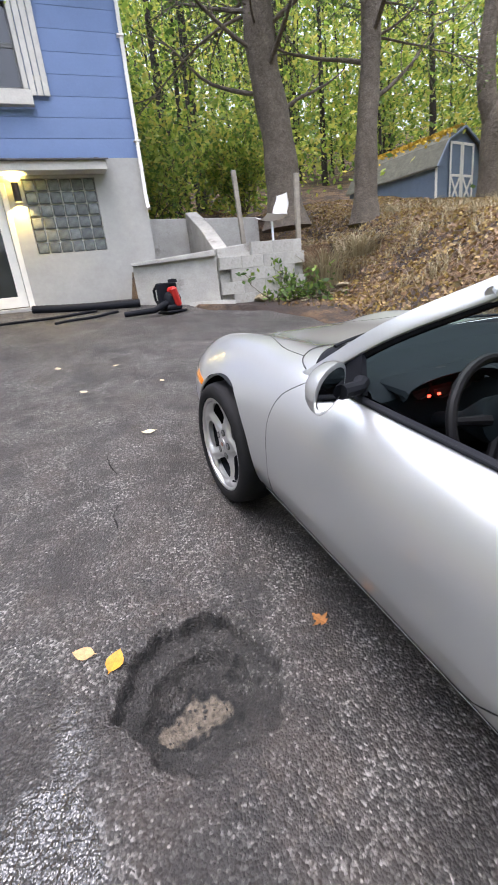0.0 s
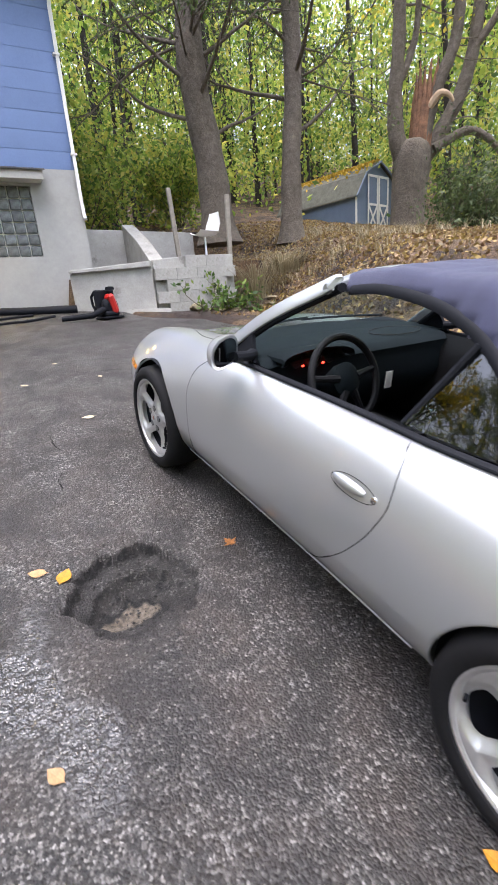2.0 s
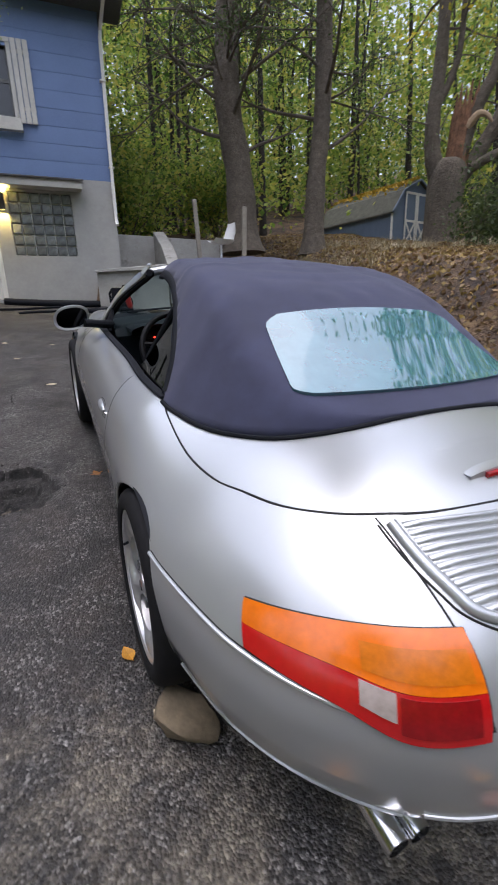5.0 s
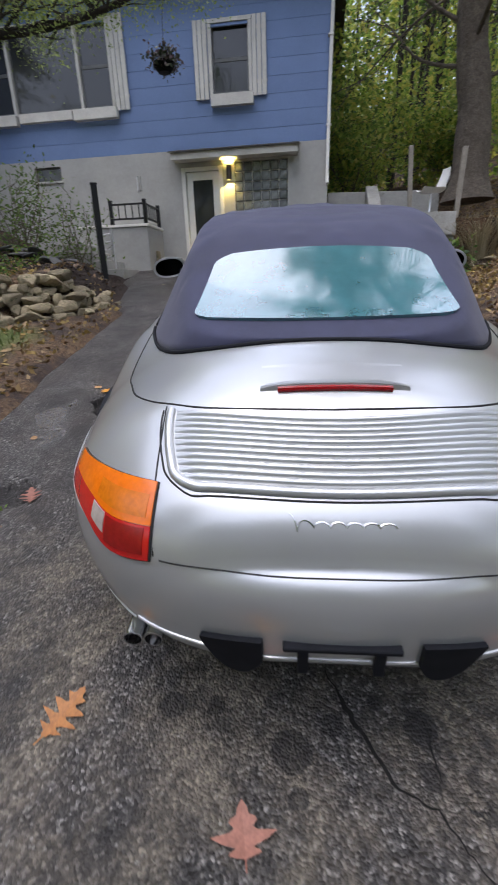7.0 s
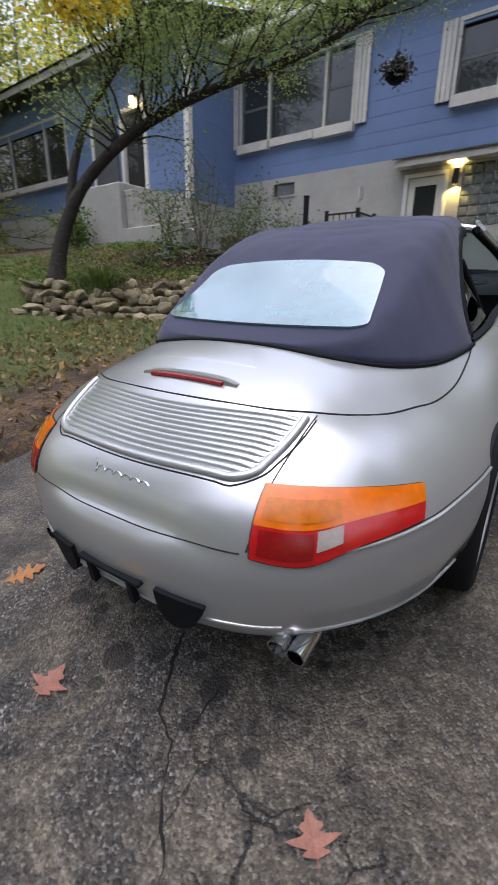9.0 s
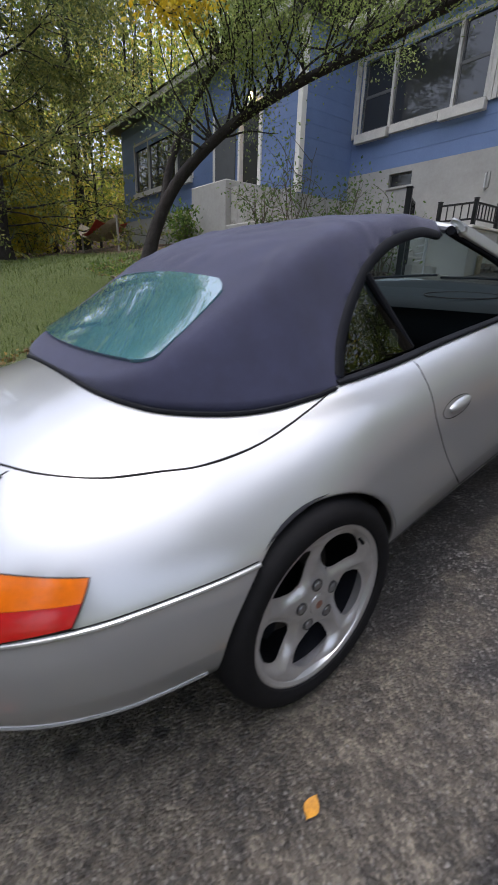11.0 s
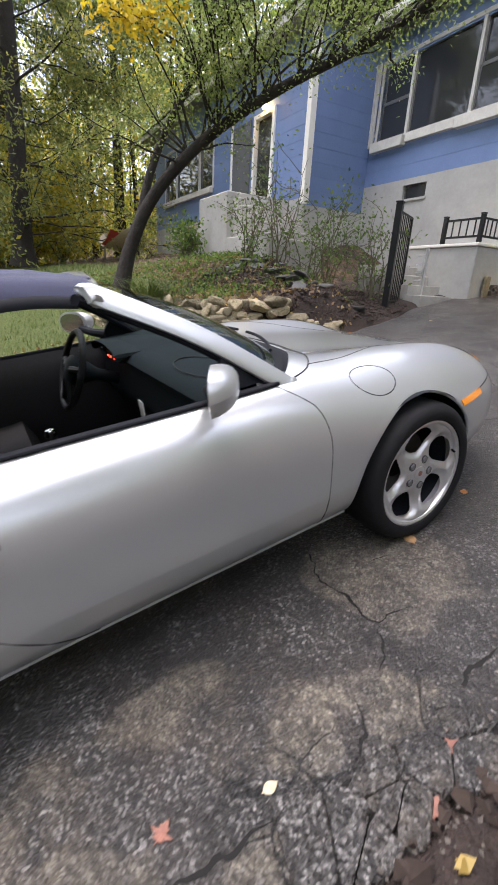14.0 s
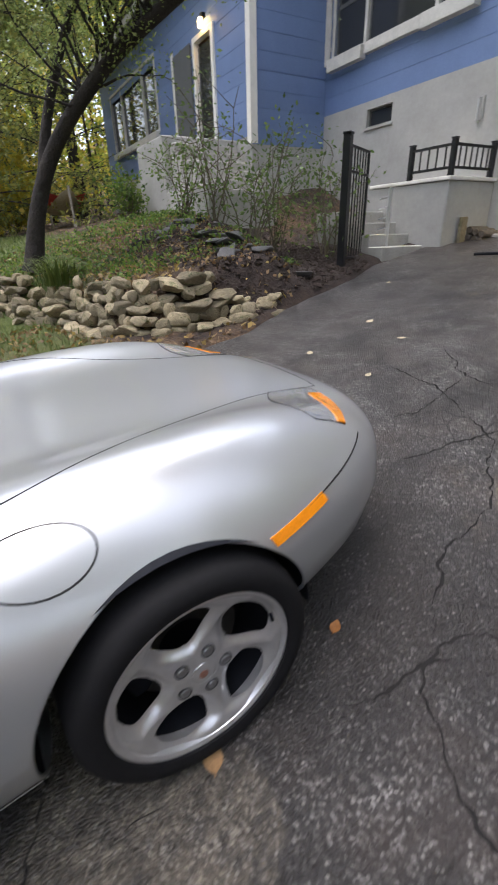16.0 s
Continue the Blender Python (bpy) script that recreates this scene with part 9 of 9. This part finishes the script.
bush("climbing_shrub", "dark green shrub at the foot of the porch", -9.3, 5.75, ground_z(-9.3, 5.75), 0.95, 900, 0.10, GREEN, 12, "shrub", 0.72)

for x, y, size in ((-18.6, 0.4, 4.2), (-19.2, 3.4, 3.6), (-20.5, 2.4, 5.0), (-21.5, 5.0, 3.6)):
    bush("yellow_sapling", "young tree with yellow autumn leaves beyond the lawn", x, y, ground_z(x, y), size, 7000, 0.17, AUTUMN, 16, "tree", 0.6)

rk = [(2.15, 7.50, 0.34, 0.26, 0.20), (2.55, 7.25, 0.22, 0.15, 0.06), (2.78, 7.18, 0.26, 0.2, 0.05), (3.0, 7.05, 0.25, 0.17, 0.06), (3.25, 7.0, 0.2, 0.2, 0.06), (2.7, 7.0, 0.2, 0.15, 0.05), (3.45, 6.9, 0.26, 0.2, 0.06), (3.6, 7.1, 0.24, 0.2, 0.08)]
for k, (x, y, a, b, c) in enumerate(rk):
    ob = part("rock", STONES[k % 7], STONE, m=Matrix.Translation((x, y, ground_z(x, y) + c * 0.25)) @ pose(0, 0, 0, 0, 0, 40 * k) @ Matrix.Diagonal((a, b, c, 1)))
    tagged(ob, "grey field rock at the foot of the bank" if k else "rounded tan boulder at the foot of the wall", "rock", "rocks by the bank")
lg = thing("log_rail", "pale log lying along the bank", "log", pose(0, 0, 0))
part("log", Geo().tube([(7.4, 5.05, 1.42), (8.4, 5.0, 1.40), (9.8, 4.9, 1.42)], 0.07, 10), WOODGREY, lg)

# ---- stone wall and bank on the left ----
sw = thing("stone_wall", "low dry wall of mossy field stones", "stone wall")


def along_wall(s):
    for p, q in zip(WALL_LINE, WALL_LINE[1:]):
        d = (q - p).length
        if s <= d or q is WALL_LINE[-1]:
            u = (q - p) / d
            return p + u * s, u
        s -= d


L = sum((q - p).length for p, q in zip(WALL_LINE, WALL_LINE[1:]))
dice = random.Random(11)
for row in range(5):
    s = dice.uniform(0, 0.2)
    while s < L:
        wd = dice.choice((0.10, 0.13, 0.16, 0.2, 0.24, 0.32)) * dice.uniform(0.9, 1.1)
        ht = dice.uniform(0.09, 0.17)
        p, u = along_wall(s + wd / 2)
        back = Vector((u.y, -u.x))
        f = 1 - (1 - smooth(0.0, 1.0, s)) * 0.55
        q = p + back * (0.05 + 0.075 * row + dice.uniform(-0.05, 0.06))
        z = ground_z(p.x - back.x * 0.15, p.y - back.y * 0.15) + (0.04 + 0.118 * row) * f + dice.uniform(-0.025, 0.025)
        if dice.random() < (0.97 if row < 4 else 0.55):
            part("stone", STONES[dice.randrange(len(STONES))], STONE, sw, m=Matrix.Translation((q.x, q.y, z)) @ pose(0, 0, 0, dice.uniform(-14, 14), dice.uniform(-14, 14), math.degrees(math.atan2(u.y, u.x)) + dice.choice((0, 180)) + dice.uniform(-25, 25)) @ Matrix.Diagonal((wd * 1.22, wd * dice.uniform(0.8, 1.2), ht * 1.25, 1)))
        s += wd * 0.95
SLATE = material("dark_slate", (0.075, 0.073, 0.070), 0.8, grain=[(6, 0.3), (30, 0.2)], bump=(20, 0.01), tone=0.3)
SLATES = [m.copy() for m in STONES[:7]]
for m in SLATES:
    m.name = "slate"
    m.materials.clear()
    m.materials.append(SLATE)
for k in range(34):
    x, y = random.uniform(-5.8, -3.2), random.uniform(4.6, 5.9)
    a = random.uniform(0.15, 0.42)
    ob = part("slate", SLATES[k % 7], SLATE, m=Matrix.Translation((x, y, ground_z(x, y) + 0.02)) @ pose(0, 0, 0, random.uniform(-25, 25), random.uniform(-25, 25), random.uniform(0, 180)) @ Matrix.Diagonal((a, a * 0.7, 0.07, 1)))
    tagged(ob, "flat grey slate lying on the dark soil", "stone", "loose slates")

# ---- hanging basket, hammock ----
hb = thing("hanging_basket", "round hanging basket of dark trailing flowers", "hanging basket", pose(-2.19, 7.37, 4.62))
part("bowl", Geo().lathe([(0.0, -0.10), (0.10, -0.09), (0.16, -0.03), (0.18, 0.05), (0.165, 0.05), (0.0, 0.03)], 24), TRIM, hb)
part("foliage", leaves("foliage", spread([(0.12 * math.cos(a), 0.12 * math.sin(a), 0.08) for a in (0, 1, 2, 3, 4, 5, 6)], 520, 0.10, 0.9) + np.array([0, 0, 0.02]), 0.07, 0.6), leaf_material("basket_leaves", [(0.012, 0.02, 0.008), (0.03, 0.045, 0.015), (0.10, 0.06, 0.07), (0.02, 0.035, 0.012)], 0.2), hb)
part("hanger", Geo().tube([(0, 0, 0.05), (0.0, 0.1, 0.6), (0.02, 0.3, 1.4), (0.0, 1.2, 2.05)], 0.006, 5), BLACK, hb)
hm = thing("hammock", "pale hammock with a red cloth on a stand", "hammock", pose(-13.6, 5.2, 2.0))
g = Geo()
rows = []
for k in range(17):
    f = k / 16
    rows.append([(-1.4 + 2.8 * f, 0.45 * e * math.sin(math.pi * f) ** 0.6, 0.75 - 0.50 * math.sin(math.pi * f) + 0.10 * e * e) for e in (-1, -0.5, 0, 0.5, 1)])
g.grid(rows)
part("hammock_bed", g, material("hammock_cloth", (0.42, 0.36, 0.26), 0.9, grain=[(20, 0.2)]), hm)
g = Geo()
rows = []
for k in range(9):
    f = 0.45 + 0.45 * k / 8
    rows.append([(-1.4 + 2.8 * f, 0.5 * e, 0.82 - 0.50 * math.sin(math.pi * f) + 0.10 * e * e) for e in (-1, -0.5, 0, 0.5, 1)])
g.grid(rows)
part("red_cloth", g, material("red_cloth", (0.45, 0.06, 0.05), 0.9, grain=[(12, 0.15)]), hm, "red cloth")
for x in (-1.5, 1.5):
    part("stand_leg", Geo().tube([(x, 0, -0.3), (x * 0.96, 0, 0.9)], 0.035, 8), WOODGREY, hm)

# ---- loose leaves, the chock ----
cs = part("chock_stone", STONES[2], material("tan_stone", (0.20, 0.155, 0.10), 0.9, grain=[(8, 0.25), (60, 0.15)], bump=(40, 0.01)), m=TILT @ Matrix.Translation((-0.80, -0.30, 0.045)) @ pose(0, 0, 0, 8, 0, 35) @ Matrix.Diagonal((0.15, 0.23, 0.14, 1)))
cs.data = cs.data.copy()
cs.data.materials.clear()
cs.data.materials.append(bpy.data.materials["tan_stone"])
tagged(cs, "tan chock stone wedged behind the rear tyre", "stone")


def leaf_outline(kind):
    if kind == "oak":
        prof = [(0.0, 0.008), (0.08, 0.010), (0.15, 0.012), (0.17, 0.045), (0.22, 0.05), (0.25, 0.11), (0.30, 0.19), (0.315, 0.08), (0.34, 0.045), (0.38, 0.10), (0.46, 0.29), (0.485, 0.22), (0.49, 0.10), (0.52, 0.055), (0.56, 0.12), (0.66, 0.26), (0.685, 0.19), (0.69, 0.09), (0.72, 0.055), (0.76, 0.09), (0.83, 0.15), (0.85, 0.08), (0.88, 0.055), (0.94, 0.05), (1.0, 0.0)]
    elif kind == "maple":
        prof = [(0.0, 0.010), (0.18, 0.012), (0.20, 0.10), (0.24, 0.22), (0.28, 0.20), (0.33, 0.12), (0.40, 0.30), (0.50, 0.46), (0.52, 0.36), (0.55, 0.20), (0.60, 0.13), (0.68, 0.20), (0.74, 0.17), (0.78, 0.09), (0.88, 0.07), (1.0, 0.0)]
    else:
        prof = [(0.0, 0.01), (0.1, 0.02), (0.2, 0.12), (0.35, 0.22), (0.5, 0.25), (0.65, 0.22), (0.8, 0.14), (0.92, 0.06), (1.0, 0.0)]
    return prof


def fallen_leaf(kind, label, x, y, length, turn, colour, curl=0.12):
    prof = leaf_outline(kind)
    g = Geo()
    prof = [(q, 1.25 * w) for q, w in prof]
    rows = [[(w * length, (s - 0.5) * length, curl * length * ((s - 0.5) ** 2 * 2 + 0.6 * w)), (0, (s - 0.5) * length, curl * length * (s - 0.5) ** 2 * 2), (-w * length, (s - 0.5) * length, curl * length * ((s - 0.5) ** 2 * 2 + 1.1 * w))] for s, w in prof]
    g.grid(rows)
    z = drive_z(x, y) if WEST(y) < x < EAST(y) else ground_z(x, y)
    name = "leaf_%s" % label.split()[0]
    ma = bpy.data.materials.get(name) or material(name, colour, 0.6, grain=[(40, 0.25), (150, 0.15)], tone=0.15)
    ob = part("fallen_leaf", g, ma, m=Matrix.Translation((x, y, z + 0.006)) @ pose(0, 0, 0, 9.3, 0, 0) @ pose(0, 0, 0, 0, 0, turn), smooth_angle=0)
    tagged(ob, "%s fallen leaf on the wet asphalt" % label, "leaf", "fallen leaves")


YEL, TAN, ORA, RED_, PALE = (0.44, 0.20, 0.012), (0.33, 0.19, 0.085), (0.33, 0.135, 0.035), (0.20, 0.082, 0.055), (0.5, 0.43, 0.28)
for row in [("oval", "yellow", -1.56, 1.53, 0.10, -35, YEL), ("oval", "tan", -1.65, 1.61, 0.09, 60, TAN), ("maple", "orange", -0.83, 1.36, 0.08, 20, ORA), ("oval", "yellow", -0.90, 0.0, 0.075, 15, YEL),
            ("oval", "pale", -0.85, -0.26, 0.07, 30, PALE), ("oak", "russet", -1.44, 0.13, 0.16, 25, RED_), ("oak", "orange", -1.50, -0.12, 0.10, 100, ORA), ("oak", "orange", -0.78, -0.93, 0.19, -25, ORA),
            ("maple", "russet", -0.22, -1.17, 0.14, 10, RED_), ("maple", "russet", 0.69, -1.08, 0.12, 40, RED_), ("oval", "yellow", -0.30, -1.37, 0.10, -40, YEL), ("oval", "yellow", -0.25, -1.40, 0.085, -70, YEL),
            ("oak", "orange", -0.36, -1.48, 0.22, -30, ORA), ("oval", "yellow", 1.05, -0.27, 0.06, 20, YEL), ("maple", "russet", 1.23, 0.88, 0.06, 30, RED_), ("oval", "tan", 0.84, 2.23, 0.09, 70, TAN),
            ("oval", "pale", -0.99, 3.27, 0.11, 80, PALE), ("oval", "pale", -1.30, 4.35, 0.09, 50, PALE), ("oval", "pale", -1.45, 5.2, 0.10, 10, PALE), ("oval", "pale", -0.9, 5.0, 0.08, 120, PALE),
            ("oval", "orange", 0.75, 2.75, 0.06, 30, ORA), ("oval", "pale", 0.35, 3.2, 0.08, 70, PALE), ("oval", "pale", -0.6, 4.3, 0.07, 10, PALE), ("oval", "pale", 1.3, 1.15, 0.05, 0, PALE),
            ("maple", "russet", 1.50, 1.62, 0.08, 60, RED_), ("maple", "russet", 1.56, 1.45, 0.07, 10, RED_), ("oval", "tan", -1.75, 0.75, 0.07, 30, TAN), ("oval", "pale", -2.3, 6.4, 0.08, 30, PALE)]:
    fallen_leaf(*row)


def litter():
    """Leaves, twigs and gravel strewn over the banks."""
    pts = []
    while len(pts) < 30000:
        if rng.random() < 0.74:
            x, y = rng.uniform(1.6, 11), rng.uniform(-1, 13)
            if (y < 3 and x < 2.6 and rng.random() < 0.6) or x < EAST(y) + (0.12 if y < 3 else 0.45) or (y > 7 and x < 3.6) or (x < BANK(y) and rng.random() < 0.7):
                continue
        else:
            x, y = rng.uniform(-6.5, -2.0), rng.uniform(-2.5, 5.5)
            if x > WEST(y) - 0.02 or rng.random() < 0.55 + smooth(2.2, 4.0, WEST(y) - x):
                continue
        pts.append((x, y, ground_z(x, y) + 0.012))
    while len(pts) < 37000:
        x, y = rng.uniform(2.4, 8.5), rng.uniform(3.6, 10.5)
        if x < BANK(y) + 0.1 or (y > 7 and x < 3.9):
            continue
        pts.append((x, y, ground_z(x, y) + 0.016))
    ob = part("leaf_litter", leaves("leaf_litter", pts, 0.072, 0.6), LITTER)
    tagged(ob, "brown and yellow leaf litter on the banks", "leaf litter", kind="stuff")
    pts = []
    while len(pts) < 24000:
        x, y = rng.uniform(-14, -2.4), rng.uniform(-6, 4.6)
        lawn = smooth(-4.2, -5.6, x) * (1 - smooth(3.2, 4.6, y)) + smooth(-2.6, -3.6, x) * (1 - smooth(0.6, 2.0, y)) * 0.6 + smooth(-2.75, -3.1, x) * smooth(1.2, 1.9, y) * (1 - smooth(2.8, 3.2, y))
        if rng.random() > lawn or x > WEST(y) - 0.3:
            continue
        pts.append((x, y, ground_z(x, y)))
    vs, fs = [], []
    for x, y, z in pts:
        a = rng.uniform(0, 2 * math.pi)
        h = rng.uniform(0.03, 0.09)
        dx, dy = math.cos(a), math.sin(a)
        k = len(vs)
        vs += [(x - dy * 0.006, y + dx * 0.006, z), (x + dy * 0.006, y - dx * 0.006, z), (x + dx * h * 0.5 + dy * 0.002, y + dy * h * 0.5 - dx * 0.002, z + h), (x + dx * h * 0.5 - dy * 0.002, y + dy * h * 0.5 + dx * 0.002, z + h)]
        fs.append((k, k + 1, k + 2, k + 3))
    ob = part("grass", fast_mesh("grass", vs, fs), GRASS)
    tagged(ob, "short rough grass of the lawn", "grass", kind="stuff")
    vs, fs = [], []
    g = Geo()
    for _ in range(1500):
        y = rng.uniform(-1.5, 3.4)
        x = EAST(y) + rng.normal() * 0.10 + 0.05
        r = rng.uniform(0.002, 0.008)
        z = (drive_z(x, y) if x < EAST(y) else ground_z(x, y)) + r * 0.3
        o = rng.normal(size=(6, 3)) * 0.15 * r
        c = np.array([(r, 0, 0), (-r, 0, 0), (0, r, 0), (0, -r, 0), (0, 0, r * 0.7), (0, 0, -r * 0.7)]) + o + (x, y, z)
        g.add(c.tolist(), [(0, 2, 4), (2, 1, 4), (1, 3, 4), (3, 0, 4), (2, 0, 5), (1, 2, 5), (3, 1, 5), (0, 3, 5)])
    ob = part("gravel", g, material("loose_gravel", (0.11, 0.095, 0.08), 0.85, grain=[(20, 0.3)]), smooth_angle=40)
    tagged(ob, "loose gravel along the drive edge", "gravel", kind="stuff")


litter()


def ground_cover():
    """Low green leaves and brown ones on the slope behind the stone wall."""
    green, brown = [], []
    while len(green) < 4600:
        x, y = rng.uniform(-8.0, -3.6), rng.uniform(2.6, 6.2)
        if by_wall_line(x, y)[0] < 0.35:
            continue
        z = ground_z(x, y)
        if WOBBLE(x, y, 1.1) + 0.6 * WOBBLE(x, y, 4) + 0.5 * smooth(-4.6, -5.6, x) > 0.02:
            green.append((x, y, z + rng.uniform(0.01, 0.10)))
        if rng.random() < 0.8:
            brown.append((x, y, z + 0.012))
    ob = part("ground_cover", leaves("ground_cover", green, 0.055, 0.6), GREEN)
    tagged(ob, "low green creeping plants behind the stones", "ground cover", kind="stuff")
    ob = part("slope_litter", leaves("slope_litter", brown, 0.05, 0.6), LITTER)
    tagged(ob, "brown fallen leaves on the slope by the stones", "leaf litter", kind="stuff")


ground_cover()
bush("weed", "small green weed at the drive edge", 1.78, 1.12, ground_z(1.78, 1.12), 0.10, 40, 0.035, GREEN, 6, "weed", 0.3)
bush("weed", "tiny green weed in an asphalt crack", -1.56, 0.02, drive_z(-1.56, 0.02), 0.09, 60, 0.025, GREEN, 6, "weed", 0.3)
WEEDLEAF = leaf_material("weed_leaves", [(0.06, 0.13, 0.025), (0.10, 0.19, 0.035), (0.16, 0.25, 0.06)], 0.4)
for x, y in ((1.66, 0.86), (1.69, 0.98), (1.60, 1.78), (1.92, 0.95), (1.70, 0.80), (1.86, 1.32), (2.05, 1.18)):
    bush("weed", "small bright green weed on the bare soil", x, y, ground_z(x, y), 0.08, 60, 0.026, WEEDLEAF, 5, "weed", 0.3)


def bank_grass():
    """Arching dry blades in tufts over the right bank."""
    vs, fs = [], []
    for _ in range(85):
        cx, cy = rng.uniform(3.2, 8.0), rng.uniform(4.6, 9.2)
        if cx < BANK(cy) + 0.25:
            continue
        for _ in range(22):
            a = rng.uniform(0, math.tau)
            h = rng.uniform(0.10, 0.32)
            x, y = cx + rng.normal() * 0.08, cy + rng.normal() * 0.08
            z = ground_z(x, y)
            dx, dy = math.cos(a), math.sin(a)
            k = len(vs)
            for f in (0.0, 0.5, 1.0):
                w = 0.006 * (1 - 0.75 * f)
                px, py, pz = x + dx * h * 0.9 * f ** 1.6, y + dy * h * 0.9 * f ** 1.6, z + h * (f - 0.45 * f * f) * 1.3
                vs += [(px - dy * w, py + dx * w, pz), (px + dy * w, py - dx * w, pz)]
            fs += [(k, k + 1, k + 3, k + 2), (k + 2, k + 3, k + 5, k + 4)]
    ob = part("dry_grass", fast_mesh("dry_grass", vs, fs), DRYGRASS)
    tagged(ob, "tan dry grass tufts over the leafy bank", "dry grass", kind="stuff")


bank_grass()


def clods():
    """Crumbs of earth and bark over the bare soil."""
    g = Geo()
    for _ in range(9000):
        if rng.random() < 0.85:
            x, y = rng.uniform(-6.0, -2.7), rng.uniform(4.3, 7.2)
            if x > WEST(y) - 0.05:
                continue
        else:
            y = rng.uniform(0.2, 3.2)
            x = EAST(y) + rng.uniform(0.03, 0.6)
        r = 0.006 + 0.036 * rng.random() ** 3
        c = np.array([(r, 0, 0), (-r, 0, 0), (0, r, 0), (0, -r, 0), (0, 0, r * 0.8), (0, 0, -r * 0.8)]) + rng.normal(size=(6, 3)) * 0.25 * r + (x, y, ground_z(x, y) + r * 0.2)
        g.add(c.tolist(), [(0, 2, 4), (2, 1, 4), (1, 3, 4), (3, 0, 4), (2, 0, 5), (1, 2, 5), (3, 1, 5), (0, 3, 5)])
    ob = part("soil_crumbs", g, material("dark_earth", (0.035, 0.023, 0.017), 0.95, grain=[(30, 0.3)]), smooth_angle=40)
    tagged(ob, "dark crumbs of earth and bark on bare soil", "soil", kind="stuff")


clods()
